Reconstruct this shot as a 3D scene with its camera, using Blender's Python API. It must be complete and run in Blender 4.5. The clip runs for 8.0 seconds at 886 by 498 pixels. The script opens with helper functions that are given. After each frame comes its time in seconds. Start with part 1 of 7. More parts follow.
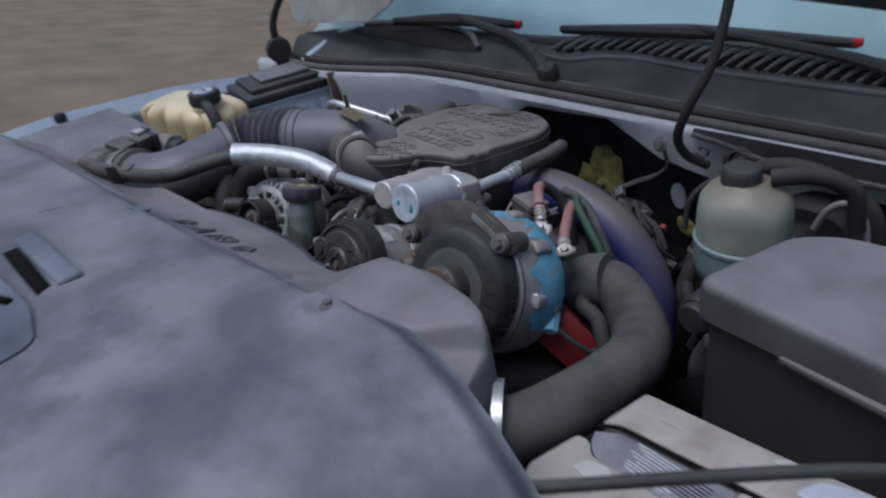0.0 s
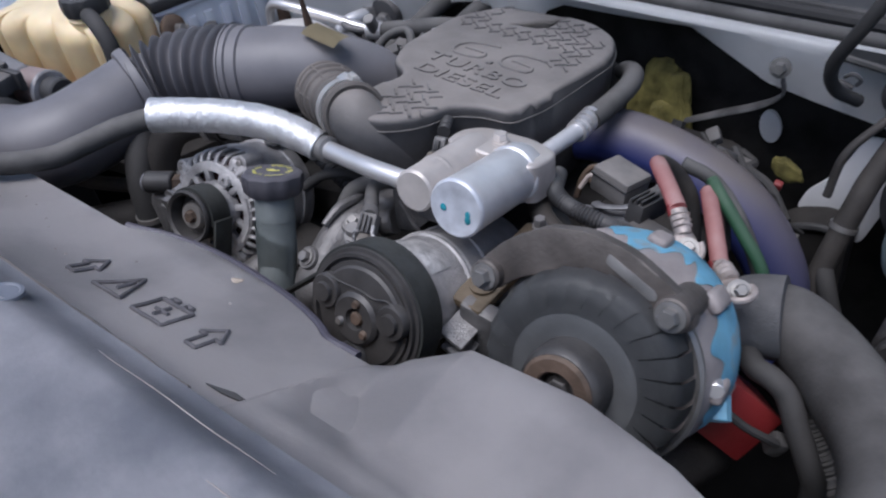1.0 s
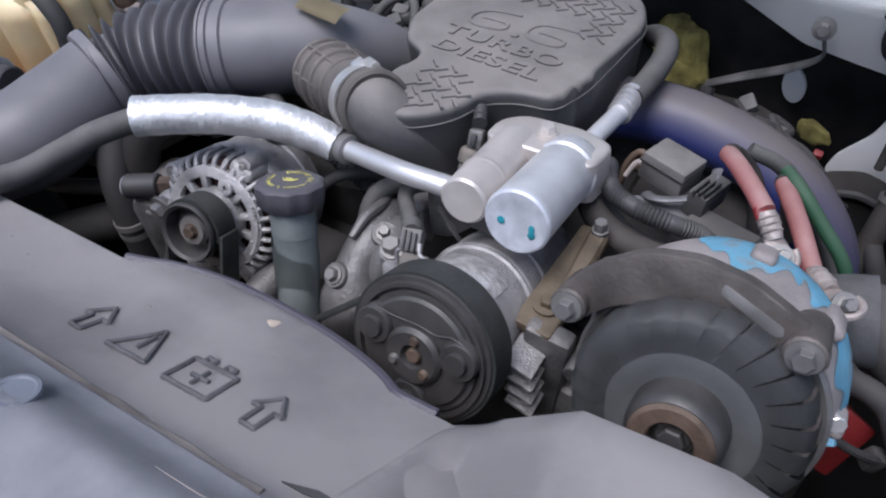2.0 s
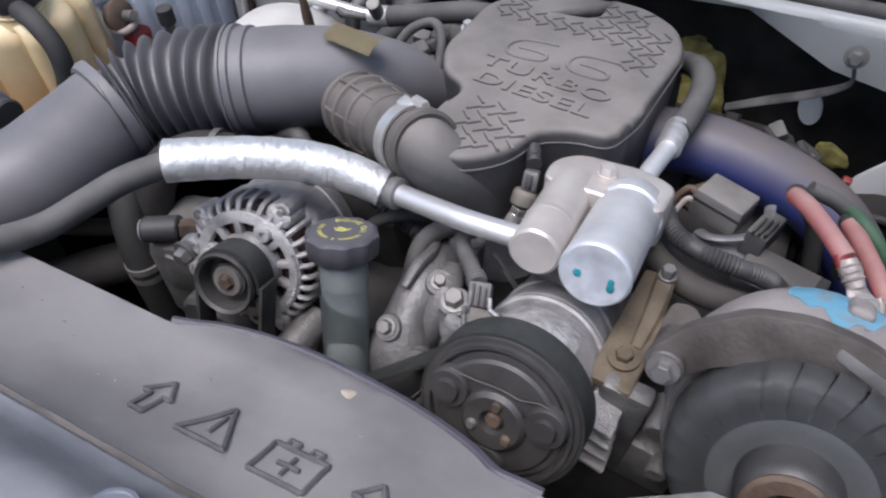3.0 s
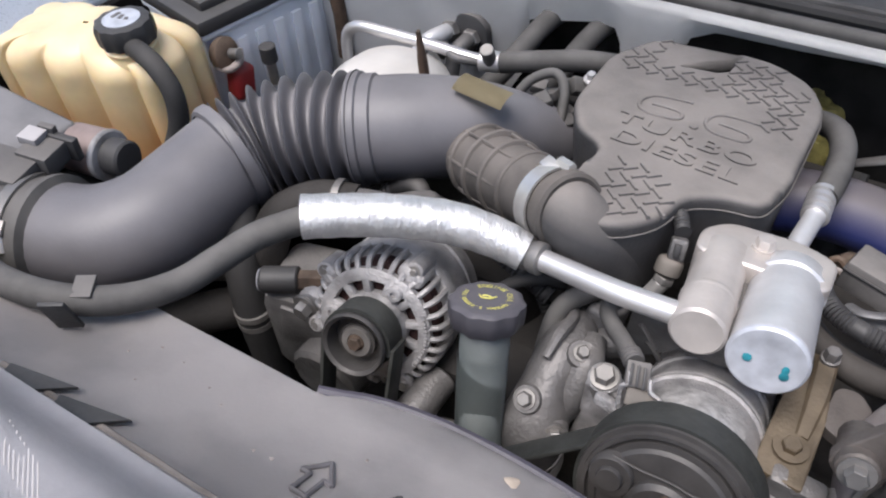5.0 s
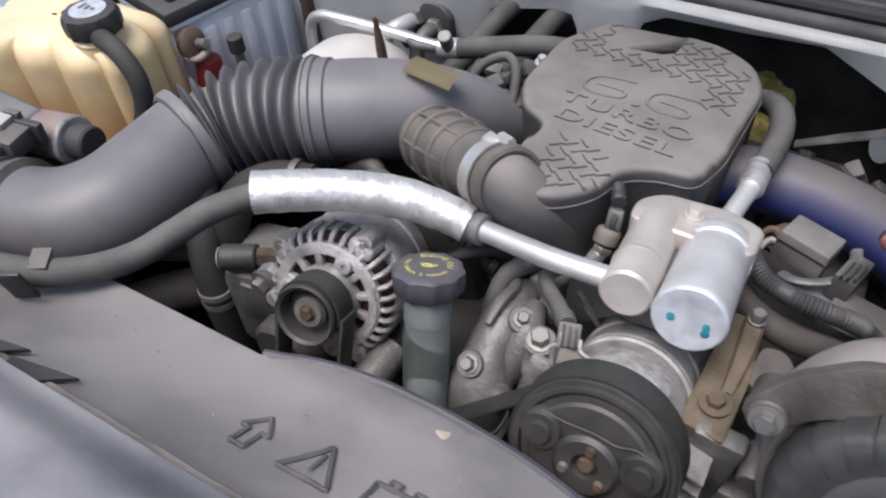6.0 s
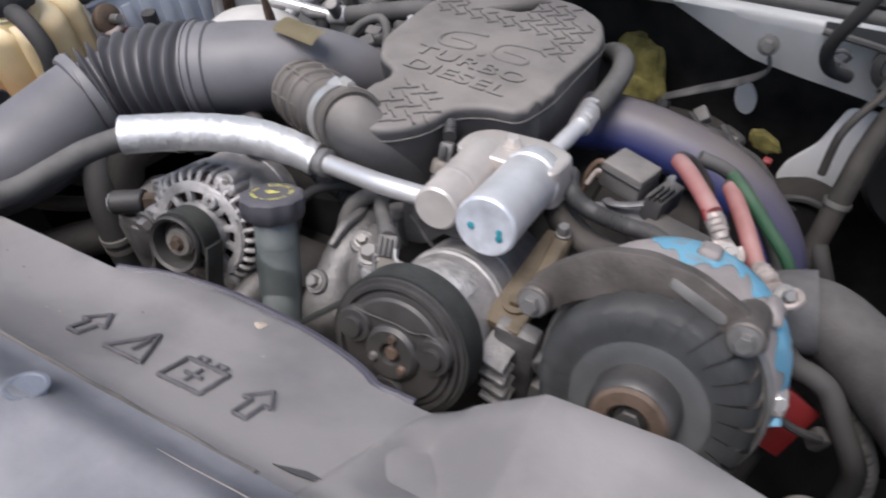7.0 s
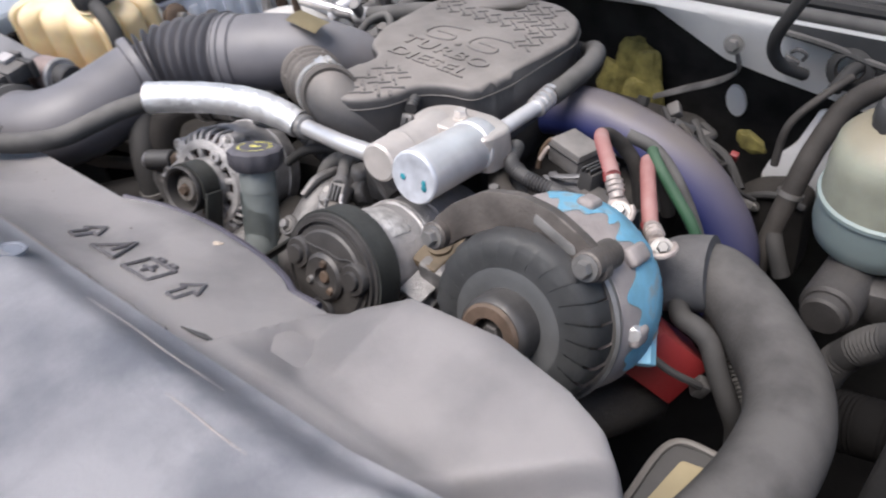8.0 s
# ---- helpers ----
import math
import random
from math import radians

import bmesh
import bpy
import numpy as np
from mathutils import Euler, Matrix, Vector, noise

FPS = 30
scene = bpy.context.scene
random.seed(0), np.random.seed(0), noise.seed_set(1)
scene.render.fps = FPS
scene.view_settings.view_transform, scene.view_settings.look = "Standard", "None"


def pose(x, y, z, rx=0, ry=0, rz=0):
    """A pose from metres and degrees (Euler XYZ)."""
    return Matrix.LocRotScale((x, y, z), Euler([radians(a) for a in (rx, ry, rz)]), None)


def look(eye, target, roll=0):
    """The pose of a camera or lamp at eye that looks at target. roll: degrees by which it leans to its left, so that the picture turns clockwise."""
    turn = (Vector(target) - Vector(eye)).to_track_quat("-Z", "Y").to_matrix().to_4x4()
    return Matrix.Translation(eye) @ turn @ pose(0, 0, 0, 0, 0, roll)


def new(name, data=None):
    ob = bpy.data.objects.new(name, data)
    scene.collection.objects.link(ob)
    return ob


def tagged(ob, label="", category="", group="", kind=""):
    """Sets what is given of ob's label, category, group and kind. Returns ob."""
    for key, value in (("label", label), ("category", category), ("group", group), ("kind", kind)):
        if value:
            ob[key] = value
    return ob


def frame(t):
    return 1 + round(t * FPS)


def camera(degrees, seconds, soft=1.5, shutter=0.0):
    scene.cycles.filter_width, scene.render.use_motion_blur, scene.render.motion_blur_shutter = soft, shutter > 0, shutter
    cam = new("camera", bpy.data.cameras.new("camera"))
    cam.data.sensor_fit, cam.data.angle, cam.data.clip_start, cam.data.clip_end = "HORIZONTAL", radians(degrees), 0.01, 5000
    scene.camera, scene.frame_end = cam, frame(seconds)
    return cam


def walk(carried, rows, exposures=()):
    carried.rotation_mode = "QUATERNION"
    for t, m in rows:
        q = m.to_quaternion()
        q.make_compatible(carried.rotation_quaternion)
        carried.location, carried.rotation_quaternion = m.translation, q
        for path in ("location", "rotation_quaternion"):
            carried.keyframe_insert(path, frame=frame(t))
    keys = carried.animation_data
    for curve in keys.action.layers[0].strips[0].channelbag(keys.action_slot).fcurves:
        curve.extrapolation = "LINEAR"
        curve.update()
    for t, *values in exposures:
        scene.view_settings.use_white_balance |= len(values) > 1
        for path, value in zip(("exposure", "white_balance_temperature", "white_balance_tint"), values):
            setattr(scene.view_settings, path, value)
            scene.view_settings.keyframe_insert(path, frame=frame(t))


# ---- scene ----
cam = camera(61.6, 8.0, soft=2.1, shutter=0.4)
PATH = [
    (0, (0.001, -0.086, 1.639), (-1.157, 1.087, 0.916), 0.15),
    (0.5, (-0.285, 0.060, 1.608), (-1.290, 1.285, 0.754), -0.79),
    (1, (-0.462, 0.157, 1.614), (-1.353, 1.341, 0.593), 0.31),
    (1.2, (-0.500, 0.168, 1.613), (-1.352, 1.346, 0.552), 0.63),
    (2.3, (-0.659, 0.199, 1.627), (-1.314, 1.411, 0.468), 1.68),
    (2.5, (-0.684, 0.193, 1.631), (-1.301, 1.429, 0.477), 2.64),
    (3, (-0.741, 0.195, 1.634), (-1.354, 1.439, 0.487), 2.64),
    (3.5, (-0.795, 0.191, 1.641), (-1.412, 1.442, 0.503), 3.58),
    (4, (-0.843, 0.190, 1.639), (-1.491, 1.442, 0.520), 3.64),
    (4.5, (-0.865, 0.190, 1.644), (-1.536, 1.436, 0.531), 3.51),
    (4.7, (-0.866, 0.189, 1.645), (-1.544, 1.428, 0.530), 3.40),
    (5.8, (-0.809, 0.179, 1.642), (-1.516, 1.414, 0.539), 1.67),
    (6, (-0.796, 0.177, 1.643), (-1.478, 1.418, 0.532), 2.41),
    (6.5, (-0.714, 0.166, 1.643), (-1.384, 1.413, 0.532), 1.99),
    (7, (-0.595, 0.158, 1.643), (-1.279, 1.396, 0.530), 0.94),
    (7.5, (-0.472, 0.160, 1.642), (-1.204, 1.380, 0.539), 1.11),
    (8, (-0.356, 0.139, 1.645), (-1.282, 1.265, 0.589), -1.58),
]
EXPOSURES = [(0.0, -0.38, 5400, 10), (0.5, 0.05, 5500, 11), (1.0, 0.3, 5650, 14), (2.4, 0.55, 5750, 14), (3.5, 0.7, 6100, 13), (4.5, 0.75, 6200, 13), (6.5, 0.7, 6200, 13), (7.5, 0.84, 6200, 13), (8.0, 1.02, 6300, 13)]
walk(cam, [(t, look(eye, target, roll)) for t, eye, target, roll in PATH], EXPOSURES)

# ---- sky and light: an even, hazy sky with a weak, wide sun ----
world = bpy.data.worlds.new("sky")
scene.world = world
world.use_nodes = True
wn, wl = world.node_tree.nodes, world.node_tree.links
sky = wn.new("ShaderNodeTexSky")
sky.sky_type = "NISHITA"
sky.sun_disc = False
sky.sun_elevation, sky.sun_rotation = radians(62), radians(190)
sky.air_density, sky.dust_density = 1.2, 3.0
wl.new(sky.outputs[0], wn["Background"].inputs[0])
wn["Background"].inputs[1].default_value = 0.085
sun_lamp = bpy.data.lights.new("sun", "SUN")
sun_lamp.energy, sun_lamp.angle, sun_lamp.color = 2.0, radians(36), (1.0, 0.95, 0.88)
sun = new("sun", sun_lamp)
sun.matrix_world = look((-1.3, -1.5, 5.2), (-0.9, 0.7, 1.1))


# ---- materials ----
def material(name, base, rough=0.6, metal=0.0, vary=0.25, scale=9.0, dust_light=0.0, dust_light_colour=(0.33, 0.29, 0.26), bump=0.15,
             grain=260.0, spec=0.5, sub=0.0, coat=0.0, patchy=0.45, low=0.0, high=0.95, edge=(0.34, 0.6)):
    """A worn surface: two scales of tone, fine relief, and up-facing sides tinted as dusty and as if lit from above."""
    m = bpy.data.materials.new(name)
    m.use_nodes = True
    n, l = m.node_tree.nodes, m.node_tree.links
    b = n["Principled BSDF"]
    geo = n.new("ShaderNodeTexCoord")
    big, fine = n.new("ShaderNodeTexNoise"), n.new("ShaderNodeTexNoise")
    big.inputs["Scale"].default_value, big.inputs["Detail"].default_value = scale, 6.0
    fine.inputs["Scale"].default_value, fine.inputs["Detail"].default_value = grain, 3.0
    for tex in (big, fine):
        l.new(geo.outputs["Object"], tex.inputs["Vector"])
    ramp = n.new("ShaderNodeMapRange")
    ramp.inputs[1].default_value, ramp.inputs[2].default_value = 0.3, 0.7
    ramp.inputs[3].default_value, ramp.inputs[4].default_value = 1.0 - vary, 1.0 + vary
    l.new(big.outputs[0], ramp.inputs[0])
    tone = n.new("ShaderNodeMix")
    tone.data_type, tone.blend_type = "RGBA", "MULTIPLY"
    tone.inputs[0].default_value = 1.0
    tone.inputs[6].default_value = (*base, 1)
    l.new(ramp.outputs[0], tone.inputs[7])
    colour = tone.outputs[2]
    # up-facing sides take the second colour: dusty tops with overhead light painted in
    if dust_light > 0:
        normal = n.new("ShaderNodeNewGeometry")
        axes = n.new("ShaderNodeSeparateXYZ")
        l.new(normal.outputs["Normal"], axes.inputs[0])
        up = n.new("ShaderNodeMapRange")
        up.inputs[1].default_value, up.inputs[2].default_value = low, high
        up.inputs[3].default_value, up.inputs[4].default_value = 0.12 * dust_light, dust_light
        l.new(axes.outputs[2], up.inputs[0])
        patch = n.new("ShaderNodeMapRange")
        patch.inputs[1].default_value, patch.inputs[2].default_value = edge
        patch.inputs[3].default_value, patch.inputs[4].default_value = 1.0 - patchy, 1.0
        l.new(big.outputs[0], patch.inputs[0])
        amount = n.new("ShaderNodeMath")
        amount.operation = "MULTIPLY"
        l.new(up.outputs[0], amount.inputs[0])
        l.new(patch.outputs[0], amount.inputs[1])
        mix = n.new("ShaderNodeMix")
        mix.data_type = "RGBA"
        mix.inputs[7].default_value = (*dust_light_colour, 1)
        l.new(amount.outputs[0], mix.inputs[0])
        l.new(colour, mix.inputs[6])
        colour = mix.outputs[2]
    l.new(colour, b.inputs["Base Color"])
    rr = n.new("ShaderNodeMapRange")
    rr.inputs[3].default_value, rr.inputs[4].default_value = max(0.05, rough - 0.12), min(1.0, rough + 0.12)
    l.new(fine.outputs[0], rr.inputs[0])
    l.new(rr.outputs[0], b.inputs["Roughness"])
    b.inputs["Metallic"].default_value = metal
    b.inputs["Specular IOR Level"].default_value = spec
    if sub:
        b.inputs["Subsurface Weight"].default_value = sub
        b.inputs["Subsurface Radius"].default_value = (0.03, 0.02, 0.01)
    if coat:
        b.inputs["Coat Weight"].default_value = coat
    if bump:
        bm_node = n.new("ShaderNodeBump")
        bm_node.inputs["Strength"].default_value, bm_node.inputs["Distance"].default_value = bump, 0.002
        l.new(fine.outputs[0], bm_node.inputs["Height"])
        l.new(bm_node.outputs[0], b.inputs["Normal"])
    return m


BLACK = material("black_plastic", (0.030, 0.030, 0.032), 0.55, dust_light=0.25, dust_light_colour=(0.22, 0.21, 0.2))
DUSTY = material("dusty_plastic", (0.055, 0.055, 0.058), 0.6, dust_light=0.5, dust_light_colour=(0.30, 0.275, 0.25))
COVERP = material("grey_cover_plastic", (0.042, 0.043, 0.047), 0.62, dust_light=0.9, dust_light_colour=(0.285, 0.258, 0.238), scale=16, bump=0.3, patchy=0.3, low=0.15)
SHIELD = material("shield_plastic", (0.23, 0.228, 0.24), 0.5, dust_light=0.9, dust_light_colour=(0.57, 0.54, 0.53), scale=9, vary=0.25, bump=0.07, patchy=0.38, edge=(0.38, 0.58))
PANEL = material("panel_plastic", (0.17, 0.19, 0.235), 0.45, dust_light=0.92, dust_light_colour=(0.60, 0.59, 0.61), scale=7, vary=0.35, bump=0.10, patchy=0.58, edge=(0.38, 0.60))
# rain has run the dust on the panel into darker smears
pn, pl = PANEL.node_tree.nodes, PANEL.node_tree.links
smear, cut, wash = pn.new("ShaderNodeTexNoise"), pn.new("ShaderNodeMapRange"), pn.new("ShaderNodeMix")
smear.inputs["Scale"].default_value, smear.inputs["Detail"].default_value, smear.inputs["Roughness"].default_value, smear.inputs["Distortion"].default_value = 11.0, 9.0, 0.58, 0.0
cut.inputs[1].default_value, cut.inputs[2].default_value, cut.inputs[3].default_value, cut.inputs[4].default_value = 0.46, 0.63, 0.0, 0.60
wash.data_type = "RGBA"
pl.new(pn["Texture Coordinate"].outputs["Object"], smear.inputs["Vector"])
pl.new(smear.outputs[0], cut.inputs[0])
axis, reach, some = pn.new("ShaderNodeSeparateXYZ"), pn.new("ShaderNodeMapRange"), pn.new("ShaderNodeMath")
pl.new(pn["Texture Coordinate"].outputs["Object"], axis.inputs[0])
pl.new(axis.outputs[0], reach.inputs[0])
reach.inputs[1].default_value, reach.inputs[2].default_value, reach.inputs[3].default_value, reach.inputs[4].default_value = -1.0, -0.72, 0.25, 1.0
some.operation = "MULTIPLY"
pl.new(cut.outputs[0], some.inputs[0])
pl.new(reach.outputs[0], some.inputs[1])
pl.new(some.outputs[0], wash.inputs[0])
pl.new(pn["Principled BSDF"].inputs["Base Color"].links[0].from_socket, wash.inputs[6])
wash.inputs[7].default_value = (0.20, 0.215, 0.25, 1)
pl.new(wash.outputs[2], pn["Principled BSDF"].inputs["Base Color"])
DUCT = material("duct_plastic", (0.055, 0.058, 0.072), 0.48, dust_light=0.60, dust_light_colour=(0.33, 0.312, 0.315), scale=7, low=-0.55, high=0.95, patchy=0.35, bump=0.08)
RUBBER = material("rubber", (0.034, 0.034, 0.035), 0.75, spec=0.3, dust_light=0.25, dust_light_colour=(0.18, 0.165, 0.15))
HOSE = material("grey_hose", (0.05, 0.049, 0.048), 0.75, dust_light=0.55, dust_light_colour=(0.225, 0.212, 0.20), scale=20, vary=0.35)
FATHOSE = material("fat_grey_hose", (0.036, 0.035, 0.035), 0.85, spec=0.3, dust_light=0.6, dust_light_colour=(0.170, 0.161, 0.155), scale=20, vary=0.3, bump=0.3)
CLOTH = material("grey_cloth", (0.085, 0.088, 0.095), 0.9, vary=0.3, scale=30, dust_light=0.2, bump=0.8, grain=700)
BELT = material("belt", (0.022, 0.024, 0.022), 0.6, dust_light=0.15, dust_light_colour=(0.16, 0.16, 0.15), vary=0.35, scale=40)
CAST = material("cast_aluminium", (0.43, 0.42, 0.42), 0.42, metal=0.35, dust_light=0.5, dust_light_colour=(0.37, 0.35, 0.34), scale=34, vary=0.5, bump=0.9, grain=420, patchy=0.6)
CLAMP = material("clamp_steel", (0.74, 0.72, 0.69), 0.36, metal=0.75, vary=0.15, scale=40, bump=0.1)
CONN = material("dusty_connector", (0.12, 0.112, 0.10), 0.65, dust_light=0.7, dust_light_colour=(0.27, 0.235, 0.205), scale=25, vary=0.3)
PANELB = material("panel_fittings", (0.17, 0.183, 0.215), 0.5, vary=0.4, scale=9, bump=0.1)
DULL = material("dull_cast", (0.125, 0.123, 0.123), 0.5, metal=0.35, dust_light=0.5, dust_light_colour=(0.30, 0.28, 0.268), scale=24, vary=0.45, bump=0.6)
BLACKIRON = material("dusty_iron", (0.05, 0.047, 0.046), 0.6, metal=0.2, dust_light=0.28, dust_light_colour=(0.12, 0.11, 0.104), scale=18, vary=0.35, bump=0.4)
STEEL = material("steel", (0.30, 0.29, 0.28), 0.5, metal=0.7, dust_light=0.45, dust_light_colour=(0.28, 0.26, 0.24), scale=30)
BRIGHT = material("bright_aluminium", (0.78, 0.76, 0.75), 0.38, metal=0.7, vary=0.1, bump=0.1)
SATIN = material("satin_aluminium", (0.74, 0.74, 0.755), 0.42, metal=0.45, vary=0.16, scale=25, dust_light=0.12, bump=0.15)
DOT = material("teal_paint", (0.03, 0.26, 0.32), 0.5, vary=0.4, scale=80)
TANST = material("tan_steel", (0.135, 0.10, 0.06), 0.65, metal=0.2, dust_light=0.4, dust_light_colour=(0.19, 0.165, 0.135), scale=30, vary=0.5, bump=0.4)
ROUGHAL = material("rough_aluminium", (0.58, 0.57, 0.56), 0.45, metal=0.5, vary=0.4, scale=70, dust_light=0.15, bump=0.9, grain=160)
CAPGREY = material("cap_grey", (0.05, 0.048, 0.056), 0.5, dust_light=0.4, dust_light_colour=(0.16, 0.15, 0.165))
CAPAL = material("cap_plastic", (0.60, 0.62, 0.67), 0.38, metal=0.25, vary=0.18, scale=60, bump=0.2, grain=120)
TANAL = material("dusty_aluminium", (0.60, 0.555, 0.52), 0.45, metal=0.4, vary=0.2, scale=24, dust_light=0.4, dust_light_colour=(0.49, 0.445, 0.41))
RUST = material("rusty_steel", (0.105, 0.068, 0.047), 0.75, metal=0.2, dust_light=0.4, dust_light_colour=(0.21, 0.175, 0.14), scale=40, vary=0.5, bump=0.5)
ARMST = material("brown_steel", (0.095, 0.082, 0.074), 0.55, metal=0.3, dust_light=0.35, dust_light_colour=(0.22, 0.20, 0.185), scale=26, vary=0.5, bump=0.35)
PULLEY = material("pulley_steel", (0.054, 0.051, 0.050), 0.5, metal=0.3, dust_light=0.28, dust_light_colour=(0.19, 0.18, 0.172), scale=30, vary=0.3)
FANST = material("fan_steel", (0.105, 0.108, 0.110), 0.55, metal=0.25, dust_light=0.3, dust_light_colour=(0.24, 0.235, 0.23), scale=16, vary=0.2)
HOUSING = material("dusty_pink_cast", (0.33, 0.295, 0.285), 0.6, metal=0.15, dust_light=0.4, dust_light_colour=(0.40, 0.355, 0.34), scale=22, vary=0.3, bump=0.5, grain=500)
WHITE = material("white_paint", (0.87, 0.87, 0.87), 0.38, dust_light=0.15, dust_light_colour=(0.58, 0.56, 0.53), scale=9, vary=0.10, coat=0.3, bump=0.05)
SILVER = material("silver_blue_paint", (0.72, 0.78, 0.86), 0.3, metal=0.1, dust_light=0.12, vary=0.06, coat=0.5, bump=0.03)
COWL = material("cowl_plastic", (0.065, 0.068, 0.073), 0.55, dust_light=0.65, dust_light_colour=(0.26, 0.255, 0.255), scale=10, patchy=0.5)
TANK = material("yellowed_tank", (0.80, 0.63, 0.36), 0.40, vary=0.16, scale=14, dust_light=0.35, dust_light_colour=(0.82, 0.75, 0.61), sub=0.3, bump=0.04)
# old coolant has dyed the plastic orange up to its level
tn, tl = TANK.node_tree.nodes, TANK.node_tree.links
tz, tr, tm = tn.new("ShaderNodeSeparateXYZ"), tn.new("ShaderNodeMapRange"), tn.new("ShaderNodeMix")
tl.new(tn["Texture Coordinate"].outputs["Object"], tz.inputs[0])
tl.new(tz.outputs[2], tr.inputs[0])
tr.inputs[1].default_value, tr.inputs[2].default_value, tr.inputs[3].default_value, tr.inputs[4].default_value = 1.150, 1.055, 0.0, 0.8
tm.data_type = "RGBA"
tl.new(tr.outputs[0], tm.inputs[0])
tl.new(tn["Principled BSDF"].inputs["Base Color"].links[0].from_socket, tm.inputs[6])
tm.inputs[7].default_value = (0.62, 0.27, 0.09, 1)
tl.new(tm.outputs[2], tn["Principled BSDF"].inputs["Base Color"])
BATTERY = material("battery_case", (0.58, 0.62, 0.69), 0.42, vary=0.15, dust_light=0.2, bump=0.05, sub=0.1)
PURPLE = material("blue_coated_pipe", (0.022, 0.038, 0.19), 0.5, dust_light=0.95, dust_light_colour=(0.172, 0.150, 0.135), scale=7, bump=0.08, metal=0.05, patchy=0.22, low=-0.12, high=0.83)
CYAN = material("cyan_paint", (0.31, 0.66, 0.85), 0.5, vary=0.2, scale=34, dust_light=0.85, dust_light_colour=(0.46, 0.48, 0.50), low=-1.6, high=0.9, patchy=0.97, edge=(0.56, 0.66))
RED = material("red_plastic", (0.21, 0.012, 0.014), 0.5, dust_light=0.12, vary=0.3)
PINK = material("red_cable", (0.36, 0.10, 0.095), 0.6, dust_light=0.75, dust_light_colour=(0.36, 0.27, 0.25), scale=25)
GREEN = material("green_cable", (0.024, 0.095, 0.045), 0.65, dust_light=0.5, dust_light_colour=(0.13, 0.15, 0.115))
FILLER = material("green_grey_plastic", (0.135, 0.16, 0.16), 0.5, dust_light=0.35, scale=20)
WIND = material("dark_windings", (0.050, 0.022, 0.020), 0.75, vary=0.4, scale=60)
GRIME = material("oily_grime", (0.026, 0.024, 0.023), 0.75, spec=0.25, vary=0.5, scale=12, dust_light=0.3, dust_light_colour=(0.12, 0.11, 0.1), bump=0.5)
YELLOW = material("yellow_mark", (0.62, 0.58, 0.16), 0.6)
FOAM = material("yellow_fibre", (0.26, 0.225, 0.068), 0.9, vary=0.5, scale=40, dust_light=0.2, dust_light_colour=(0.24, 0.21, 0.12), bump=0.6)
# dark strokes: engraved lines with their shading put into the colour
SYMBOL = material("symbol_edge", (0.105, 0.10, 0.105), 0.6, vary=0.3, scale=60)
TANSHADE = material("tan_grime_shade", (0.25, 0.222, 0.20), 0.8, vary=0.4, scale=20)
LABEL = material("tan_label", (0.36, 0.30, 0.17), 0.6, vary=0.3, dust_light=0.2)
PALE = material("pale_plastic", (0.62, 0.60, 0.57), 0.5, dust_light=0.2)
TEALTANK = material("brake_tank", (0.25, 0.31, 0.305), 0.42, vary=0.14, sub=0.08, bump=0.03, dust_light=0.2, dust_light_colour=(0.28, 0.27, 0.245))
BROWNTANK = material("stained_tank", (0.31, 0.325, 0.265), 0.45, vary=0.25, scale=16, sub=0.08, dust_light=0.85, dust_light_colour=(0.22, 0.165, 0.105), low=0.25, high=0.95, patchy=0.25)
INSUL = material("insulation_mat", (0.028, 0.027, 0.026), 0.95, spec=0.15, vary=0.5, scale=14, dust_light=0.12, bump=0.6, grain=90)
# near-black, standing for the shade in the bay's depths, slots and holes
DARK = material("deep_shade_black", (0.010, 0.0095, 0.0095), 0.95, vary=0.5, scale=8, bump=0.3, spec=0.1)
BOOT = material("dusty_boot_rubber", (0.062, 0.057, 0.053), 0.7, dust_light=0.7, dust_light_colour=(0.235, 0.208, 0.188), scale=22, vary=0.3, low=-0.1, high=0.9)
BROWNHOSE = material("brown_dusty_rubber", (0.038, 0.034, 0.031), 0.75, dust_light=0.35, dust_light_colour=(0.13, 0.114, 0.102), scale=22, vary=0.35)
LIDP = material("dusty_lid", (0.06, 0.061, 0.065), 0.6, dust_light=0.75, dust_light_colour=(0.29, 0.28, 0.28), scale=12, patchy=0.35)
CORE = material("dusty_core", (0.37, 0.31, 0.285), 0.7, vary=0.3, scale=15, dust_light=0.75, dust_light_colour=(0.45, 0.415, 0.385), patchy=0.8, edge=(0.42, 0.56))
COREVENT = material("vent_metal", (0.27, 0.265, 0.285), 0.55, vary=0.4, scale=30, metal=0.2, dust_light=0.3, dust_light_colour=(0.40, 0.39, 0.40))
DIRT = material("dirt_ground", (0.24, 0.175, 0.115), 0.95, vary=0.22, scale=1.3, bump=0.4, grain=40)
TAIL = material("red_reflector", (0.65, 0.02, 0.03), 0.4)
# the sky's reflection is put into this opaque pale teal base colour
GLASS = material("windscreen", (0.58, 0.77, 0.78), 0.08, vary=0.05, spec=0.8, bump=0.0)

FOIL = material("aluminium_foil", (0.93, 0.915, 0.90), 0.33, metal=0.72, vary=0.10, scale=60, bump=0.0)
fn, fl = FOIL.node_tree.nodes, FOIL.node_tree.links
crumple, crease = fn.new("ShaderNodeTexNoise"), fn.new("ShaderNodeBump")
crumple.inputs["Scale"].default_value, crumple.inputs["Detail"].default_value, crumple.inputs["Roughness"].default_value = 85.0, 6.0, 0.68
crease.inputs["Strength"].default_value, crease.inputs["Distance"].default_value = 1.0, 0.0060
along = fn.new("ShaderNodeMapping")
along.vector_type = "TEXTURE"
along.inputs["Rotation"].default_value = (0, 0, radians(24))
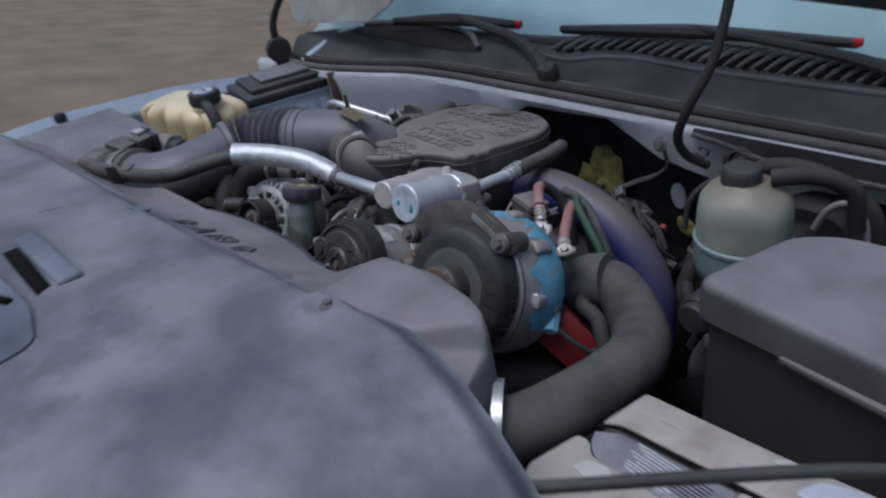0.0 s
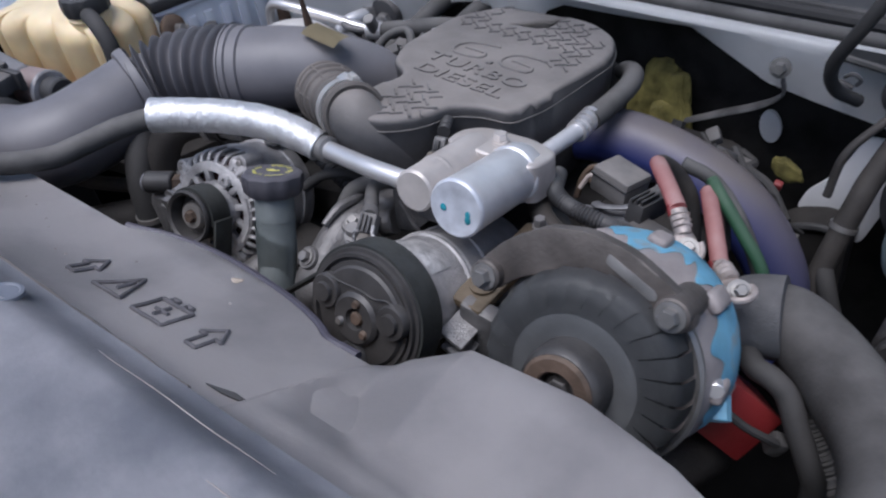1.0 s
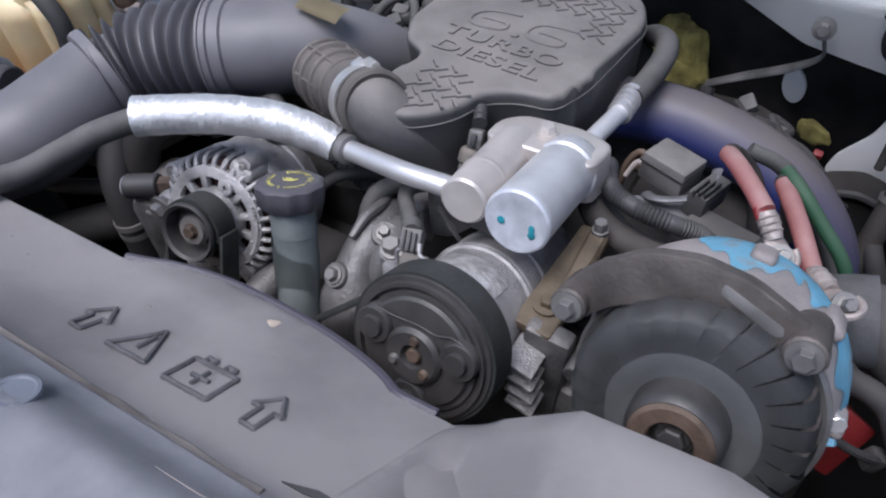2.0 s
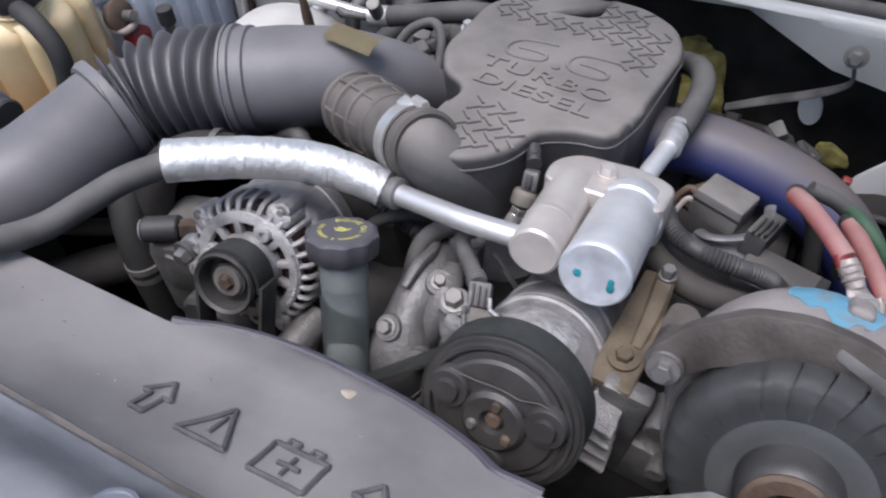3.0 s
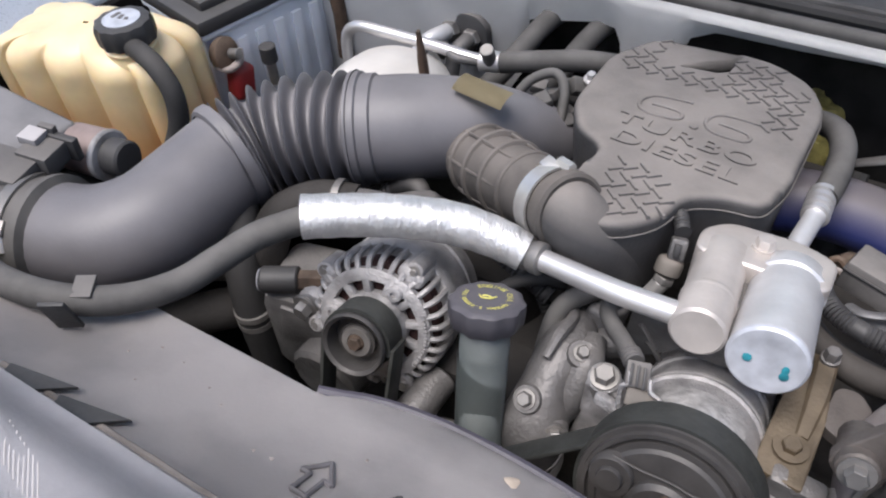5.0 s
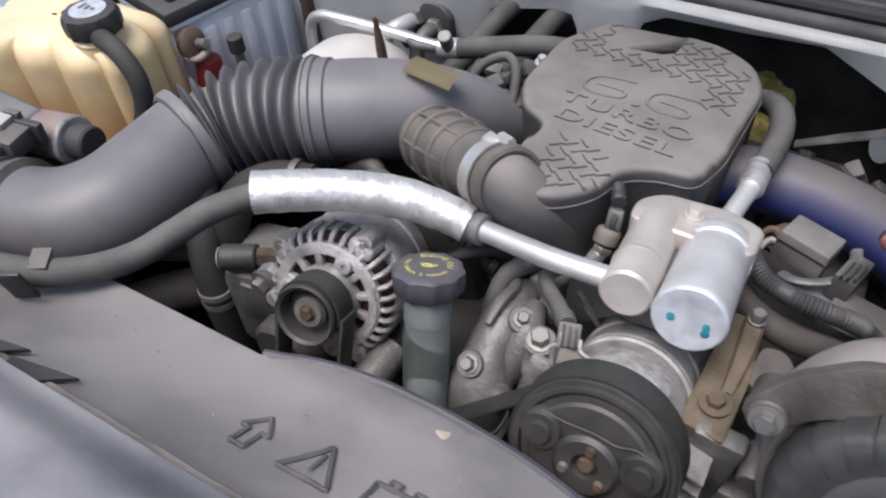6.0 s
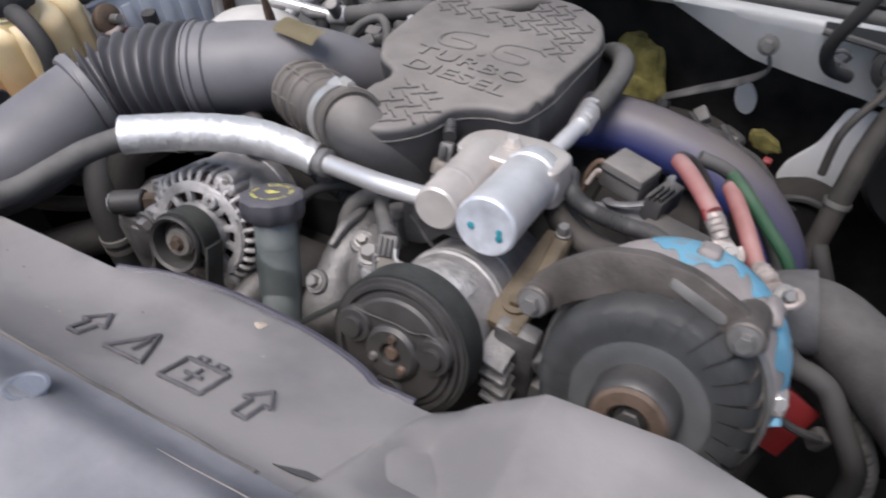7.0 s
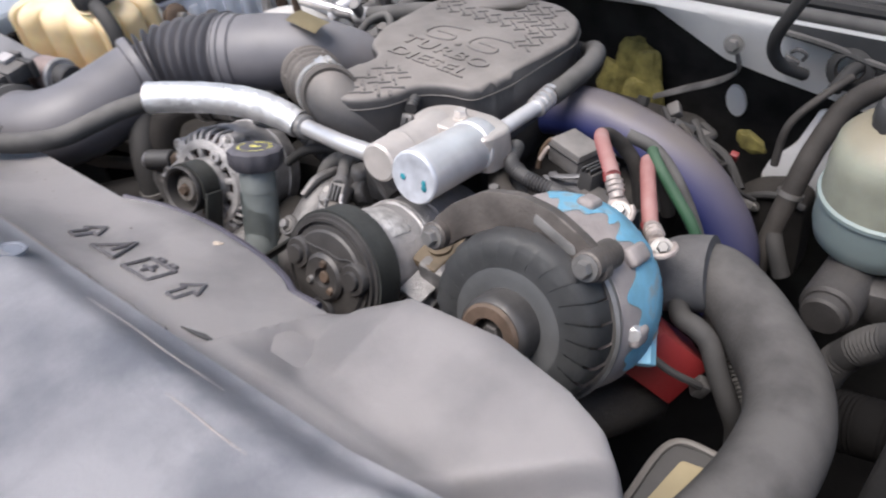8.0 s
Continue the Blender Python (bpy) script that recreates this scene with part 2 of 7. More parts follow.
along.inputs["Scale"].default_value = (1.0, 3.0, 3.0)
fl.new(fn["Texture Coordinate"].outputs["Object"], along.inputs["Vector"])
fl.new(along.outputs[0], crumple.inputs["Vector"])
fl.new(crumple.outputs[0], crease.inputs["Height"])
fl.new(crease.outputs[0], fn["Principled BSDF"].inputs["Normal"])


# ---- shape helpers ----
def thing(name, label, category, at=(0, 0, 0), group="", kind=""):
    e = new(name)
    e.empty_display_size = 0.02
    e.matrix_basis = Matrix.Translation(LEVEL @ Vector(at))
    return tagged(e, label, category, group, kind)


# The truck stands on a slight grade: all of it is set out on its own axes, then laid into the world by LEVEL.
# FRAME turns what belongs to the inclined crankshaft line.
LEVEL = Matrix.Translation((0, 0, 1.15)) @ Matrix.Rotation(radians(10), 4, "X") @ Matrix.Translation((0, 0, -1.2))
FRAME = [Matrix.Identity(4)]


def incline(pivot=None, degrees=-24):
    """Sets out what follows on an axis that falls towards the rear, about a pivot; with no pivot, level again."""
    FRAME[0] = Matrix.Identity(4) if pivot is None else Matrix.Translation(pivot) @ Matrix.Rotation(radians(degrees), 4, "X") @ Matrix.Translation(-Vector(pivot))


def mesh_of(name, bm, mat, sharp=38):
    bmesh.ops.transform(bm, matrix=LEVEL @ FRAME[0], verts=bm.verts)
    bmesh.ops.recalc_face_normals(bm, faces=bm.faces)
    me = bpy.data.meshes.new(name)
    bm.to_mesh(me)
    bm.free()
    me.materials.append(mat)
    for p in me.polygons:
        p.use_smooth = True
    me.set_sharp_from_angle(angle=radians(sharp))
    return me


def base_of(ob):
    m = ob.matrix_basis.copy()
    while ob.parent:
        m = ob.parent.matrix_basis @ ob.matrix_parent_inverse @ m
        ob = ob.parent
    return m


def part(name, bm, mat, parent, label="", sharp=38):
    ob = new(name, mesh_of(name, bm, mat, sharp))
    ob.parent = parent
    ob.matrix_parent_inverse = base_of(parent).inverted()
    return tagged(ob, label)


def single(name, bm, mat, label, category, group="", kind="", sharp=38):
    return tagged(new(name, mesh_of(name, bm, mat, sharp)), label, category, group, kind)


def smooth_path(pts, steps=8):
    """Points along a Catmull-Rom curve."""
    p = [Vector(q) for q in pts]
    p = [2 * p[0] - p[1]] + p + [2 * p[-1] - p[-2]]
    out = []
    for i in range(1, len(p) - 2):
        for k in range(steps):
            t = k / steps
            a, b, c, d = p[i - 1], p[i], p[i + 1], p[i + 2]
            out.append(0.5 * (2 * b + (c - a) * t + (2 * a - 5 * b + 4 * c - d) * t * t + (3 * b - a - 3 * c + d) * t ** 3))
    out.append(p[-2])
    return out


def tube(pts, r, n=14, steps=8, bm=None, flat=1.0, caps=True, ripple=0.0, waves=0, fold=1.0):
    """A round pipe along a smooth curve. r: a radius, or one for each control point; ripple: depth of rings along it."""
    bm = bm or bmesh.new()
    path = smooth_path(pts, steps)
    m = len(path)
    radii = [r] * m if isinstance(r, (int, float)) else [float(v) for v in np.interp(np.linspace(0, len(r) - 1, m), range(len(r)), r)]
    tangent = [(path[min(i + 1, m - 1)] - path[max(i - 1, 0)]).normalized() for i in range(m)]
    side = tangent[0].cross(Vector((0, 0, 1)) if abs(tangent[0].z) < 0.9 else Vector((1, 0, 0))).normalized()
    rings = []
    for i in range(m):
        side = (side - tangent[i] * side.dot(tangent[i])).normalized()
        up = side.cross(tangent[i])
        wave = math.cos(2 * math.pi * waves * i / (m - 1)) if ripple else 0
        rr = radii[i] + ripple * (2 * ((1 + wave) / 2) ** fold - 1)
        rings.append([bm.verts.new(path[i] + rr * (math.cos(2 * math.pi * k / n) * side + flat * math.sin(2 * math.pi * k / n) * up)) for k in range(n)])
    for a, b in zip(rings, rings[1:]):
        for k in range(n):
            bm.faces.new((a[k], a[(k + 1) % n], b[(k + 1) % n], b[k]))
    if caps:
        bm.faces.new(rings[0][::-1])
        bm.faces.new(rings[-1])
    return bm


def lathe(profile, at, axis=(0, 1, 0), n=28, bm=None, lobe=0.0, lobes=0, start=0.0, turn=2 * math.pi, caps=True):
    """A turned body: profile is (radius, height along the axis) from one end to the other."""
    bm = bm or bmesh.new()
    rot = Vector(axis).normalized().to_track_quat("Z", "Y").to_matrix().to_4x4()
    m = Matrix.Translation(at) @ rot
    full = abs(turn - 2 * math.pi) < 1e-6
    rings = []
    for r, h in profile:
        if r < 1e-6:
            rings.append([bm.verts.new(m @ Vector((0, 0, h)))])
            continue
        rings.append([bm.verts.new(m @ Vector((math.cos(start + turn * k / n) * (r * (1 + lobe * math.cos(lobes * turn * k / n))),
                                               math.sin(start + turn * k / n) * (r * (1 + lobe * math.cos(lobes * turn * k / n))), h))) for k in range(n if full else n + 1)])
    for a, b in zip(rings, rings[1:]):
        count = n
        for k in range(count):
            j = (k + 1) % n if full else k + 1
            if len(a) == 1 and len(b) == 1:
                continue
            if len(a) == 1:
                bm.faces.new((a[0], b[j], b[k]))
            elif len(b) == 1:
                bm.faces.new((a[k], a[j], b[0]))
            else:
                bm.faces.new((a[k], a[j], b[j], b[k]))
    for ring, flip in ((rings[0], True), (rings[-1], False)):
        if len(ring) > 2 and full and caps:
            bm.faces.new(ring[::-1] if flip else ring)
    return bm


def rod(a, b, r, n=14, bm=None, edge=0.12):
    a, b = Vector(a), Vector(b)
    d = (b - a).length
    e = min(r * edge, d / 4)
    return lathe([(0, 0), (r - e, 0), (r, e), (r, d - e), (r - e, d), (0, d)], a, b - a, n, bm)


def block(at, size, turn=(0, 0, 0), bevel=0.004, bm=None, seg=2):
    out = bmesh.new()
    bmesh.ops.create_cube(out, size=1.0)
    bmesh.ops.scale(out, vec=size, verts=out.verts)
    if bevel:
        bmesh.ops.bevel(out, geom=out.edges[:] + out.verts[:], offset=min(bevel, min(size) * 0.45), segments=seg, profile=0.5, affect="EDGES")
    bmesh.ops.transform(out, matrix=pose(*at, *turn), verts=out.verts)
    return join(bm, out)


def join(bm, other):
    if bm is None:
        return other
    me = bpy.data.meshes.new("tmp")
    other.to_mesh(me)
    other.free()
    bm.from_mesh(me)
    bpy.data.meshes.remove(me)
    return bm


def slab(outline, top, depth, bevel=0.004, seg=2, bm=None):
    """A plate with the given plan; top: a height, or a function of x and y."""
    out = bmesh.new()
    f = top if callable(top) else (lambda x, y: top)
    upper = [out.verts.new((x, y, 0)) for x, y in outline]
    face = out.faces.new(upper)
    ext = bmesh.ops.extrude_face_region(out, geom=[face])
    lower = [v for v in ext["geom"] if isinstance(v, bmesh.types.BMVert)]
    for v in lower:
        v.co.z = -depth
    if bevel:
        rim = [e for e in out.edges if e.verts[0].co.z > -1e-6 and e.verts[1].co.z > -1e-6]
        bmesh.ops.bevel(out, geom=rim, offset=bevel, segments=seg, profile=0.6, affect="EDGES")
    for v in out.verts:
        v.co.z += f(v.co.x, v.co.y)
    return join(bm, out)


def round_outline(pts, r=0.01, seg=4):
    """A plan with its corners rounded off."""
    out = []
    n = len(pts)
    for i in range(n):
        a, b, c = Vector(pts[i - 1][:2]), Vector(pts[i][:2]), Vector(pts[(i + 1) % n][:2])
        u, w = a - b, c - b
        d = min(pts[i][2] if len(pts[i]) > 2 else r, u.length * 0.45, w.length * 0.45)
        p, q = b + u.normalized() * d, b + w.normalized() * d
        for k in range(seg + 1):
            t = k / seg
            v = (1 - t) ** 2 * p + 2 * t * (1 - t) * b + t * t * q
            out.append((v.x, v.y))
    return out


def upright(outline, y, depth, bevel=0.003, bm=None):
    """A plate that stands across the truck: outline in x and z, front face at y, going back by depth."""
    out = slab([(x, z) for x, z in outline], 0.0, depth, bevel)
    for v in out.verts:
        x, zz, h = v.co
        v.co = (x, y - h, zz)
    return join(bm, out)


def bolt(at, axis=(0, -1, 0), r=0.008, h=0.008, washer=1.6, bm=None):
    bm = lathe([(0, 0), (r * washer, 0), (r * washer, h * 0.3), (r * 1.1, h * 0.32)], at, axis, 18, bm)
    return lathe([(r, h * 0.3), (r, h), (r * 0.85, h * 1.15), (0, h * 1.15)], at, axis, 6, bm)


def band(at, axis, r, width, thick=0.0025, bm=None, n=36):
    """A hose clamp: a flat metal ring round a hose."""
    return lathe([(r, -width / 2), (r + thick, -width / 2), (r + thick, width / 2), (r, width / 2), (r, -width / 2)], at, axis, n, bm, caps=False)


def words(text, at, size, m, depth=0.0008, spacing=1.0, weight=-0.014):
    """Raised lettering as a mesh, centred on its place; m turns it."""
    cu = bpy.data.curves.new("words", "FONT")
    cu.offset = weight * size
    cu.body, cu.size, cu.extrude, cu.align_x, cu.align_y, cu.space_character = text, size, depth, "CENTER", "CENTER", spacing
    ob = new("words", cu)
    me = bpy.data.meshes.new_from_object(ob.evaluated_get(bpy.context.evaluated_depsgraph_get()))
    bpy.data.objects.remove(ob)
    bm = bmesh.new()
    bm.from_mesh(me)
    bpy.data.meshes.remove(me)
    bmesh.ops.transform(bm, matrix=Matrix.Translation(at) @ m, verts=bm.verts)
    return bm


# ---- the setting: ground and the truck's shell ----
bm = bmesh.new()
bmesh.ops.create_grid(bm, x_segments=8, y_segments=8, size=400)
bmesh.ops.transform(bm, matrix=LEVEL.inverted(), verts=bm.verts)
single("ground", bm, DIRT, "bare brown dirt yard round the truck", "ground", kind="structure")


def sheet(fx, u, v, thick=0.004):
    """A curved panel from a function of two parameters, with thickness."""
    out = bmesh.new()
    rows = [[out.verts.new(fx(i / u, j / v)) for j in range(v + 1)] for i in range(u + 1)]
    for i in range(u):
        for j in range(v):
            out.faces.new((rows[i][j], rows[i + 1][j], rows[i + 1][j + 1], rows[i][j + 1]))
    if thick:
        bmesh.ops.solidify(out, geom=out.faces[:], thickness=thick)
    return out


def step(a, b, t):
    t = min(1.0, max(0.0, (t - a) / (b - a)))
    return t * t * (3 - 2 * t)


# fenders: rolled top, outer flank down to the ground line, inner wall
def fender(name, x0, sign, prof, crest, label):
    def f(a, b):
        k = b * (len(prof) - 1)
        i = min(int(k), len(prof) - 2)
        t = k - i
        dx, z = (prof[i][j] * (1 - t) + prof[i + 1][j] * t for j in (0, 1))
        y = -0.18 + a * 1.55
        return (x0 + sign * (dx - 0.05 * step(0.35, -0.18, y)), y, z + crest(y) * step(0.95, 1.09, z))
    return single(name, sheet(f, 24, 40, 0.003), SILVER, label, "fender", kind="structure")


def crest_left(y):
    return float(np.interp(y, [-0.18, 0.2, 0.44, 0.56, 0.71, 0.88, 1.05, 1.19, 1.37], [-0.10, -0.01, 0.014, 0.014, 0.0, -0.015, -0.045, -0.07, -0.10]))


def crest_right(y):
    return -0.105 * (y - 0.40) - 0.12 * step(0.2, -0.18, y)


FLANK = [(0.09, 0.30), (0.085, 0.9), (0.075, 1.06), (0.055, 1.13), (0.02, 1.165), (-0.03, 1.172), (-0.10, 1.160), (-0.105, 1.135), (-0.13, 1.128), (-0.135, 0.9), (-0.135, 0.30)]
SLIM = [(0.11, 0.30), (0.108, 0.9), (0.10, 1.04), (0.088, 1.09), (0.070, 1.114), (0.050, 1.120), (0.010, 1.113), (-0.028, 1.098), (-0.032, 1.090), (-0.032, 0.9), (-0.032, 0.30)]
fender("fender", -2.0, -1, SLIM, crest_left, "pale silver-blue painted front fender, dusty, along the engine bay")
fender("fender", 0.16, 1, FLANK, crest_right, "pale silver-blue painted front fender, along the fuse box side")
single("bump_stop", lathe([(0.014, -0.01), (0.016, 0.012), (0.012, 0.020), (0, 0.021)], (-2.01, 0.555, 1.125), (0, 0, 1), 16), RUBBER, "black rubber hood stop on the fender edge", "bumper")

# firewall and plenum
single("firewall", block((-0.95, 1.36, 0.70), (2.1, 0.03, 0.84), bevel=0.006), INSUL, "black padded insulation mat on the firewall", "firewall", kind="structure")
bay = thing("inner_fender", "dark inner wall panels that close the engine bay", "wall", (-0.87, 0.6, 0.3), kind="structure")
# near-black walls and floor: the bay's deep shade is put into their colour
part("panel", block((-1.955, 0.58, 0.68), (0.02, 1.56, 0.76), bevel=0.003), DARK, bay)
part("panel", block((0.06, 0.58, 0.66), (0.02, 1.56, 0.72), bevel=0.003), INSUL, bay)
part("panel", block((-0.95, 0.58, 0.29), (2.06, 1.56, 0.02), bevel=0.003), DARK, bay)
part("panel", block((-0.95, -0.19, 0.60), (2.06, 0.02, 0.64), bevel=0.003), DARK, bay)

WB = [(-1.98, 0.86), (-1.78, 0.86), (-1.5, 0.86), (-1.36, 0.88), (-1.32, 0.95), (-1.34, 1.03), (-1.30, 1.05), (-1.20, 1.072), (-1.165, 1.068), (-1.150, 0.96), (-1.085, 0.96), (-1.068, 1.078), (-1.03, 1.098), (-0.92, 1.10), (-0.82, 1.105), (-0.76, 1.075),
      (-0.70, 1.045), (-0.63, 1.032), (-0.55, 1.02), (-0.50, 1.01), (-0.44, 1.03), (-0.40, 1.05), (-0.20, 1.055), (0.10, 1.055)]


def plenum(a, b):
    x = -1.95 + 2.02 * a
    zb = float(np.interp(x, [p[0] for p in WB], [p[1] for p in WB]))
    front = cowl_front(x)
    if b < 0.3:
        k = b / 0.3
        return (x, front + 0.012 - 0.022 * math.sin(k * math.pi / 2), 1.128 - 0.012 * (1 - math.cos(k * math.pi / 2)))
    k = (b - 0.3) / 0.7
    return (x, front - 0.010 + 0.012 * k + 0.02 * step(-1.25, -1.4, x) * k, 1.116 + (zb - 1.116) * k)


def cowl_front(x):
    return 1.228 - 0.105 * step(-1.30, -1.72, x)


single("cowl_lip", sheet(plenum, 200, 10, 0.006), WHITE, "white painted firewall lip with a wavy lower edge, dusty", "panel", kind="structure")

# cowl cover with louvres, weatherstrip
def cowl_rear(x):
    return float(np.interp(x, [-1.85, -1.72, -1.63, -1.45, -1.28, -1.10, -0.95, -0.70, -0.47, 0.10], [1.24, 1.345, 1.395, 1.412, 1.418, 1.440, 1.505, 1.552, 1.545, 1.50]))


def cowl_sheet(a, b):
    x = -1.85 + 1.95 * a
    y0 = cowl_front(x) + 0.015
    y = y0 + (cowl_rear(x) - y0) * b
    return (x, y, 1.126 + 0.056 * step(0.10, 0.75, b))


def on_cowl(x, y, up=0.0):
    y0 = cowl_front(x) + 0.015
    return Vector((x, y, 1.126 + 0.056 * step(0.10, 0.75, (y - y0) / (cowl_rear(x) - y0)) + up))


cowl = thing("cowl_cover", "dark grey plastic cowl cover with louvred air intake below the windscreen", "cowl", (-0.85, 1.4, 1.11), kind="structure")
part("panel", sheet(cowl_sheet, 60, 16, 0.006), COWL, cowl)
for k in range(27):
    x = -1.04 + 0.0283 * k
    y = 1.375 + 0.050 * step(0, 5, k)
    part("louvre", tube([on_cowl(x - 0.03, y, 0.002), on_cowl(x - 0.006, y + 0.035, 0.012), on_cowl(x + 0.022, y + 0.07, 0.012), on_cowl(x + 0.036, y + 0.092, 0.002)], [0.003, 0.0065, 0.0065, 0.003], 6, 4), COWL, cowl)
    part("slot", tube([on_cowl(x - 0.016, y, 0.0022), on_cowl(x + 0.008, y + 0.035, 0.002), on_cowl(x + 0.036, y + 0.07, 0.002), on_cowl(x + 0.050, y + 0.090, 0.0015)], 0.0062, 6, 4, flat=0.4), DARK, cowl, "dark slot between louvres")
part("rim", tube([on_cowl(x, cowl_rear(x) - 0.008, 0.003) for x in np.linspace(-1.70, -0.15, 18)], 0.007, 8), COWL, cowl)
part("rim", tube([on_cowl(x, 1.355 + 0.05 * step(-1.06, -0.88, x), 0.001) for x in np.linspace(-1.10, -0.24, 12)], 0.006, 8), COWL, cowl)
for k in range(12):
    x = -1.165 + 0.0135 * k
    part("slot_rib", tube([on_cowl(x, 1.392, 0.002), on_cowl(x + 0.010, 1.408, 0.006), on_cowl(x + 0.018, 1.424, 0.002)], 0.0035, 6, 3), BLACK, cowl)
part("vent_mouth", sheet(lambda a, b: on_cowl(-1.70 + 0.44 * a, 1.285 + 0.045 * a + (0.012 + 0.095 * math.sin(math.pi * min(1, a * 0.9 + 0.08)) ** 0.6 - 0.03 * a) * b, 0.004 + 0.006 * math.sin(math.pi * b)), 24, 5, 0.003), BLACK, cowl, "black vent mouth")
part("vent_lip", tube([on_cowl(-1.70 + 0.44 * a, 1.297 + 0.045 * a + 0.095 * math.sin(math.pi * min(1, a * 0.9 + 0.08)) ** 0.6 - 0.03 * a, 0.012) for a in np.linspace(0, 1, 10)], 0.008, 8), COWL, cowl)
part("corner_edge", tube([(-1.775, 1.155, 1.132), (-1.765, 1.21, 1.152), (-1.755, 1.27, 1.172), (-1.735, 1.33, 1.185)], 0.009, 10), SILVER, cowl, "pale painted cab edge")
part("flange", sheet(lambda a, b: (-0.62 + 0.70 * a, cowl_front(0) - 0.016 - 0.004 * b, 1.130 - (0.010 + 0.026 * step(0.0, 0.25, a)) * b), 16, 4, 0.004), COWL, cowl, "dark lower flange")
part("flange_edge", tube([(-0.62 + 0.70 * a, cowl_front(0) - 0.021, 1.119 - 0.026 * step(0.0, 0.25, a)) for a in np.linspace(0, 1, 12)], 0.005, 8), HOSE, cowl)
strip = thing("weatherstrip", "double rubber hood seal along the cowl edge, dusty grey", "seal", (-0.85, 1.24, 1.12), kind="structure")
xs = np.linspace(-1.80, 0.06, 15)
part("seal", tube([(x, cowl_front(x) + 0.012, 1.130) for x in xs], 0.011, 10, 5), HOSE, strip)
part("seal", tube([(x, cowl_front(x) + 0.040, 1.138) for x in xs], 0.009, 8, 5), RUBBER, strip)
part("seal", tube([(x, cowl_front(x) + 0.064, 1.138) for x in xs], 0.007, 8, 5), HOSE, strip)

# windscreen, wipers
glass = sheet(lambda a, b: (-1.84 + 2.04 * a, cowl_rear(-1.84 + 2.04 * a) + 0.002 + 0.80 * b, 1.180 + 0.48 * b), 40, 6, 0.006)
single("windscreen", glass, GLASS, "windscreen with the sky's reflection painted pale teal", "windscreen", kind="structure")


def wiper(tip_a, tip_b, pivot, elbow):
    w = thing("wiper", "black wiper arm and blade with a red end cap", "wiper", pivot, "wipers on the windscreen")
    a, b = Vector(tip_a), Vector(tip_b)
    mid = (a + b) / 2
    # blade drawn thick, so its shape takes in the shadow beside it
    part("blade", tube([a, mid + Vector((0, 0, 0.006)), b], [0.008, 0.017, 0.008], 8), BLACK, w)
    part("rubber_edge", tube([a + Vector((0, 0.006, -0.01)), mid + Vector((0, 0.006, -0.008)), b + Vector((0, 0.006, -0.01))], 0.004, 6), RUBBER, w)
    part("arm", tube([pivot, elbow, mid + Vector((0, 0, 0.016))], [0.018, 0.013, 0.008], 8), BLACK, w)
    part("pivot_cap", lathe([(0, -0.01), (0.024, -0.01), (0.024, 0.01), (0.018, 0.018), (0, 0.02)], pivot, (0, -0.3, 1), 16), BLACK, w)
    part("end_cap", block(b, (0.02, 0.015, 0.015), bevel=0.003), TAIL, w, "red end cap")
    return w


wiper((-1.557, 1.325, 1.218), (-1.187, 1.400, 1.222), (-1.012, 1.285, 1.160), (-1.15, 1.345, 1.205))
wiper((-1.077, 1.425, 1.214), (-0.456, 1.515, 1.222), (-0.175, 1.33, 1.165), (-0.39, 1.43, 1.212))


# hood, standing open above the bay
def hood_fn(a, b):
    x = -1.95 + 2.12 * a
    arch = 1 - (2 * a - 1) ** 2
    t = b + 0.16 * arch * (1 - b)
    return (x, 1.52 - 0.62 * t, 1.29 + 1.10 * t + 0.03 * math.sin(math.pi * b) * arch)


hood = thing("hood", "raised pale hood seen from below, hinged at the cowl", "hood", (-0.85, 1.3, 1.3), kind="structure")
part("skin", sheet(hood_fn, 20, 14, 0.02), SILVER, hood)
for a0 in (0.12, 0.5, 0.88):
    part("rib", tube([Vector(hood_fn(a0, k / 5)) + Vector((0, -0.02, -0.01)) for k in range(1, 6)], 0.022, 8, flat=0.5), WHITE, hood)
part("edge_trim", sheet(lambda a, b: (-0.63 + 0.75 * a, 1.497 - 0.03 * b, 1.300 - 0.040 * a + 0.16 * b), 12, 4, 0.012), DUSTY, hood, "dark grey rear edge")
hinge = thing("hood_hinge", "dark hood hinge with a round pivot on the fender", "hinge", (-1.83, 1.13, 1.08), kind="structure")
part("lower_arm", tube([(-1.81, 1.17, 1.06), (-1.835, 1.14, 1.10), (-1.84, 1.127, 1.16)], [0.016, 0.018, 0.02], 10), RUBBER, hinge)
part("pivot", lathe([(0, -0.02), (0.033, -0.02), (0.036, 0), (0.033, 0.02), (0, 0.02)], (-1.84, 1.127, 1.165), (1, -0.5, 0), 20), RUBBER, hinge)
part("upper_arm", tube([(-1.84, 1.127, 1.17), (-1.835, 1.13, 1.25), (-1.80, 1.20, 1.36), (-1.76, 1.28, 1.44)], 0.012, 10, flat=0.5), RUBBER, hinge)
part("bracket", upright(round_outline([(-1.875, 1.225), (-1.83, 1.200), (-1.79, 1.228), (-1.728, 1.222), (-1.64, 1.236), (-1.542, 1.240), (-1.43, 1.300), (-1.43, 1.36), (-1.80, 1.38), (-1.88, 1.32)], 0.015), 1.22, 0.006), PALE, hinge)

CHIP = material("tan_chip", (0.5, 0.42, 0.34), 0.8)
# ---- front panel, radiator shield, fan shroud ----
YC = [0.30, 0.335, 0.35, 0.36, 0.37, 0.385, 0.41, 0.54]
ZC = [1.20, 1.218, 1.221, 1.214, 1.207, 1.1995, 1.187, 1.122]


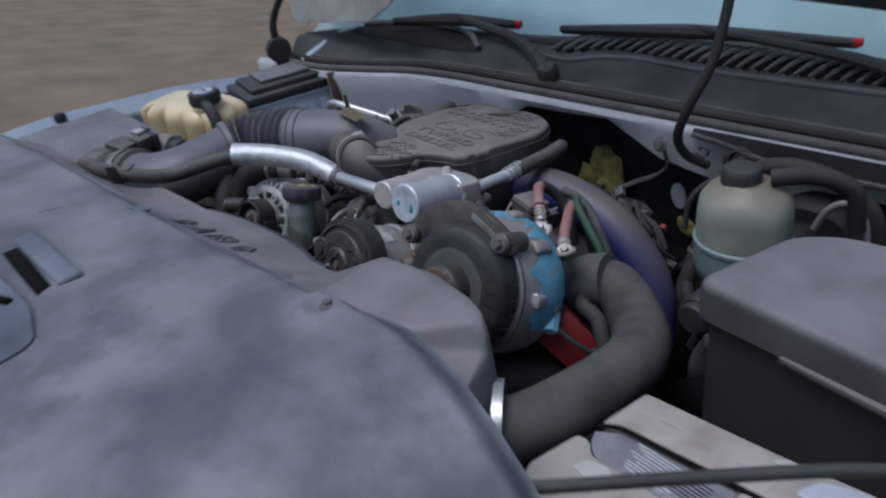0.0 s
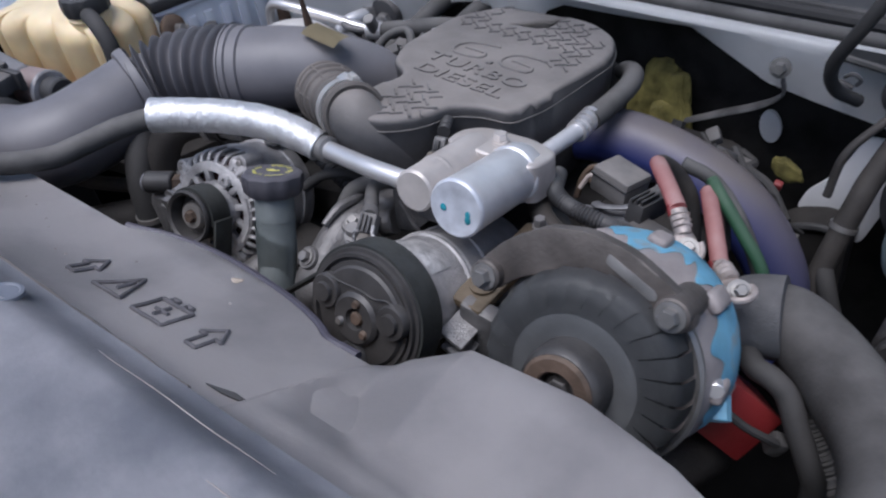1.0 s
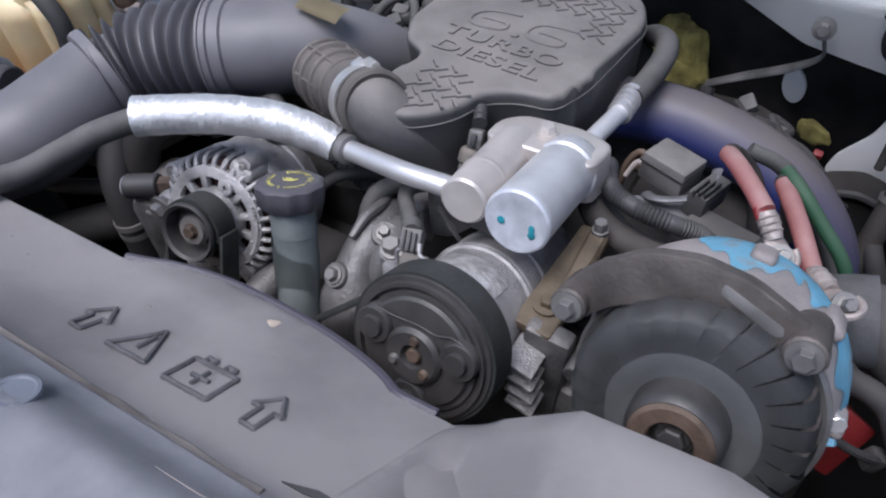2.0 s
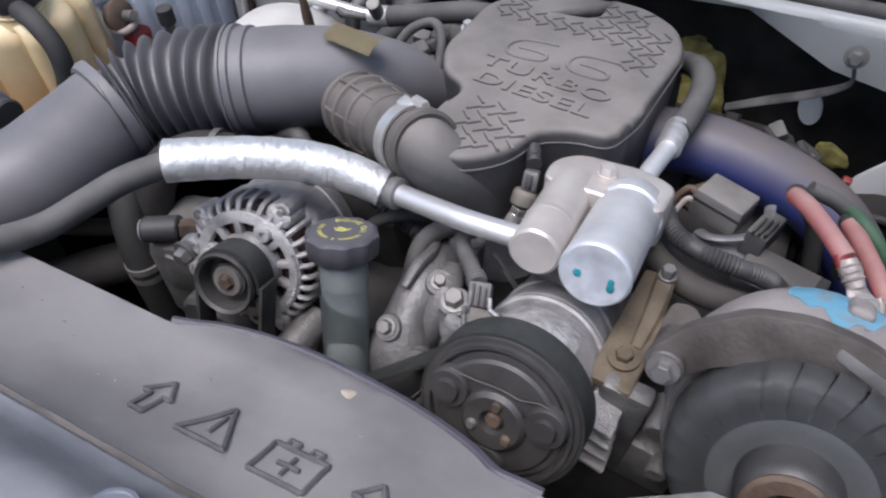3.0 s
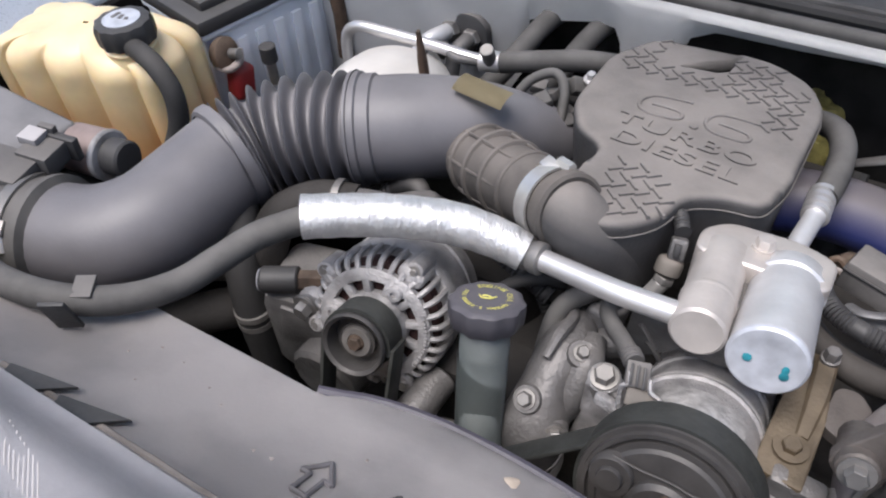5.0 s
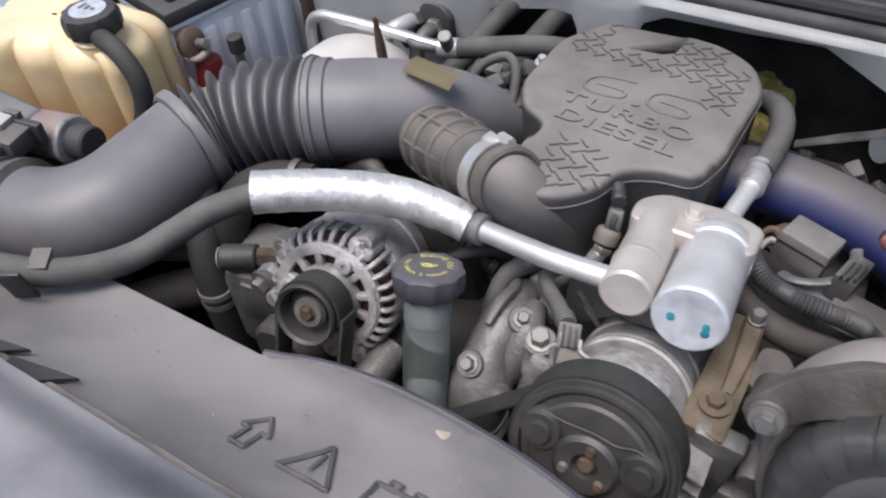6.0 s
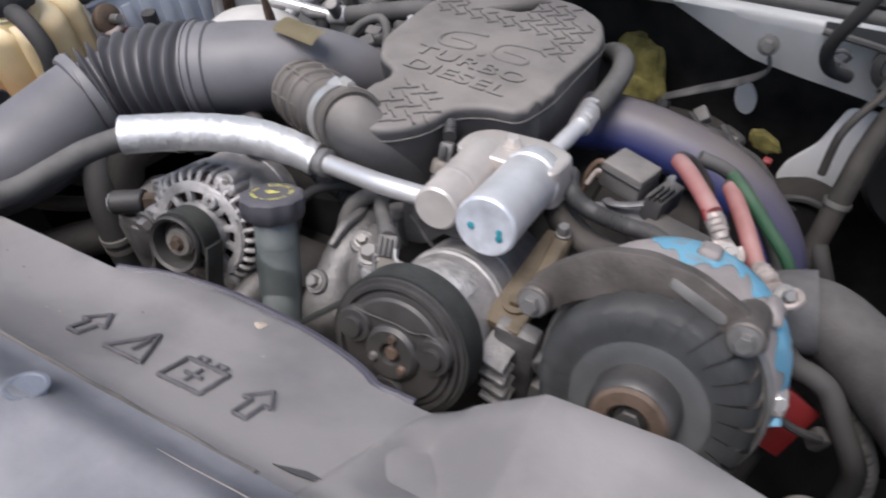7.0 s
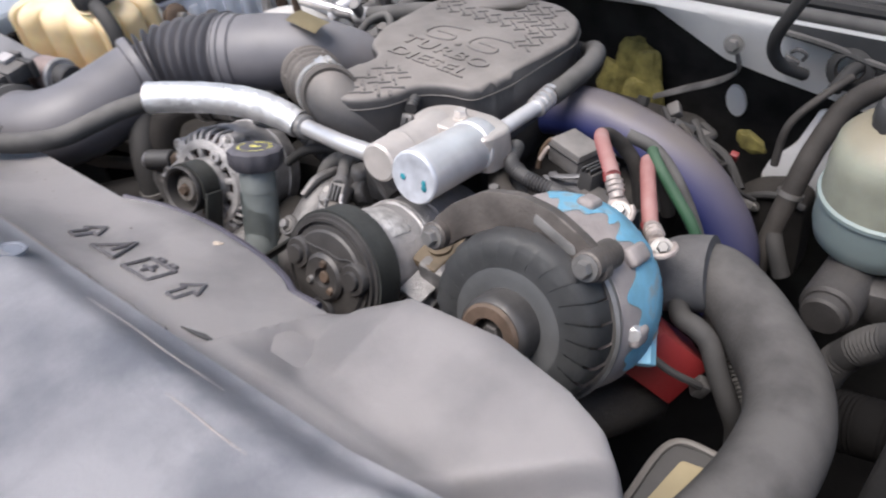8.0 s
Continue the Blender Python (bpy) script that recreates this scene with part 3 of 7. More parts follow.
def shield_z(y, x=-0.80):
    """Height of the shield: it falls to the rear and dishes a little towards its far half."""
    dish = 0.012 * step(-0.90, -1.08, x) * max(0.0, 1 - ((y - 0.42) / 0.06) ** 2)
    return float(np.interp(y, YC, ZC)) - dish


def hump(x):
    return max(0.0, 1 - ((x + 1.01) / (0.115 if x < -1.01 else 0.17)) ** 2)


def shield_rear(x):
    return 0.481 + 0.031 * hump(x) ** 0.7 - 0.05 * step(-1.31, -1.45, x)


def beside(x, y):
    """How far a place lies past the straight crease where the shroud leaves the shield."""
    return x + 0.8022 - 0.205 * (y - 0.382)


def shield_fn(a, b):
    x = -1.76 + 1.06 * a
    y = 0.30 + (shield_rear(x) - 0.30) * min(1.0, b / 0.94)
    roll = max(0.0, (b - 0.94) / 0.06)
    z = shield_z(y, x) - 0.016 * roll ** 1.5
    under = step(0.0, 0.02, beside(x, y))
    return (x, y + 0.004 * math.sin(roll * math.pi / 2), z - 0.010 * under + 0.0012 * noise.noise(Vector((x * 7, y * 9, 3))))


shield = thing("radiator_shield", "dusty grey plastic radiator shield with moulded warning symbols", "radiator shield", (-1.2, 0.4, 1.1), kind="structure")
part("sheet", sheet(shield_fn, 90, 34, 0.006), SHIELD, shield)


def on_shield(pts, r=0.0014):
    return tube([(x, y, shield_z(y, x) + 0.001) for x, y in pts], r, 6, 3)


def mark(name, loops, label):
    s = part(name, on_shield(loops[0], 0.0021), SYMBOL, shield, label)
    for q in loops[1:]:
        part("stroke", on_shield(q, 0.0021), SYMBOL, s)
    return s


def poly(pts):
    out = []
    for p, q in zip(pts, pts[1:] + pts[:1]):
        out += [(p[0] + (q[0] - p[0]) * k / 5, p[1] + (q[1] - p[1]) * k / 5) for k in range(5)]
    return out + [out[0]]


def arrow(x, y):
    return [poly([(x - 0.006, y), (x + 0.006, y), (x + 0.006, y + 0.018), (x + 0.013, y + 0.018), (x, y + 0.034), (x - 0.013, y + 0.018), (x - 0.006, y + 0.018)])]


mark("arrow_symbol", arrow(-1.078, 0.399), "moulded outline arrow")
mark("triangle_symbol", [poly([(-1.042, 0.400), (-0.998, 0.400), (-1.020, 0.435)]), [(-1.020, 0.409), (-1.020, 0.417), (-1.020, 0.426)]], "moulded warning triangle")
mark("battery_symbol", [poly([(-0.974, 0.397), (-0.930, 0.397), (-0.930, 0.425), (-0.974, 0.425)]), poly([(-0.966, 0.425), (-0.958, 0.425), (-0.958, 0.431), (-0.966, 0.431)]),
                        poly([(-0.946, 0.425), (-0.938, 0.425), (-0.938, 0.431), (-0.946, 0.431)]), [(-0.961, 0.411), (-0.952, 0.411), (-0.943, 0.411)], [(-0.952, 0.403), (-0.952, 0.411), (-0.952, 0.419)]], "moulded battery sign")
mark("arrow_symbol", arrow(-0.890, 0.396), "moulded outline arrow")
part("scuff", lathe([(0.006, 0), (0.0045, 0.0005), (0, 0.0007)], (-0.963, 0.492, shield_z(0.492) + 0.0010), (0, 0.5, 1), 10, lobe=0.2, lobes=3), CHIP, shield, "small tan chip")
part("rim", tube([(x, shield_rear(x) + 0.004, shield_z(shield_rear(x)) - 0.006) for x in np.linspace(-1.135, -0.80, 20)], 0.005, 8), material("shroud_rim", (0.055, 0.052, 0.075), 0.5, dust_light=0.1), shield, "dark violet shroud rim")
for x0 in (-1.29, -1.235):
    part("notch", slab([(x0 - 0.022, 0.364), (x0 + 0.033, 0.376), (x0 + 0.018, 0.356), (x0 - 0.012, 0.352)], lambda x, y: shield_z(y) + 0.004, 0.004, 0), BLACK, shield, "dark notch in the shield")

for x, y, r in ((-1.241, 0.447, 0.002), (-1.203, 0.438, 0.0025), (-1.182, 0.430, 0.0018), (-1.269, 0.450, 0.0022), (-1.129, 0.410, 0.002), (-1.286, 0.431, 0.002), (-1.114, 0.412, 0.0025), (-1.252, 0.411, 0.0018), (-1.06, 0.45, 0.002), (-0.93, 0.46, 0.002)):
    part("speck", lathe([(r * 0.6, -0.0005), (r * 0.5, 0.0003), (0, 0.0004)], (x, y, shield_z(y, x) + 0.0006), (0, 0.4, 1), 8, lobe=0.3, lobes=3), CORE, shield)

part("gap", slab([(-0.838, 0.374), (-0.815, 0.3815), (-0.803, 0.3815), (-0.806, 0.3775), (-0.822, 0.3745)], lambda x, y: shield_z(y) + 0.0022, 0.004, 0), BLACK, shield, "dark gap at the joint")
part("joint", tube([(x, 0.3555 + 0.012 * step(-0.60, -0.50, x), shield_z(0.357) + 0.0015) for x in np.linspace(-0.87, -0.50, 12)], 0.0021, 8, 3), BLACK, shield, "dark joint beside the panel")
# tan strip paints the grimy, shadowed roll beside the panel
part("dirt_shade_line", tube([(x, 0.3605, shield_z(0.3605) - 0.0015) for x in np.linspace(-1.32, -0.84, 16)], [0.0030 + 0.0012 * math.sin(3.1 * k) for k in range(16)], 8, 3), TANSHADE, shield, "tan grimy strip painted for the shaded roll along the joint")

# the panel over the grille, in front of the shield
def panel_fn(a, b):
    x = -1.78 + 1.54 * a
    rear = float(np.interp(x, [-1.78, -0.60, -0.48, -0.40, -0.34, -0.28, -0.24], [0.352, 0.352, 0.366, 0.352, 0.335, 0.312, 0.290]))
    y = rear - (rear + 0.174) * b
    z = 1.243 + 0.013 * step(-1.0, -0.5, x) + 0.030 * step(0.0, 0.07, b) + 0.014 * step(0.07, 0.4, b) - 0.12 * step(0.9, 1.0, b)
    z -= 0.05 * step(-1.35, -1.75, x) + 0.04 * step(-0.46, -0.24, x)
    d = math.hypot(x + 0.540, y - 0.313) / 0.020
    z += 0.007 * math.exp(-(d - 1.0) ** 2 * 3.0) - 0.004 * math.exp(-d * d * 4)
    return (x, y, z + 0.0022 * noise.noise(Vector((x * 6, y * 8, 0))))


panel = thing("grille_panel", "mottled blue-grey plastic panel over the grille, dusty with smears", "panel", (-1.05, 0.1, 1.1), kind="structure")
part("sheet", sheet(panel_fn, 220, 90, 0.006), PANEL, panel)
def on_panel(x, y, up=0.0):
    return Vector(panel_fn((x + 1.78) / 1.54, (0.352 - y) / 0.526)) + Vector((0, 0, up))


part("bolt_seat", lathe([(0.0, 0.0022), (0.008, 0.0022), (0.0095, 0.0)], on_panel(-0.540, 0.313), (0, 0.05, 1), 22), COWL, panel, "dark bolt seat")
part("bolt", bolt(on_panel(-0.540, 0.313, 0.002), (0, 0, 1), 0.0050, 0.004, 1.4), DUSTY, panel)
part("plug", lathe([(0.0145, -0.002), (0.0140, 0.0010), (0.0115, 0.0013), (0.0105, 0.0004), (0.0, 0.0006)], on_panel(-0.983, 0.325, 0.0010), (0, 0.35, 1), 26), PANELB, panel, "round plastic plug")
for k in range(8):
    x0 = -1.222 + 0.0062 * k
    part("worn_print", tube([on_panel(x0, 0.325 - 0.0015 * k, 0.0002), on_panel(x0 + 0.014, 0.314 - 0.0015 * k, 0.0002), on_panel(x0 + 0.028, 0.303 - 0.0015 * k, 0.0002)], 0.0005, 6, 2, flat=0.25), SHIELD, panel)
for xa, xb, y0 in ((-0.878, -0.700, 0.334), (-0.720, -0.633, 0.306)):
    part("scratch", tube([on_panel(x, y0 + 0.0006 * math.sin(60 * x), 0.0001) for x in np.linspace(xa, xb, 8)], [0.0002, 0.0004, 0.00055, 0.0005, 0.0006, 0.0005, 0.0004, 0.0002], 6, 3, flat=0.3), CORE, panel, "pale scratch")
part("scuff", tube([on_panel(-1.077, 0.222, 0.0003), on_panel(-1.078, 0.236, 0.0003), on_panel(-1.072, 0.254, 0.0003)], [0.0012, 0.0026, 0.001], 6, 3, flat=0.3), PANELB, panel, "dark scuff")
part("recess", block((-0.905, 0.176, 1.291), (0.165, 0.030, 0.014), (0, 0, -2), 0.006, seg=3), PANELB, panel, "raised rib beside the slot")
part("slot", block((-0.876, 0.148, 1.2885), (0.195, 0.019, 0.005), (0, 0, -4), 0.001), DARK, panel, "dark slot opening")
part("slot", block((-0.842, 0.103, 1.2985), (0.035, 0.010, 0.005), (0, 0, 20), 0.001), DARK, panel, "dark slot opening")
part("front_panel", slab(round_outline([(-1.55, 0.125), (-0.80, 0.122), (-0.725, 0.10), (-0.70, -0.16), (-1.55, -0.16)], 0.02), 1.297, 0.03, 0.003), PANELB, panel)

# fan shroud box beside the shield
def shroud_rear(x):
    return float(np.interp(x, [-0.815, -0.781, -0.765, -0.702, -0.605, -0.530, -0.490, -0.462, -0.440], [0.480, 0.486, 0.495, 0.519, 0.519, 0.500, 0.482, 0.455, 0.40]))


def shroud_fn(a, b):
    x = -0.815 + 0.375 * a
    rear = shroud_rear(x)
    y = 0.335 + (rear - 0.335) * min(1.0, b / 0.7)
    top = float(np.interp(x, [-0.815, -0.765, -0.702, -0.55, -0.50, -0.44], [1.150, 1.157, 1.188, 1.200, 1.204, 1.196]))
    near = shield_z(max(y, 0.35)) + 0.003
    k = step(0.36, 0.44, y)
    z = near * (1 - k) + top * k if near > top else top
    z = max(z, near + 0.001 - 0.6 * max(0.0, y - 0.385))
    rise = max(0.0, min(1.0, beside(x, y) / 0.024))
    z = z * rise + (near + max(-0.012, min(0.0, beside(x, y) * 0.8))) * (1 - rise)
    # a crease across the outer end, with a lower lobe in front of it
    low = step(0.010, -0.020, (y - 0.455) - 0.85 * (x + 0.481)) * step(-0.60, -0.54, x)
    z -= 0.026 * low
    d = max(0.0, (b - 0.7) / 0.3)
    return (x + 0.016 * d * step(-0.52, -0.46, x), y + 0.006 * math.sin(min(1.0, d * 4) * math.pi / 2), z - 0.004 * step(0.62, 0.7, b) - 0.15 * d)


shroud = thing("fan_shroud", "light grey plastic fan shroud section with a raised corner", "fan shroud", (-0.62, 0.44, 1.05), kind="structure")
part("cover", sheet(shroud_fn, 110, 44, 0.004), SHIELD, shroud)
part("end_wall", sheet(lambda a, b: (-0.440 + 0.016 * b, 0.335 + 0.070 * a, 1.166 - 0.15 * b), 3, 3, 0.004), SHIELD, shroud)

# ---- engine mass below everything ----
eng = thing("engine_block", "dark grimy engine block and manifolds, mostly hidden", "engine", (-0.95, 0.95, 0.5))
part("block", block((-0.95, 0.95, 0.72), (0.50, 0.56, 0.46), bevel=0.03), GRIME, eng)
part("valve_cover", block((-1.15, 0.98, 0.93), (0.16, 0.46, 0.16), (0, -12, 0), 0.03), GRIME, eng)
part("valve_cover", block((-0.76, 0.96, 0.89), (0.16, 0.42, 0.14), (0, 12, 0), 0.03), GRIME, eng)
part("front_cover", block((-0.93, 0.67, 0.83), (0.42, 0.08, 0.34), bevel=0.02), GRIME, eng)
part("intake", block((-0.97, 1.0, 1.02), (0.20, 0.34, 0.10), bevel=0.03), GRIME, eng)


# ---- engine cover with raised lettering ----
def cover_z(x, y):
    return 1.168 - 0.03 * (x + 1) - 0.13 * (y - 0.8)


SLOPE = Matrix.Rotation(math.atan(-0.13), 4, "X") @ Matrix.Rotation(math.atan(0.03), 4, "Y")
cover = thing("engine_cover", "dusty grey moulded engine cover with raised lettering and tread pattern", "engine cover", (-0.98, 0.95, 1.05))
plan = [(-1.052, 0.732), (-0.990, 0.738), (-0.958, 0.775), (-0.948, 0.822), (-0.915, 0.842), (-0.880, 0.846), (-0.866, 0.90), (-0.862, 1.07), (-0.885, 1.125), (-0.935, 1.158),
        (-0.985, 1.160, 0.012), (-0.990, 1.097, 0.005), (-1.041, 1.087, 0.005), (-1.054, 1.146, 0.008), (-1.085, 1.135), (-1.118, 1.06), (-1.112, 0.93), (-1.085, 0.878), (-1.050, 0.862), (-1.052, 0.80)]
plan = round_outline(plan, 0.022, 5)
cover_bm = slab(plan, lambda x, y: 0.0, 0.105, 0.0105, 5)
for v in cover_bm.verts:
    k = 1.0 - 0.05 * (v.co.z / -0.105) ** 2
    v.co.x, v.co.y = -0.985 + (v.co.x + 0.985) * k, 0.95 + (v.co.y - 0.95) * k
    v.co.z += cover_z(v.co.x, v.co.y)
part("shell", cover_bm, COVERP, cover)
lip = [(-0.985 + (x + 0.985) * 1.004, 0.95 + (y - 0.95) * 1.004) for x, y in plan]
lip_path = [(x, y, cover_z(x, y) - 0.016) for x, y in lip[:60]]
part("moulded_lip", tube(lip_path, 0.0009, 6, 2), COVERP, cover)
part("notch_floor", slab([(-1.05, 1.075), (-0.98, 1.085), (-0.98, 1.15), (-1.055, 1.14)], lambda x, y: cover_z(x, y) - 0.022, 0.02, 0.002), COVERP, cover)
def raised(name, pts, r):
    """A low raised line on the cover, through points of its plan."""
    return part(name, tube([(x, y, cover_z(x, y) + 0.0002) for x, y in pts], r, 8, 3, flat=0.9), COVERP, cover)


for text, x, y, size, sp, wide in (("TURBO", -0.980, 0.919, 0.034, 1.12, 1.28), ("DIESEL", -0.980, 0.882, 0.034, 1.06, 1.30)):
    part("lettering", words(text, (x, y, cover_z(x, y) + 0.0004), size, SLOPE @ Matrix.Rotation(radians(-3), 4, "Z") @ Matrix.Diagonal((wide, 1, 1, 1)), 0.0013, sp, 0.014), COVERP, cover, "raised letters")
for x0, sag in ((-1.047, 0.0), (-0.972, 0.006)):
    strokes = [(0.053, 0.997), (0.040, 0.996), (0.026, 0.994), (0.012, 0.989), (0.003, 0.978), (0.001, 0.964), (0.006, 0.953), (0.016, 0.948), (0.032, 0.949), (0.046, 0.952), (0.051, 0.960),
               (0.047, 0.969), (0.036, 0.971), (0.025, 0.971), (0.014, 0.970)]
    raised("figure", [(x0 + u, v - sag * (u / 0.053) + 0.002 * (sag > 0)) for u, v in strokes], 0.0024)
part("figure", lathe([(0.005, -0.001), (0.005, 0.0016), (0.004, 0.0022), (0, 0.0022)], (-0.979, 0.948, cover_z(-0.979, 0.948)), (0, 0.13, 1), 12), COVERP, cover)


def tread(x, y, k):
    turn = 45 if k % 2 else -45
    m = Matrix.Translation((x, y, cover_z(x, y) + 0.0004)) @ SLOPE @ Matrix.Rotation(radians(turn), 4, "Z")
    b = bmesh.new()
    bmesh.ops.create_cube(b, size=1.0)
    bmesh.ops.scale(b, vec=(0.0172, 0.0042, 0.0030), verts=b.verts)
    for v in b.verts:
        if v.co.z > 0:
            v.co.x, v.co.y = v.co.x * 0.86, v.co.y * 0.5
    bmesh.ops.transform(b, matrix=m, verts=b.verts)
    return b


for i in range(19):
    for j in range(24):
        x, y = -1.105 + 0.0120 * i, 0.750 + 0.0170 * j + 0.0085 * (i % 2)
        rear = y > 1.035 - 0.0 and y < 1.14 and -1.10 < x < -0.878 and not (y > 1.072 and -1.058 < x < -0.978) and not (y > 1.09 and (x < -1.078 or x > -0.918)) and not (y > 1.06 and x > -0.888)
        right = -0.925 < x < -0.878 and 0.985 < y < 1.05
        front = y < 0.845 and -1.030 < x < -0.955 - 0.4 * max(0, y - 0.79) and y > 0.752 and not (y < 0.775 and x > -0.985)
        if rear or right or front:
            part("tread_bar", tread(x, y, i + j), COVERP, cover)

# ---- air intake duct ----
duct = thing("intake_duct", "wide dark grey plastic air intake duct with a ribbed bellows section", "air duct", (-1.35, 0.8, 1.0))
R = 0.062
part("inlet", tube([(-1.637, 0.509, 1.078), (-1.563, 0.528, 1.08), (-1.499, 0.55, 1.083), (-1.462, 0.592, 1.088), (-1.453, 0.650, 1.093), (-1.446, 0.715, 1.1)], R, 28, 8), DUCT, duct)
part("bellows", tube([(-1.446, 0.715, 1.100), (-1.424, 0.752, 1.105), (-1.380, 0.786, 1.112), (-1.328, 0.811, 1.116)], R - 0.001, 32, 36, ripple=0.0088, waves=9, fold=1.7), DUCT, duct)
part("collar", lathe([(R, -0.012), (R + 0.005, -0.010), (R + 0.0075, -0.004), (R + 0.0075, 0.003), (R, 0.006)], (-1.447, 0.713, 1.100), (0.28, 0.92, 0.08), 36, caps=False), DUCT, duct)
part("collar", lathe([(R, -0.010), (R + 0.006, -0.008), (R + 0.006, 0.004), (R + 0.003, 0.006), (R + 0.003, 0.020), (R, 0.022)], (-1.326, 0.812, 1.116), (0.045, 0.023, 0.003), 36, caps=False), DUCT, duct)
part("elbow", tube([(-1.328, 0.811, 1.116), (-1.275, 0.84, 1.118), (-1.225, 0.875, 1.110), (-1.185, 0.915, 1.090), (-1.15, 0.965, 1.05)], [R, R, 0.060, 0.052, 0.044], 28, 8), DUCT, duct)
part("clamp", band((-1.5726, 0.5252, 1.0797), (0.958, 0.285, 0.035), R + 0.0055, 0.014), STEEL, duct, "steel hose clamp")
part("clamp_screw", rod((-1.5586, 0.4862, 1.1337), (-1.5486, 0.4722, 1.1097), 0.006), BRIGHT, duct)
part("clamp_lock", block((-1.5566, 0.4862, 1.1297), (0.014, 0.018, 0.012), (30, 0, 20), 0.002), STEEL, duct)
part("lip", lathe([(R, -0.030), (R + 0.0045, -0.028), (R + 0.0050, 0.010), (R + 0.0085, 0.012), (R + 0.0085, 0.019), (R + 0.003, 0.022), (R, 0.024)], (-1.563, 0.528, 1.080), (0.958, 0.285, 0.035), 36, caps=False), HOSE, duct)
lab = sheet(lambda a, b: Vector((-1.2246 + 0.0618 * a, 0.8525 - 0.002 * a + 0.032 * b, 1.1800 - 0.007 * a + 0.003 * math.sin(math.pi * b) + 0.0015 * b)), 6, 4, 0.0012)
part("label", lab, LABEL, duct, "faded tan label")
BOOTLINE = [Vector((-1.186, 0.838, 1.109)), Vector((-1.145, 0.811, 1.124)), Vector((-1.095, 0.783, 1.143)), Vector((-1.045, 0.755, 1.161))]
part("boot", tube(BOOTLINE, [0.0385, 0.0395, 0.0375, 0.0350], 28, 12), BOOT, duct)
boot_dir = Vector((0.0475, -0.027, 0.017))
part("clamp", band((-1.059, 0.7625, 1.156), boot_dir, 0.0368, 0.018), CLAMP, duct, "bright steel hose clamp")
part("clamp_screw", rod((-1.062, 0.780, 1.1935), (-1.046, 0.772, 1.1965), 0.0062, 6), CLAMP, duct)
part("clamp_lock", block((-1.068, 0.774, 1.1905), (0.020, 0.014, 0.008), (14, 0, -25), 0.002), CLAMP, duct)
part("boot_end", lathe([(0.0290, 0.006), (0.0350, 0.008), (0.0388, 0.006), (0.0392, -0.002), (0.0384, -0.007), (0.0345, -0.008)], (-1.041, 0.753, 1.1625), boot_dir, 32, caps=False), BOOT, duct)
part("spout", tube([(-1.056, 0.761, 1.157), (-1.043, 0.7545, 1.159), (-1.030, 0.7510, 1.153), (-1.018, 0.7560, 1.135), (-1.008, 0.7700, 1.105), (-1.0, 0.79, 1.07)], [0.0345, 0.0345, 0.0350, 0.0370, 0.0390, 0.0400], 28, 6), COVERP, duct, "dark plastic spout inside the boot")
for k in range(4):
    at = Vector((-1.174 + 0.0265 * k, 0.830 - 0.0156 * k, 1.1135 + 0.0096 * k))
    rr = (0.0432, 0.0450, 0.0434, 0.0408)[k]
    part("boot_rib", lathe([(rr - 0.009, -0.0055), (rr - 0.0015, -0.0026), (rr, 0), (rr - 0.0015, 0.0026), (rr - 0.009, 0.0055)], at, boot_dir, 32, caps=False), BOOT, duct)
for k in range(7):
    off = Matrix.Rotation(2 * math.pi * (k + 0.55) / 7, 3, boot_dir.normalized()) @ boot_dir.cross(Vector((0, 0, 1))).normalized()
    part("boot_rib", tube([Vector((-1.180 + 0.0265 * j, 0.8335 - 0.0156 * j, 1.1115 + 0.0096 * j)) + off * (0.0392, 0.0412, 0.0395, 0.0368)[j] for j in range(4)], 0.0022, 6, 3), BOOT, duct)

# ---- alternator beside the oil filler ----
# set out from its shaft nut, the shaft running back along y
SHAFT = Matrix.Translation((-1.174, 0.576, 1.076)) @ Matrix.Rotation(radians(9), 4, "Z") @ Matrix.Rotation(radians(-24), 4, "X")
FRAME[0] = SHAFT
alt = thing("alternator", "dusty cast aluminium alternator with cooling slots and a belt pulley", "alternator", (-1.19, 0.66, 1.0))
part("core", lathe([(0, 0.052), (0.052, 0.052), (0.062, 0.064), (0.064, 0.135), (0, 0.135)], (0, 0, 0), n=36), WIND, alt, "dark copper windings")
part("rear_housing", lathe([(0.058, 0.076), (0.0735, 0.076), (0.0750, 0.079), (0.0750, 0.092), (0.0725, 0.094), (0.0725, 0.128), (0.0745, 0.130), (0.0740, 0.150), (0.062, 0.164), (0, 0.166)], (0, 0, 0), n=48), CAST, alt)
part("front_ring", lathe([(0.0480, 0.041), (0.0490, 0.0385), (0.0570, 0.0385), (0.0610, 0.0405), (0.0610, 0.047), (0.0480, 0.047), (0.0480, 0.041)], (0, 0, 0), n=56, caps=False), CAST, alt)
part("hub_ring", lathe([(0.014, 0.030), (0.030, 0.030), (0.0355, 0.036), (0.0365, 0.040), (0.0365, 0.047), (0.014, 0.047)], (0, 0, 0), n=36), CAST, alt)
for k in range(12):
    a = 2 * math.pi * (k + 0.5) / 12
    spoke = block((0.0425, 0.043, 0), (0.017, 0.009, 0.0085), bevel=0.002)
    bmesh.ops.rotate(spoke, cent=(0, 0, 0), matrix=Matrix.Rotation(a, 3, "Y"), verts=spoke.verts)
    part("spoke", spoke, CAST, alt)
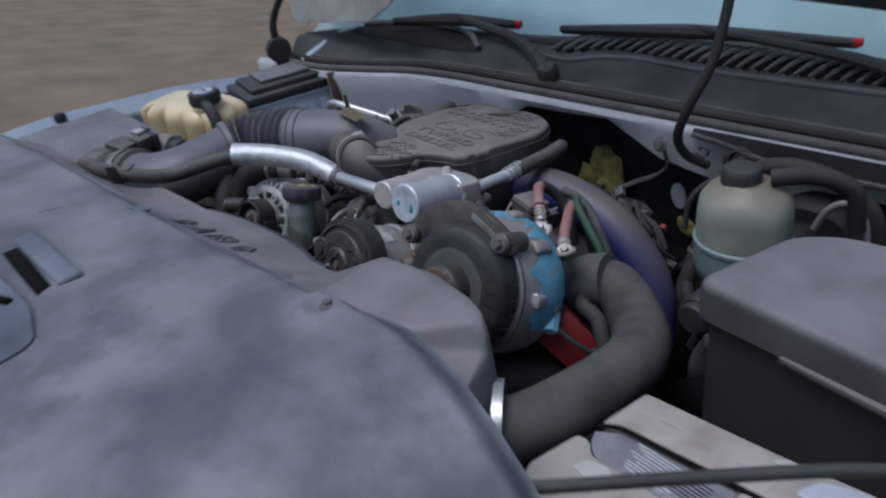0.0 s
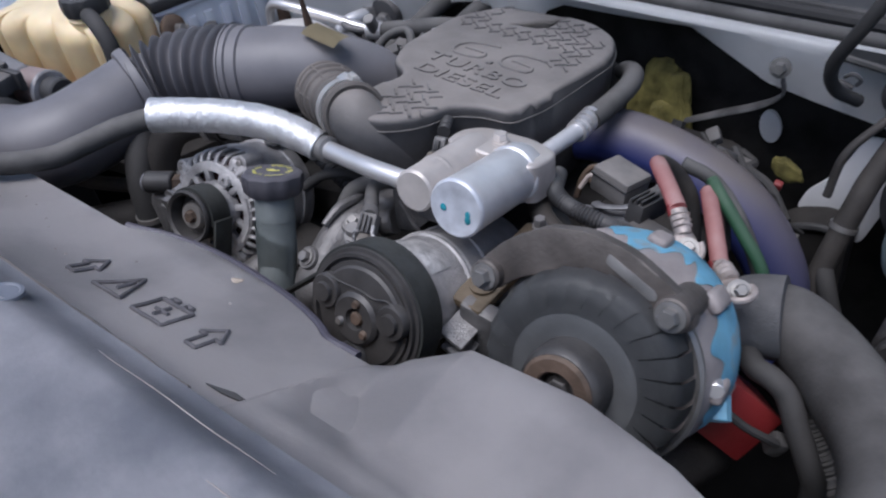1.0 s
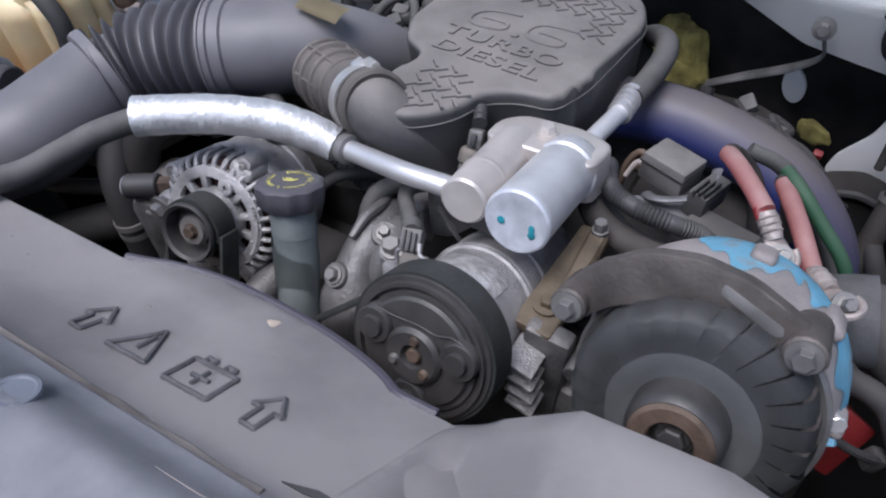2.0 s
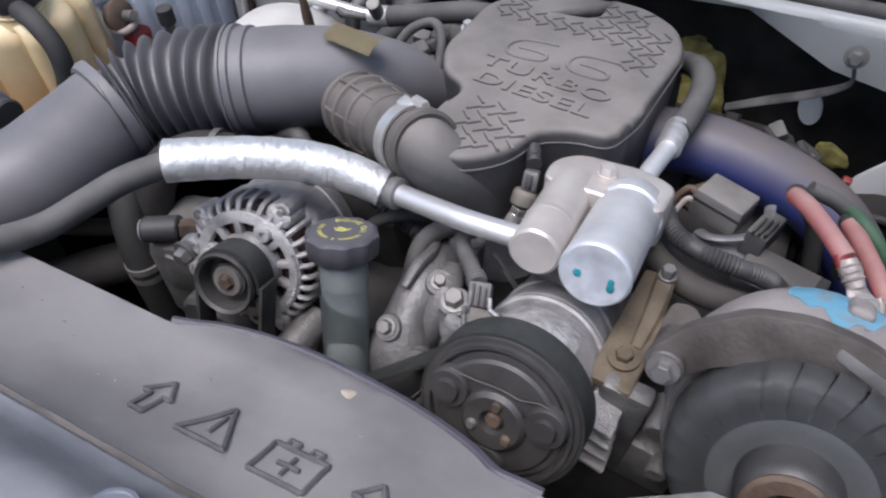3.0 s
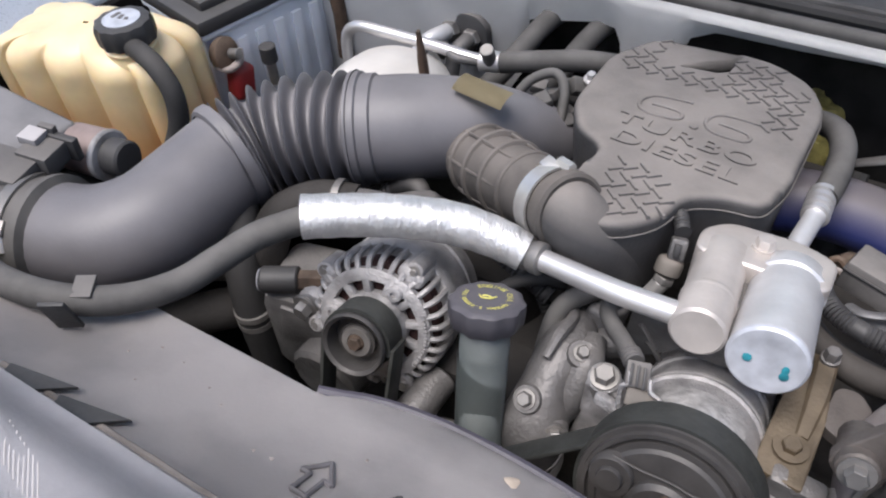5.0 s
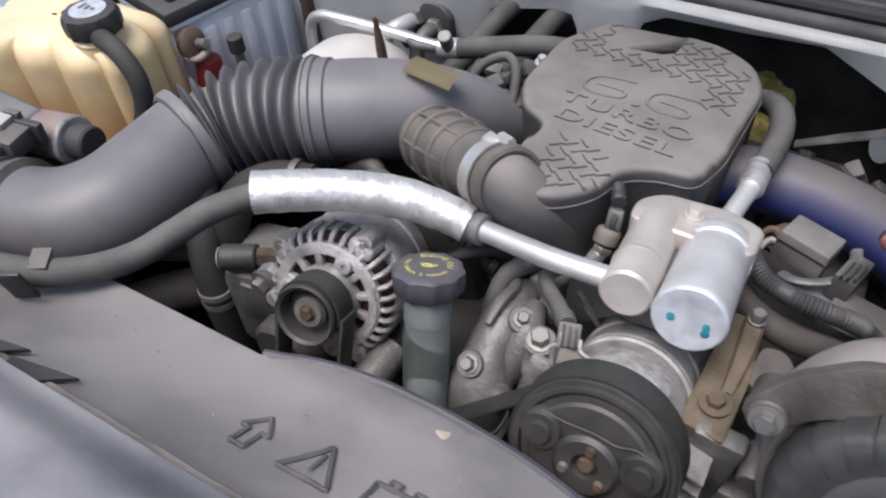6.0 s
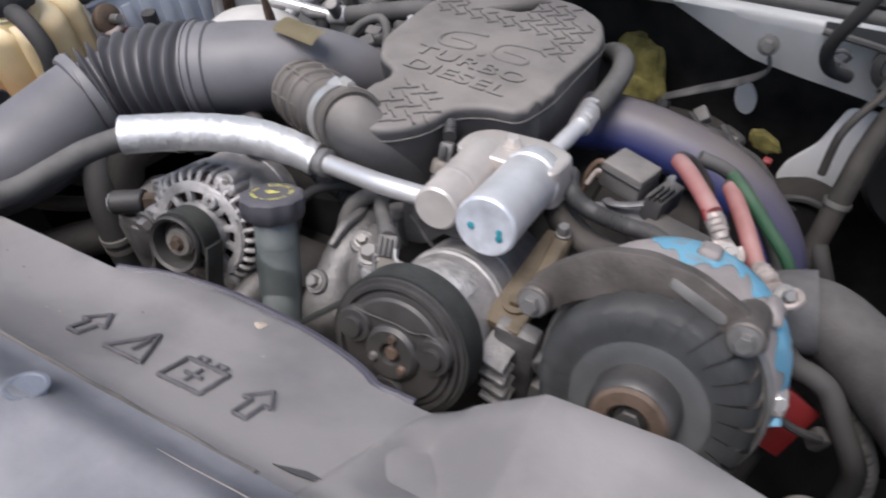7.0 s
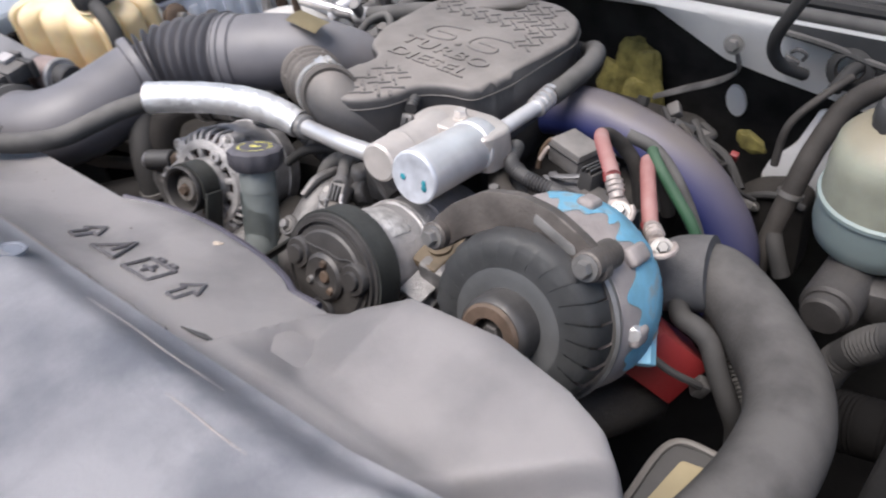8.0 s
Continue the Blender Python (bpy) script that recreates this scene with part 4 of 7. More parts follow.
for k in range(32):
    a = 2 * math.pi * k / 32
    u = Vector((math.cos(a), 0, math.sin(a)))
    part("fin", tube([u * 0.0575 + Vector((0, 0.0430, 0)), u * 0.0660 + Vector((0, 0.0455, 0)), u * 0.0712 + Vector((0, 0.054, 0)), u * 0.0722 + Vector((0, 0.078, 0))], 0.0031, 6, 4), CAST, alt)
for a, wide in ((62, 0.030), (147, 0.020), (-160, 0.020), (-62, 0.024)):
    turn = Matrix.Rotation(radians(-a), 3, "Y")
    pad = block((0.0675, 0.062, 0), (0.017, 0.036, wide), bevel=0.006, seg=3)
    join(pad, rod((0.0740, 0.047, 0), (0.0740, 0.082, 0), 0.0095, 18))
    bmesh.ops.rotate(pad, cent=(0, 0, 0), matrix=turn, verts=pad.verts)
    part("mount_ear", pad, CAST, alt)
    part("through_bolt", bolt(turn @ Vector((0.0740, 0.0475, 0)), (0, -1, 0), 0.0042, 0.003), STEEL, alt)
for a in (64, 178, -58):
    at = Vector((0.0465 * math.cos(radians(a)), 0.034, 0.0465 * math.sin(radians(a))))
    part("face_boss", lathe([(0.0035, 0.004), (0.0035, 0.0), (0.0075, 0.0), (0.0085, 0.002), (0.0085, 0.012)], at, (0, 1, 0), 18), CAST, alt)
for k in range(16):
    a = radians(-34 + 4.0 * k)
    part("tooth", block((0.0575 * math.cos(a), 0.0378, 0.0575 * math.sin(a)), (0.0035, 0.002, 0.0022), (0, -math.degrees(a), 0), 0.0006), CAST, alt)
pul = part("pulley", lathe([(0.0, 0.004), (0.0185, 0.004), (0.0190, 0.012), (0.0270, 0.012), (0.0282, -0.006), (0.0318, -0.0085), (0.0335, -0.006), (0.0335, -0.003), (0.0322, -0.001), (0.0322, 0.030), (0.028, 0.034), (0, 0.034)], (0, 0, 0), n=44), PULLEY, alt)
part("hub_face", lathe([(0.0085, 0.0045), (0.0090, 0.0), (0.0150, 0.0), (0.0165, 0.003), (0.0165, 0.006)], (0, 0, 0), n=32), STEEL, pul)
part("nut", bolt((0, 0.002, 0), (0, -1, 0), 0.0072, 0.007, 1.15), RUST, pul, "rusty pulley nut")
FRAME[0] = Matrix.Identity(4)
part("bracket", upright(round_outline([(-1.285, 1.045), (-1.262, 1.062), (-1.235, 1.05), (-1.195, 1.005), (-1.19, 0.94), (-1.23, 0.94), (-1.245, 1.0)], 0.008), 0.612, 0.012), CAST, alt)
part("bracket_bolt", bolt((-1.266, 0.608, 1.043), (0, -1, 0), 0.010, 0.012), STEEL, alt)

# serpentine belt: hoops round both pulleys and the runs between
belt = thing("drive_belt", "black ribbed rubber drive belt round the pulleys", "belt", (-1.0, 0.59, 0.9))
FRAME[0] = SHAFT
part("loop", lathe([(0.0324, 0.000), (0.0362, 0.000), (0.0362, 0.029), (0.0324, 0.029)], (0, 0, 0), n=40, start=radians(-10), turn=radians(200)), BELT, belt)
part("run", block((0.0345, 0.0145, -0.103), (0.004, 0.029, 0.21), (0, 2, 0), 0.001), BELT, belt)
part("run", block((-0.0345, 0.0145, -0.103), (0.004, 0.029, 0.21), (0, -1, 0), 0.001), BELT, belt)
incline((-0.866, 0.5475, 1.1115))
part("loop", lathe([(0.0690, 0.561), (0.0725, 0.561), (0.0725, 0.592), (0.0690, 0.592)], (-0.865, 0, 1.0995), n=60), BELT, belt)
part("run", block((-0.970, 0.577, 1.085), (0.14, 0.031, 0.004), (0, -42, 0), 0.001), BELT, belt)
incline()
part("idler", rod((-1.085, 0.56, 0.92), (-1.085, 0.61, 0.92), 0.036), STEEL, belt)

# ---- oil filler ----
top, foot = Vector((-1.060, 0.632, 1.150)), Vector((-1.036, 0.572, 1.000))
axis = (Vector((-1.060, 0.632, 1.150)) - Vector((-1.050, 0.604, 1.075))).normalized()
fill = thing("oil_filler", "green-grey oil filler tube with a black lobed cap and yellow print", "oil filler", foot)
cap = part("cap", lathe([(0.0, -0.026), (0.029, -0.026), (0.0325, -0.022), (0.034, -0.010), (0.0335, -0.003), (0.030, 0.0), (0.027, 0.0005), (0, 0.0005)], top, axis, 60, lobe=0.035, lobes=10), CAPGREY, fill, "black cap with yellow print")
part("neck", lathe([(0.021, -0.058), (0.023, -0.056), (0.0225, -0.026), (0.021, -0.024)], top, axis, 26), FILLER, fill)
part("tube", tube([top - axis * 0.05, top - axis * 0.09, foot, foot + Vector((0.02, -0.005, -0.12))], [0.0225, 0.0225, 0.021, 0.021], 22), FILLER, fill)
wrap = sheet(lambda a, b: top - axis * (0.060 + 0.085 * b + 0.02 * a * (1 - b)) + 0.0245 * (math.cos(2.6 * a + 3.4) * Vector((1, 0, 0)) + math.sin(2.6 * a + 3.4) * axis.cross(Vector((1, 0, 0))).normalized()), 14, 6, 0.002)
part("bracket", wrap, FILLER, fill)
capm = Matrix.Translation(top + axis * 0.001) @ axis.to_track_quat("Z", "Y").to_matrix().to_4x4()
yaw0 = capm.to_3x3() @ Vector((1, 0, 0))


def ring_words(text, r, a0, step_a, size, inward):
    for k, ch in enumerate(text):
        if ch == " ":
            continue
        a = a0 - step_a * k if not inward else a0 + step_a * k
        turn = a - 90 if not inward else a + 90
        m = Matrix.Rotation(radians(CAPTURN), 4, "Z") @ Matrix.Translation((r * math.cos(radians(a)), r * math.sin(radians(a)), 0)) @ Matrix.Rotation(radians(turn), 4, "Z")
        part("print", words(ch, (0, 0, 0), size, capm @ m, 0.0002), YELLOW, cap)


CAPTURN = 180 if yaw0.x < 0 else 0
CAPTURN -= 6
ring_words("ENGINE OIL", 0.0200, 124, 13.8, 0.0078, False)
ring_words("SEE OWNER'S MANUAL", 0.0205, 166, 10.2, 0.0056, True)
can_m = capm @ Matrix.Rotation(radians(CAPTURN), 4, "Z")
part("print", tube([can_m @ Vector(p) for p in ((-0.007, 0.001, 0.0004), (-0.0045, -0.0025, 0.0004), (0.003, -0.0025, 0.0004), (0.008, 0.0025, 0.0004))], 0.0007, 6), YELLOW, cap)
part("print", tube([can_m @ Vector(p) for p in ((-0.0045, 0.0012, 0.0004), (0.0, 0.0018, 0.0004), (0.004, 0.0002, 0.0004))], 0.0007, 6), YELLOW, cap)

# ---- thermostat housing ----
def roughen(bm, amount=0.0012, size=45.0):
    """Uneven cast skin."""
    bm.normal_update()
    for v in bm.verts:
        v.co += v.normal * amount * noise.noise(v.co * size)
    return bm


th = thing("thermostat_housing", "dusty cast aluminium coolant outlet housing with bolts", "housing", (-0.99, 0.66, 0.95))
part("body", roughen(tube([(-1.000, 0.596, 0.958), (-0.999, 0.602, 0.995), (-0.998, 0.614, 1.025), (-0.999, 0.640, 1.054), (-0.997, 0.668, 1.066), (-0.998, 0.695, 1.066), (-1.008, 0.722, 1.060)], [0.030, 0.0325, 0.0325, 0.0240, 0.0255, 0.022, 0.015], 26, 8), 0.002), DULL, th)
part("base_flange", lathe([(0.0315, -0.006), (0.0365, -0.005), (0.0370, 0.001), (0.0340, 0.004), (0.0315, 0.005)], (-1.000, 0.599, 0.982), (0.0, -0.25, 1), 30), DULL, th)
part("gasket_line", lathe([(0.0318, -0.002), (0.0338, -0.001), (0.0338, 0.001), (0.0318, 0.002)], (-0.999, 0.603, 1.000), (0.0, -0.35, 1), 30), CAST, th)
for at, axis_b, r in (((-1.006, 0.606, 1.064), (-0.1, -0.62, 0.78), 0.0072), ((-0.974, 0.600, 1.038), (0.45, -0.75, 0.40), 0.0078), ((-0.977, 0.660, 1.088), (0.25, -0.25, 0.93), 0.0062)):
    d = Vector(axis_b).normalized()
    part("boss", lathe([(0.0150, -0.022), (0.0142, -0.004), (0.0128, 0.0), (0, 0.0)], at, d, 22), DULL, th)
    part("bolt", bolt(Vector(at), d, r, 0.008, 1.35), STEEL, th)
part("shoulder", roughen(tube([(-0.985, 0.625, 1.020), (-0.974, 0.640, 1.052), (-0.972, 0.662, 1.072), (-0.976, 0.690, 1.076)], [0.014, 0.017, 0.017, 0.012], 16, 6), 0.0015), DULL, th)
part("ridge", tube([(-1.004, 0.640, 1.088), (-1.002, 0.665, 1.096), (-1.000, 0.690, 1.092), (-1.008, 0.715, 1.080)], [0.004, 0.006, 0.006, 0.004], 8, 5), DULL, th)
part("spigot", rod((-0.972, 0.698, 1.060), (-0.955, 0.706, 1.066), 0.016, 18), DULL, th)
part("side_block", block((-0.980, 0.725, 1.062), (0.034, 0.040, 0.050), (-8, 10, -8), 0.006, seg=3), DULL, th)
part("paint_mark", tube([(-1.000, 0.622, 1.0700), (-0.996, 0.621, 1.0690), (-0.992, 0.620, 1.0680)], 0.0011, 6, 2), YELLOW, th)
part("paint_mark", tube([(-0.986, 0.646, 1.074), (-0.983, 0.644, 1.069), (-0.981, 0.642, 1.063)], 0.0011, 6, 2), YELLOW, th)
part("hanger", upright(round_outline([(-1.045, 1.030), (-1.045, 1.072), (-0.982, 1.100), (-0.968, 1.040), (-1.000, 1.030)], 0.005), 0.742, 0.005), DULL, th)
for x, z in ((-1.026, 1.058), (-1.002, 1.062)):
    part("hole", lathe([(0.0055, -0.0015), (0.0055, 0.001), (0, 0.001)], (x, 0.741, z), (0, 1, 0), 14), DARK, th, "dark bolt hole")

# ---- air conditioning compressor ----
CX, CZ = -0.865, 1.0995
ac = thing("ac_compressor", "dusty air conditioning compressor with a dark clutch pulley", "compressor", (CX, 0.68, 1.0))
incline((-0.866, 0.5475, 1.1115))
pulley = part("pulley", lathe([(0.030, 0.556), (0.057, 0.556), (0.0575, 0.560), (0.0605, 0.560), (0.061, 0.5545), (0.0645, 0.5545), (0.065, 0.559), (0.0690, 0.559), (0.0700, 0.562), (0.0693, 0.594), (0.064, 0.598), (0.03, 0.598)], (CX, 0, CZ), n=64), PULLEY, ac)
part("clutch_plate", lathe([(0.0, 0.551), (0.030, 0.551), (0.050, 0.552), (0.0525, 0.555), (0, 0.558)], (CX, 0, CZ), n=44), PULLEY, pulley)
part("hub", lathe([(0.0, 0.551), (0.010, 0.551), (0.0115, 0.545), (0.024, 0.5435), (0.028, 0.547), (0.028, 0.553)], (CX, 0, CZ), n=26), PULLEY, pulley)
part("hub_nut", lathe([(0, 0.546), (0.006, 0.546), (0.0075, 0.548), (0.0075, 0.553)], (CX, 0, CZ), n=8), RUST, pulley, "rusty shaft end")
for a in (18, 162, 270):
    c = (CX + 0.0445 * math.cos(radians(a)), 0.0, CZ + 0.0445 * math.sin(radians(a)))
    part("damper", lathe([(0, 0.541), (0.0095, 0.541), (0.0105, 0.5435), (0.0105, 0.5455), (0.0165, 0.5455), (0.018, 0.548), (0.018, 0.557)], c, n=22), PULLEY, pulley)
for a in (85, 205, 325):
    part("rivet", lathe([(0, 0.5405), (0.0035, 0.5405), (0.005, 0.5445)], (CX + 0.018 * math.cos(radians(a)), 0, CZ + 0.018 * math.sin(radians(a))), n=12), RUST if a != 205 else STEEL, pulley)
part("spring_wire", tube([(CX - 0.045, 0.549, CZ + 0.032), (CX - 0.025, 0.549, CZ + 0.030), (CX, 0.549, CZ + 0.031), (CX + 0.018, 0.549, CZ + 0.029), (CX + 0.033, 0.549, CZ + 0.033), (CX + 0.048, 0.549, CZ + 0.030)], 0.0010, 6), PULLEY, pulley)
part("body_front", lathe([(0.040, 0.596), (0.0555, 0.603), (0.0575, 0.612), (0.0575, 0.662), (0.060, 0.664), (0.060, 0.676), (0.0575, 0.678), (0.0575, 0.70), (0.0595, 0.702), (0.0595, 0.712), (0.057, 0.714), (0.057, 0.79), (0.048, 0.80), (0, 0.80)], (CX, 0, CZ), n=44), CAST, ac)
part("rough_band", lathe([(0.0580, 0.612), (0.0588, 0.616), (0.0588, 0.640), (0.0580, 0.646)], (CX, 0, CZ), n=30, start=radians(20), turn=radians(110)), ROUGHAL, ac)
part("ring", lathe([(0.0602, 0.668), (0.0608, 0.670), (0.0602, 0.672)], (CX, 0, CZ), n=44), BRIGHT, ac)
incline()
part("ear_web", upright(round_outline([(-0.962, 1.095), (-0.932, 1.098), (-0.925, 1.070), (-0.932, 1.040), (-0.962, 0.985), (-0.972, 0.985), (-0.962, 1.045)], 0.006), 0.628, 0.018, 0.004), CAST, ac)
part("ear_boss", rod((-0.947, 0.648, 1.050), (-0.947, 0.636, 1.104), 0.0145, 22), CAST, ac)
part("ear_bolt", bolt((-0.947, 0.6355, 1.103), (0, -0.2, 1), 0.0095, 0.011, 1.3), STEEL, ac)
part("ear_tab", block((-0.931, 0.616, 1.097), (0.034, 0.010, 0.012), (-20, -4, -14), 0.003), CAST, ac)
part("side_plate", upright(round_outline([(-0.955, 1.055), (-0.950, 1.122), (-0.905, 1.145), (-0.900, 1.09), (-0.93, 1.06)], 0.008), 0.705, 0.010, 0.003), DULL, ac, "grey cast plate behind the connector")
for x, z in ((-0.940, 1.105), (-0.930, 1.085)):
    part("plate_rib", tube([(x, 0.704, z), (x + 0.010, 0.703, z - 0.012), (x + 0.018, 0.704, z - 0.026)], 0.0028, 6), DULL, ac)
for k in range(4):
    part("rib", block((-0.792, 0.615 + 0.0, 1.062 - 0.022 * k), (0.030, 0.045, 0.006), (0, 20, 0), 0.002), CAST, ac)
plug = part("connector", block((-0.9100, 0.6215, 1.1150), (0.027, 0.016, 0.022), (28, 0, 8), 0.002), CONN, ac, "beige wire connector")
part("shell", block((-0.9200, 0.6330, 1.1310), (0.020, 0.022, 0.015), (35, 0, 16), 0.002), DUSTY, plug)
for dx in (-0.0055, 0.0, 0.0055):
    part("key", block((-0.9185 + dx, 0.6270, 1.1375), (0.0024, 0.018, 0.005), (35, 0, 16), 0.0006), BLACK, plug)
for dx in (-0.0170, 0.0170):
    part("latch", tube([(-0.9090 + dx * 0.9, 0.6110, 1.1050), (-0.9090 + dx, 0.6115, 1.1130), (-0.9110 + dx, 0.6190, 1.1270), (-0.9140 + dx * 0.55, 0.6215, 1.1310), (-0.9170 + dx * 0.5, 0.6290, 1.1370)], 0.0022, 6, 3), CAST, plug, "grey wire latch")
part("wire", tube([(-0.926, 0.641, 1.1335), (-0.934, 0.651, 1.1300), (-0.945, 0.665, 1.1240), (-0.958, 0.679, 1.1190), (-0.968, 0.692, 1.1170), (-0.970, 0.703, 1.1175), (-0.962, 0.716, 1.115), (-0.948, 0.730, 1.105)], 0.0082, 12), HOSE, ac, "grey sheathed wire")
for k in range(3):
    part("boot_ring", lathe([(0.0070, -0.0012), (0.0095, 0.0), (0.0070, 0.0012)], (-0.9275 - 0.0026 * k, 0.6430 + 0.0036 * k, 1.1330 - 0.0012 * k), (-0.55, 0.76, -0.25), 14, caps=False), DUSTY, plug)

# ---- twin canister on the refrigerant line ----
can = thing("refrigerant_muffler", "twin aluminium canister with white end caps and blue paint dots", "canister", (-0.87, 0.74, 1.11))
a1, b1 = Vector((-0.834, 0.676, 1.157)), Vector((-0.838, 0.806, 1.122))
d1 = (b1 - a1).normalized()
L1 = (b1 - a1).length
body = part("large_can", lathe([(0.0, 0.0), (0.0305, 0.0), (0.0318, 0.002), (0.0316, 0.006), (0.0316, L1 - 0.032), (0.0302, L1 - 0.028), (0.0318, L1 - 0.023), (0.0318, L1 - 0.006), (0.028, L1), (0, L1)], a1, d1, 40), SATIN, can)
part("end_cap", lathe([(0, -0.0014), (0.010, -0.0010), (0.0205, -0.0014), (0.0225, -0.0020), (0.0295, -0.0022), (0.0316, -0.0006), (0.0322, 0.002), (0.0316, 0.003)], a1, d1, 40), CAPAL, can, "white end cap")
cm = Matrix.Translation(a1 - d1 * 0.0024) @ (-d1).to_track_quat("Z", "Y").to_matrix().to_4x4()
for px, w, h in ((-0.0145, 0.0075, 0.008), (0.0150, 0.0060, 0.0085), (0.0155, 0.0075, 0.0085)):
    b = bmesh.new()
    bmesh.ops.create_uvsphere(b, u_segments=12, v_segments=6, radius=0.5)
    bmesh.ops.scale(b, vec=(w, h, 0.0012), verts=b.verts)
    bmesh.ops.transform(b, matrix=cm @ Matrix.Translation((px, -0.002 if px < 0.0152 else -0.008, 0)), verts=b.verts)
    part("paint_dot", b, DOT, can, "blue paint dot")
a2, b2 = Vector((-0.890, 0.678, 1.156)), Vector((-0.897, 0.795, 1.130))
d2 = (b2 - a2).normalized()
L2 = (b2 - a2).length
part("small_can", lathe([(0, 0), (0.0225, 0), (0.0235, 0.002), (0.0235, L2 - 0.025), (0.0245, L2 - 0.022), (0.0245, L2), (0, L2)], a2, d2, 32), TANAL, can)
part("end_cap", lathe([(0, -0.0015), (0.021, -0.0015), (0.0238, 0.001), (0.0232, 0.003)], a2, d2, 32), TANAL, can, "pale end cap")
part("joint", lathe([(0.0236, -0.003), (0.0246, -0.001), (0.0246, 0.001), (0.0236, 0.003)], a2 + d2 * 0.042, d2, 32), TANAL, can)
part("weld", lathe([(0.0310, -0.004), (0.0334, -0.002), (0.0334, 0.002), (0.0310, 0.004)], a1 + d1 * (L1 - 0.026), d1, 40), SATIN, can)
part("bridge", slab(round_outline([(-0.922, 0.772), (-0.805, 0.772), (-0.803, 0.825), (-0.84, 0.84), (-0.905, 0.835), (-0.925, 0.81)], 0.014), lambda x, y: 1.152 - 0.22 * (y - 0.78), 0.05, 0.006, 3), TANAL, can)
part("bolt", bolt((-0.868, 0.806, 1.147), (0, 0.1, 1), 0.0085, 0.010, 1.2), TANAL, can)
part("foot", block((-0.88, 0.74, 1.118), (0.05, 0.10, 0.04), (-10, 0, 0), 0.008), DULL, can)
out_path = [(-0.842, 0.815, 1.118), (-0.843, 0.85, 1.108), (-0.838, 0.90, 1.104), (-0.833, 0.935, 1.102)]
part("outlet_pipe", tube(out_path, 0.0105, 14), SATIN, can)
for k in range(4):
    y = 0.925 + 0.011 * k
    part("crimp", lathe([(0.011, -0.004), (0.0145, -0.003), (0.0145, 0.003), (0.011, 0.004)], (-0.835, y, 1.102), (0.05, 1, -0.05), 18), BRIGHT, can)
part("hose", tube([(-0.833, 0.955, 1.101), (-0.829, 1.0, 1.100), (-0.832, 1.06, 1.095), (-0.848, 1.105, 1.085), (-0.88, 1.14, 1.06), (-0.92, 1.16, 1.0)], 0.0145, 16), HOSE, can, "dusty rubber hose")
part("inlet_pipe", tube([(-0.902, 0.692, 1.152), (-0.93, 0.690, 1.153), (-0.965, 0.690, 1.152), (-1.01, 0.697, 1.146), (-1.045, 0.703, 1.141), (-1.066, 0.706, 1.137)], 0.0108, 16), BRIGHT, can)
part("ferrule", lathe([(0.0115, -0.014), (0.0160, -0.012), (0.0160, -0.004), (0.0138, 0.0), (0.0160, 0.004), (0.0160, 0.010), (0.0115, 0.012)], (-1.052, 0.7045, 1.1395), (-1, 0.12, -0.12), 20), STEEL, can)

foil = thing("foil_hose", "refrigerant hose wrapped in crinkled shiny aluminium foil", "hose", (-1.2, 0.62, 1.1))
part("foil_wrap", tube([(-1.060, 0.706, 1.138), (-1.09, 0.702, 1.148), (-1.13, 0.689, 1.160), (-1.175, 0.666, 1.168), (-1.212, 0.642, 1.173), (-1.248, 0.617, 1.176)], [0.0185, 0.0200, 0.0208, 0.0208, 0.0208, 0.0212], 26, 9, ripple=0.0003, waves=9), FOIL, foil, "crinkled foil wrap")
part("hose", tube([(-1.240, 0.624, 1.174), (-1.275, 0.585, 1.168), (-1.290, 0.545, 1.165), (-1.302, 0.505, 1.165), (-1.322, 0.465, 1.175), (-1.358, 0.437, 1.184), (-1.42, 0.425, 1.182), (-1.52, 0.43, 1.17), (-1.62, 0.44, 1.12)], 0.0135, 16), HOSE, foil)
part("clip", block((-1.344, 0.449, 1.195), (0.018, 0.022, 0.004), (10, 0, 30), 0.001), DUSTY, foil, "grey plastic hose clip")
part("clip", block((-1.339, 0.420, 1.192), (0.022, 0.004, 0.038), (10, 0, 30), 0.001), BLACK, foil, "black clip leg")

# corrugated loom and its branch below the intake duct
loom = thing("corrugated_loom", "black corrugated wiring loom below the intake duct", "wiring loom", (-1.2, 0.79, 1.05))
part("conduit", tube([(-1.252, 0.806, 1.052), (-1.225, 0.800, 1.058), (-1.190, 0.794, 1.058), (-1.150, 0.786, 1.056), (-1.110, 0.776, 1.052), (-1.075, 0.762, 1.040), (-1.05, 0.75, 1.01)], 0.0075, 12, 22, ripple=0.0009, waves=52), RUBBER, loom)
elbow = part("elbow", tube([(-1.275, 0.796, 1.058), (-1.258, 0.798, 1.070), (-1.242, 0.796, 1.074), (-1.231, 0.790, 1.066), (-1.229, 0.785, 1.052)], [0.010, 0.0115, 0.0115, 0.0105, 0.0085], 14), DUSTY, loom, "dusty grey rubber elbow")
part("sleeve", tube([(-1.315, 0.775, 1.045), (-1.295, 0.786, 1.050), (-1.272, 0.797, 1.059)], 0.0085, 12, 14, ripple=0.0009, waves=10), DUSTY, loom)
part("wire", tube([(-1.229, 0.785, 1.055), (-1.226, 0.780, 1.045), (-1.215, 0.775, 1.035), (-1.200, 0.772, 1.01)], 0.0035, 8), BLACK, loom)

# ---- the second, large alternator: fan, strap, brackets ----
DX, DZ = -0.648, 1.101
big = thing("large_alternator", "big externally fanned alternator with cyan paint on its cast housing", "alternator", (DX, 0.68, 1.0))
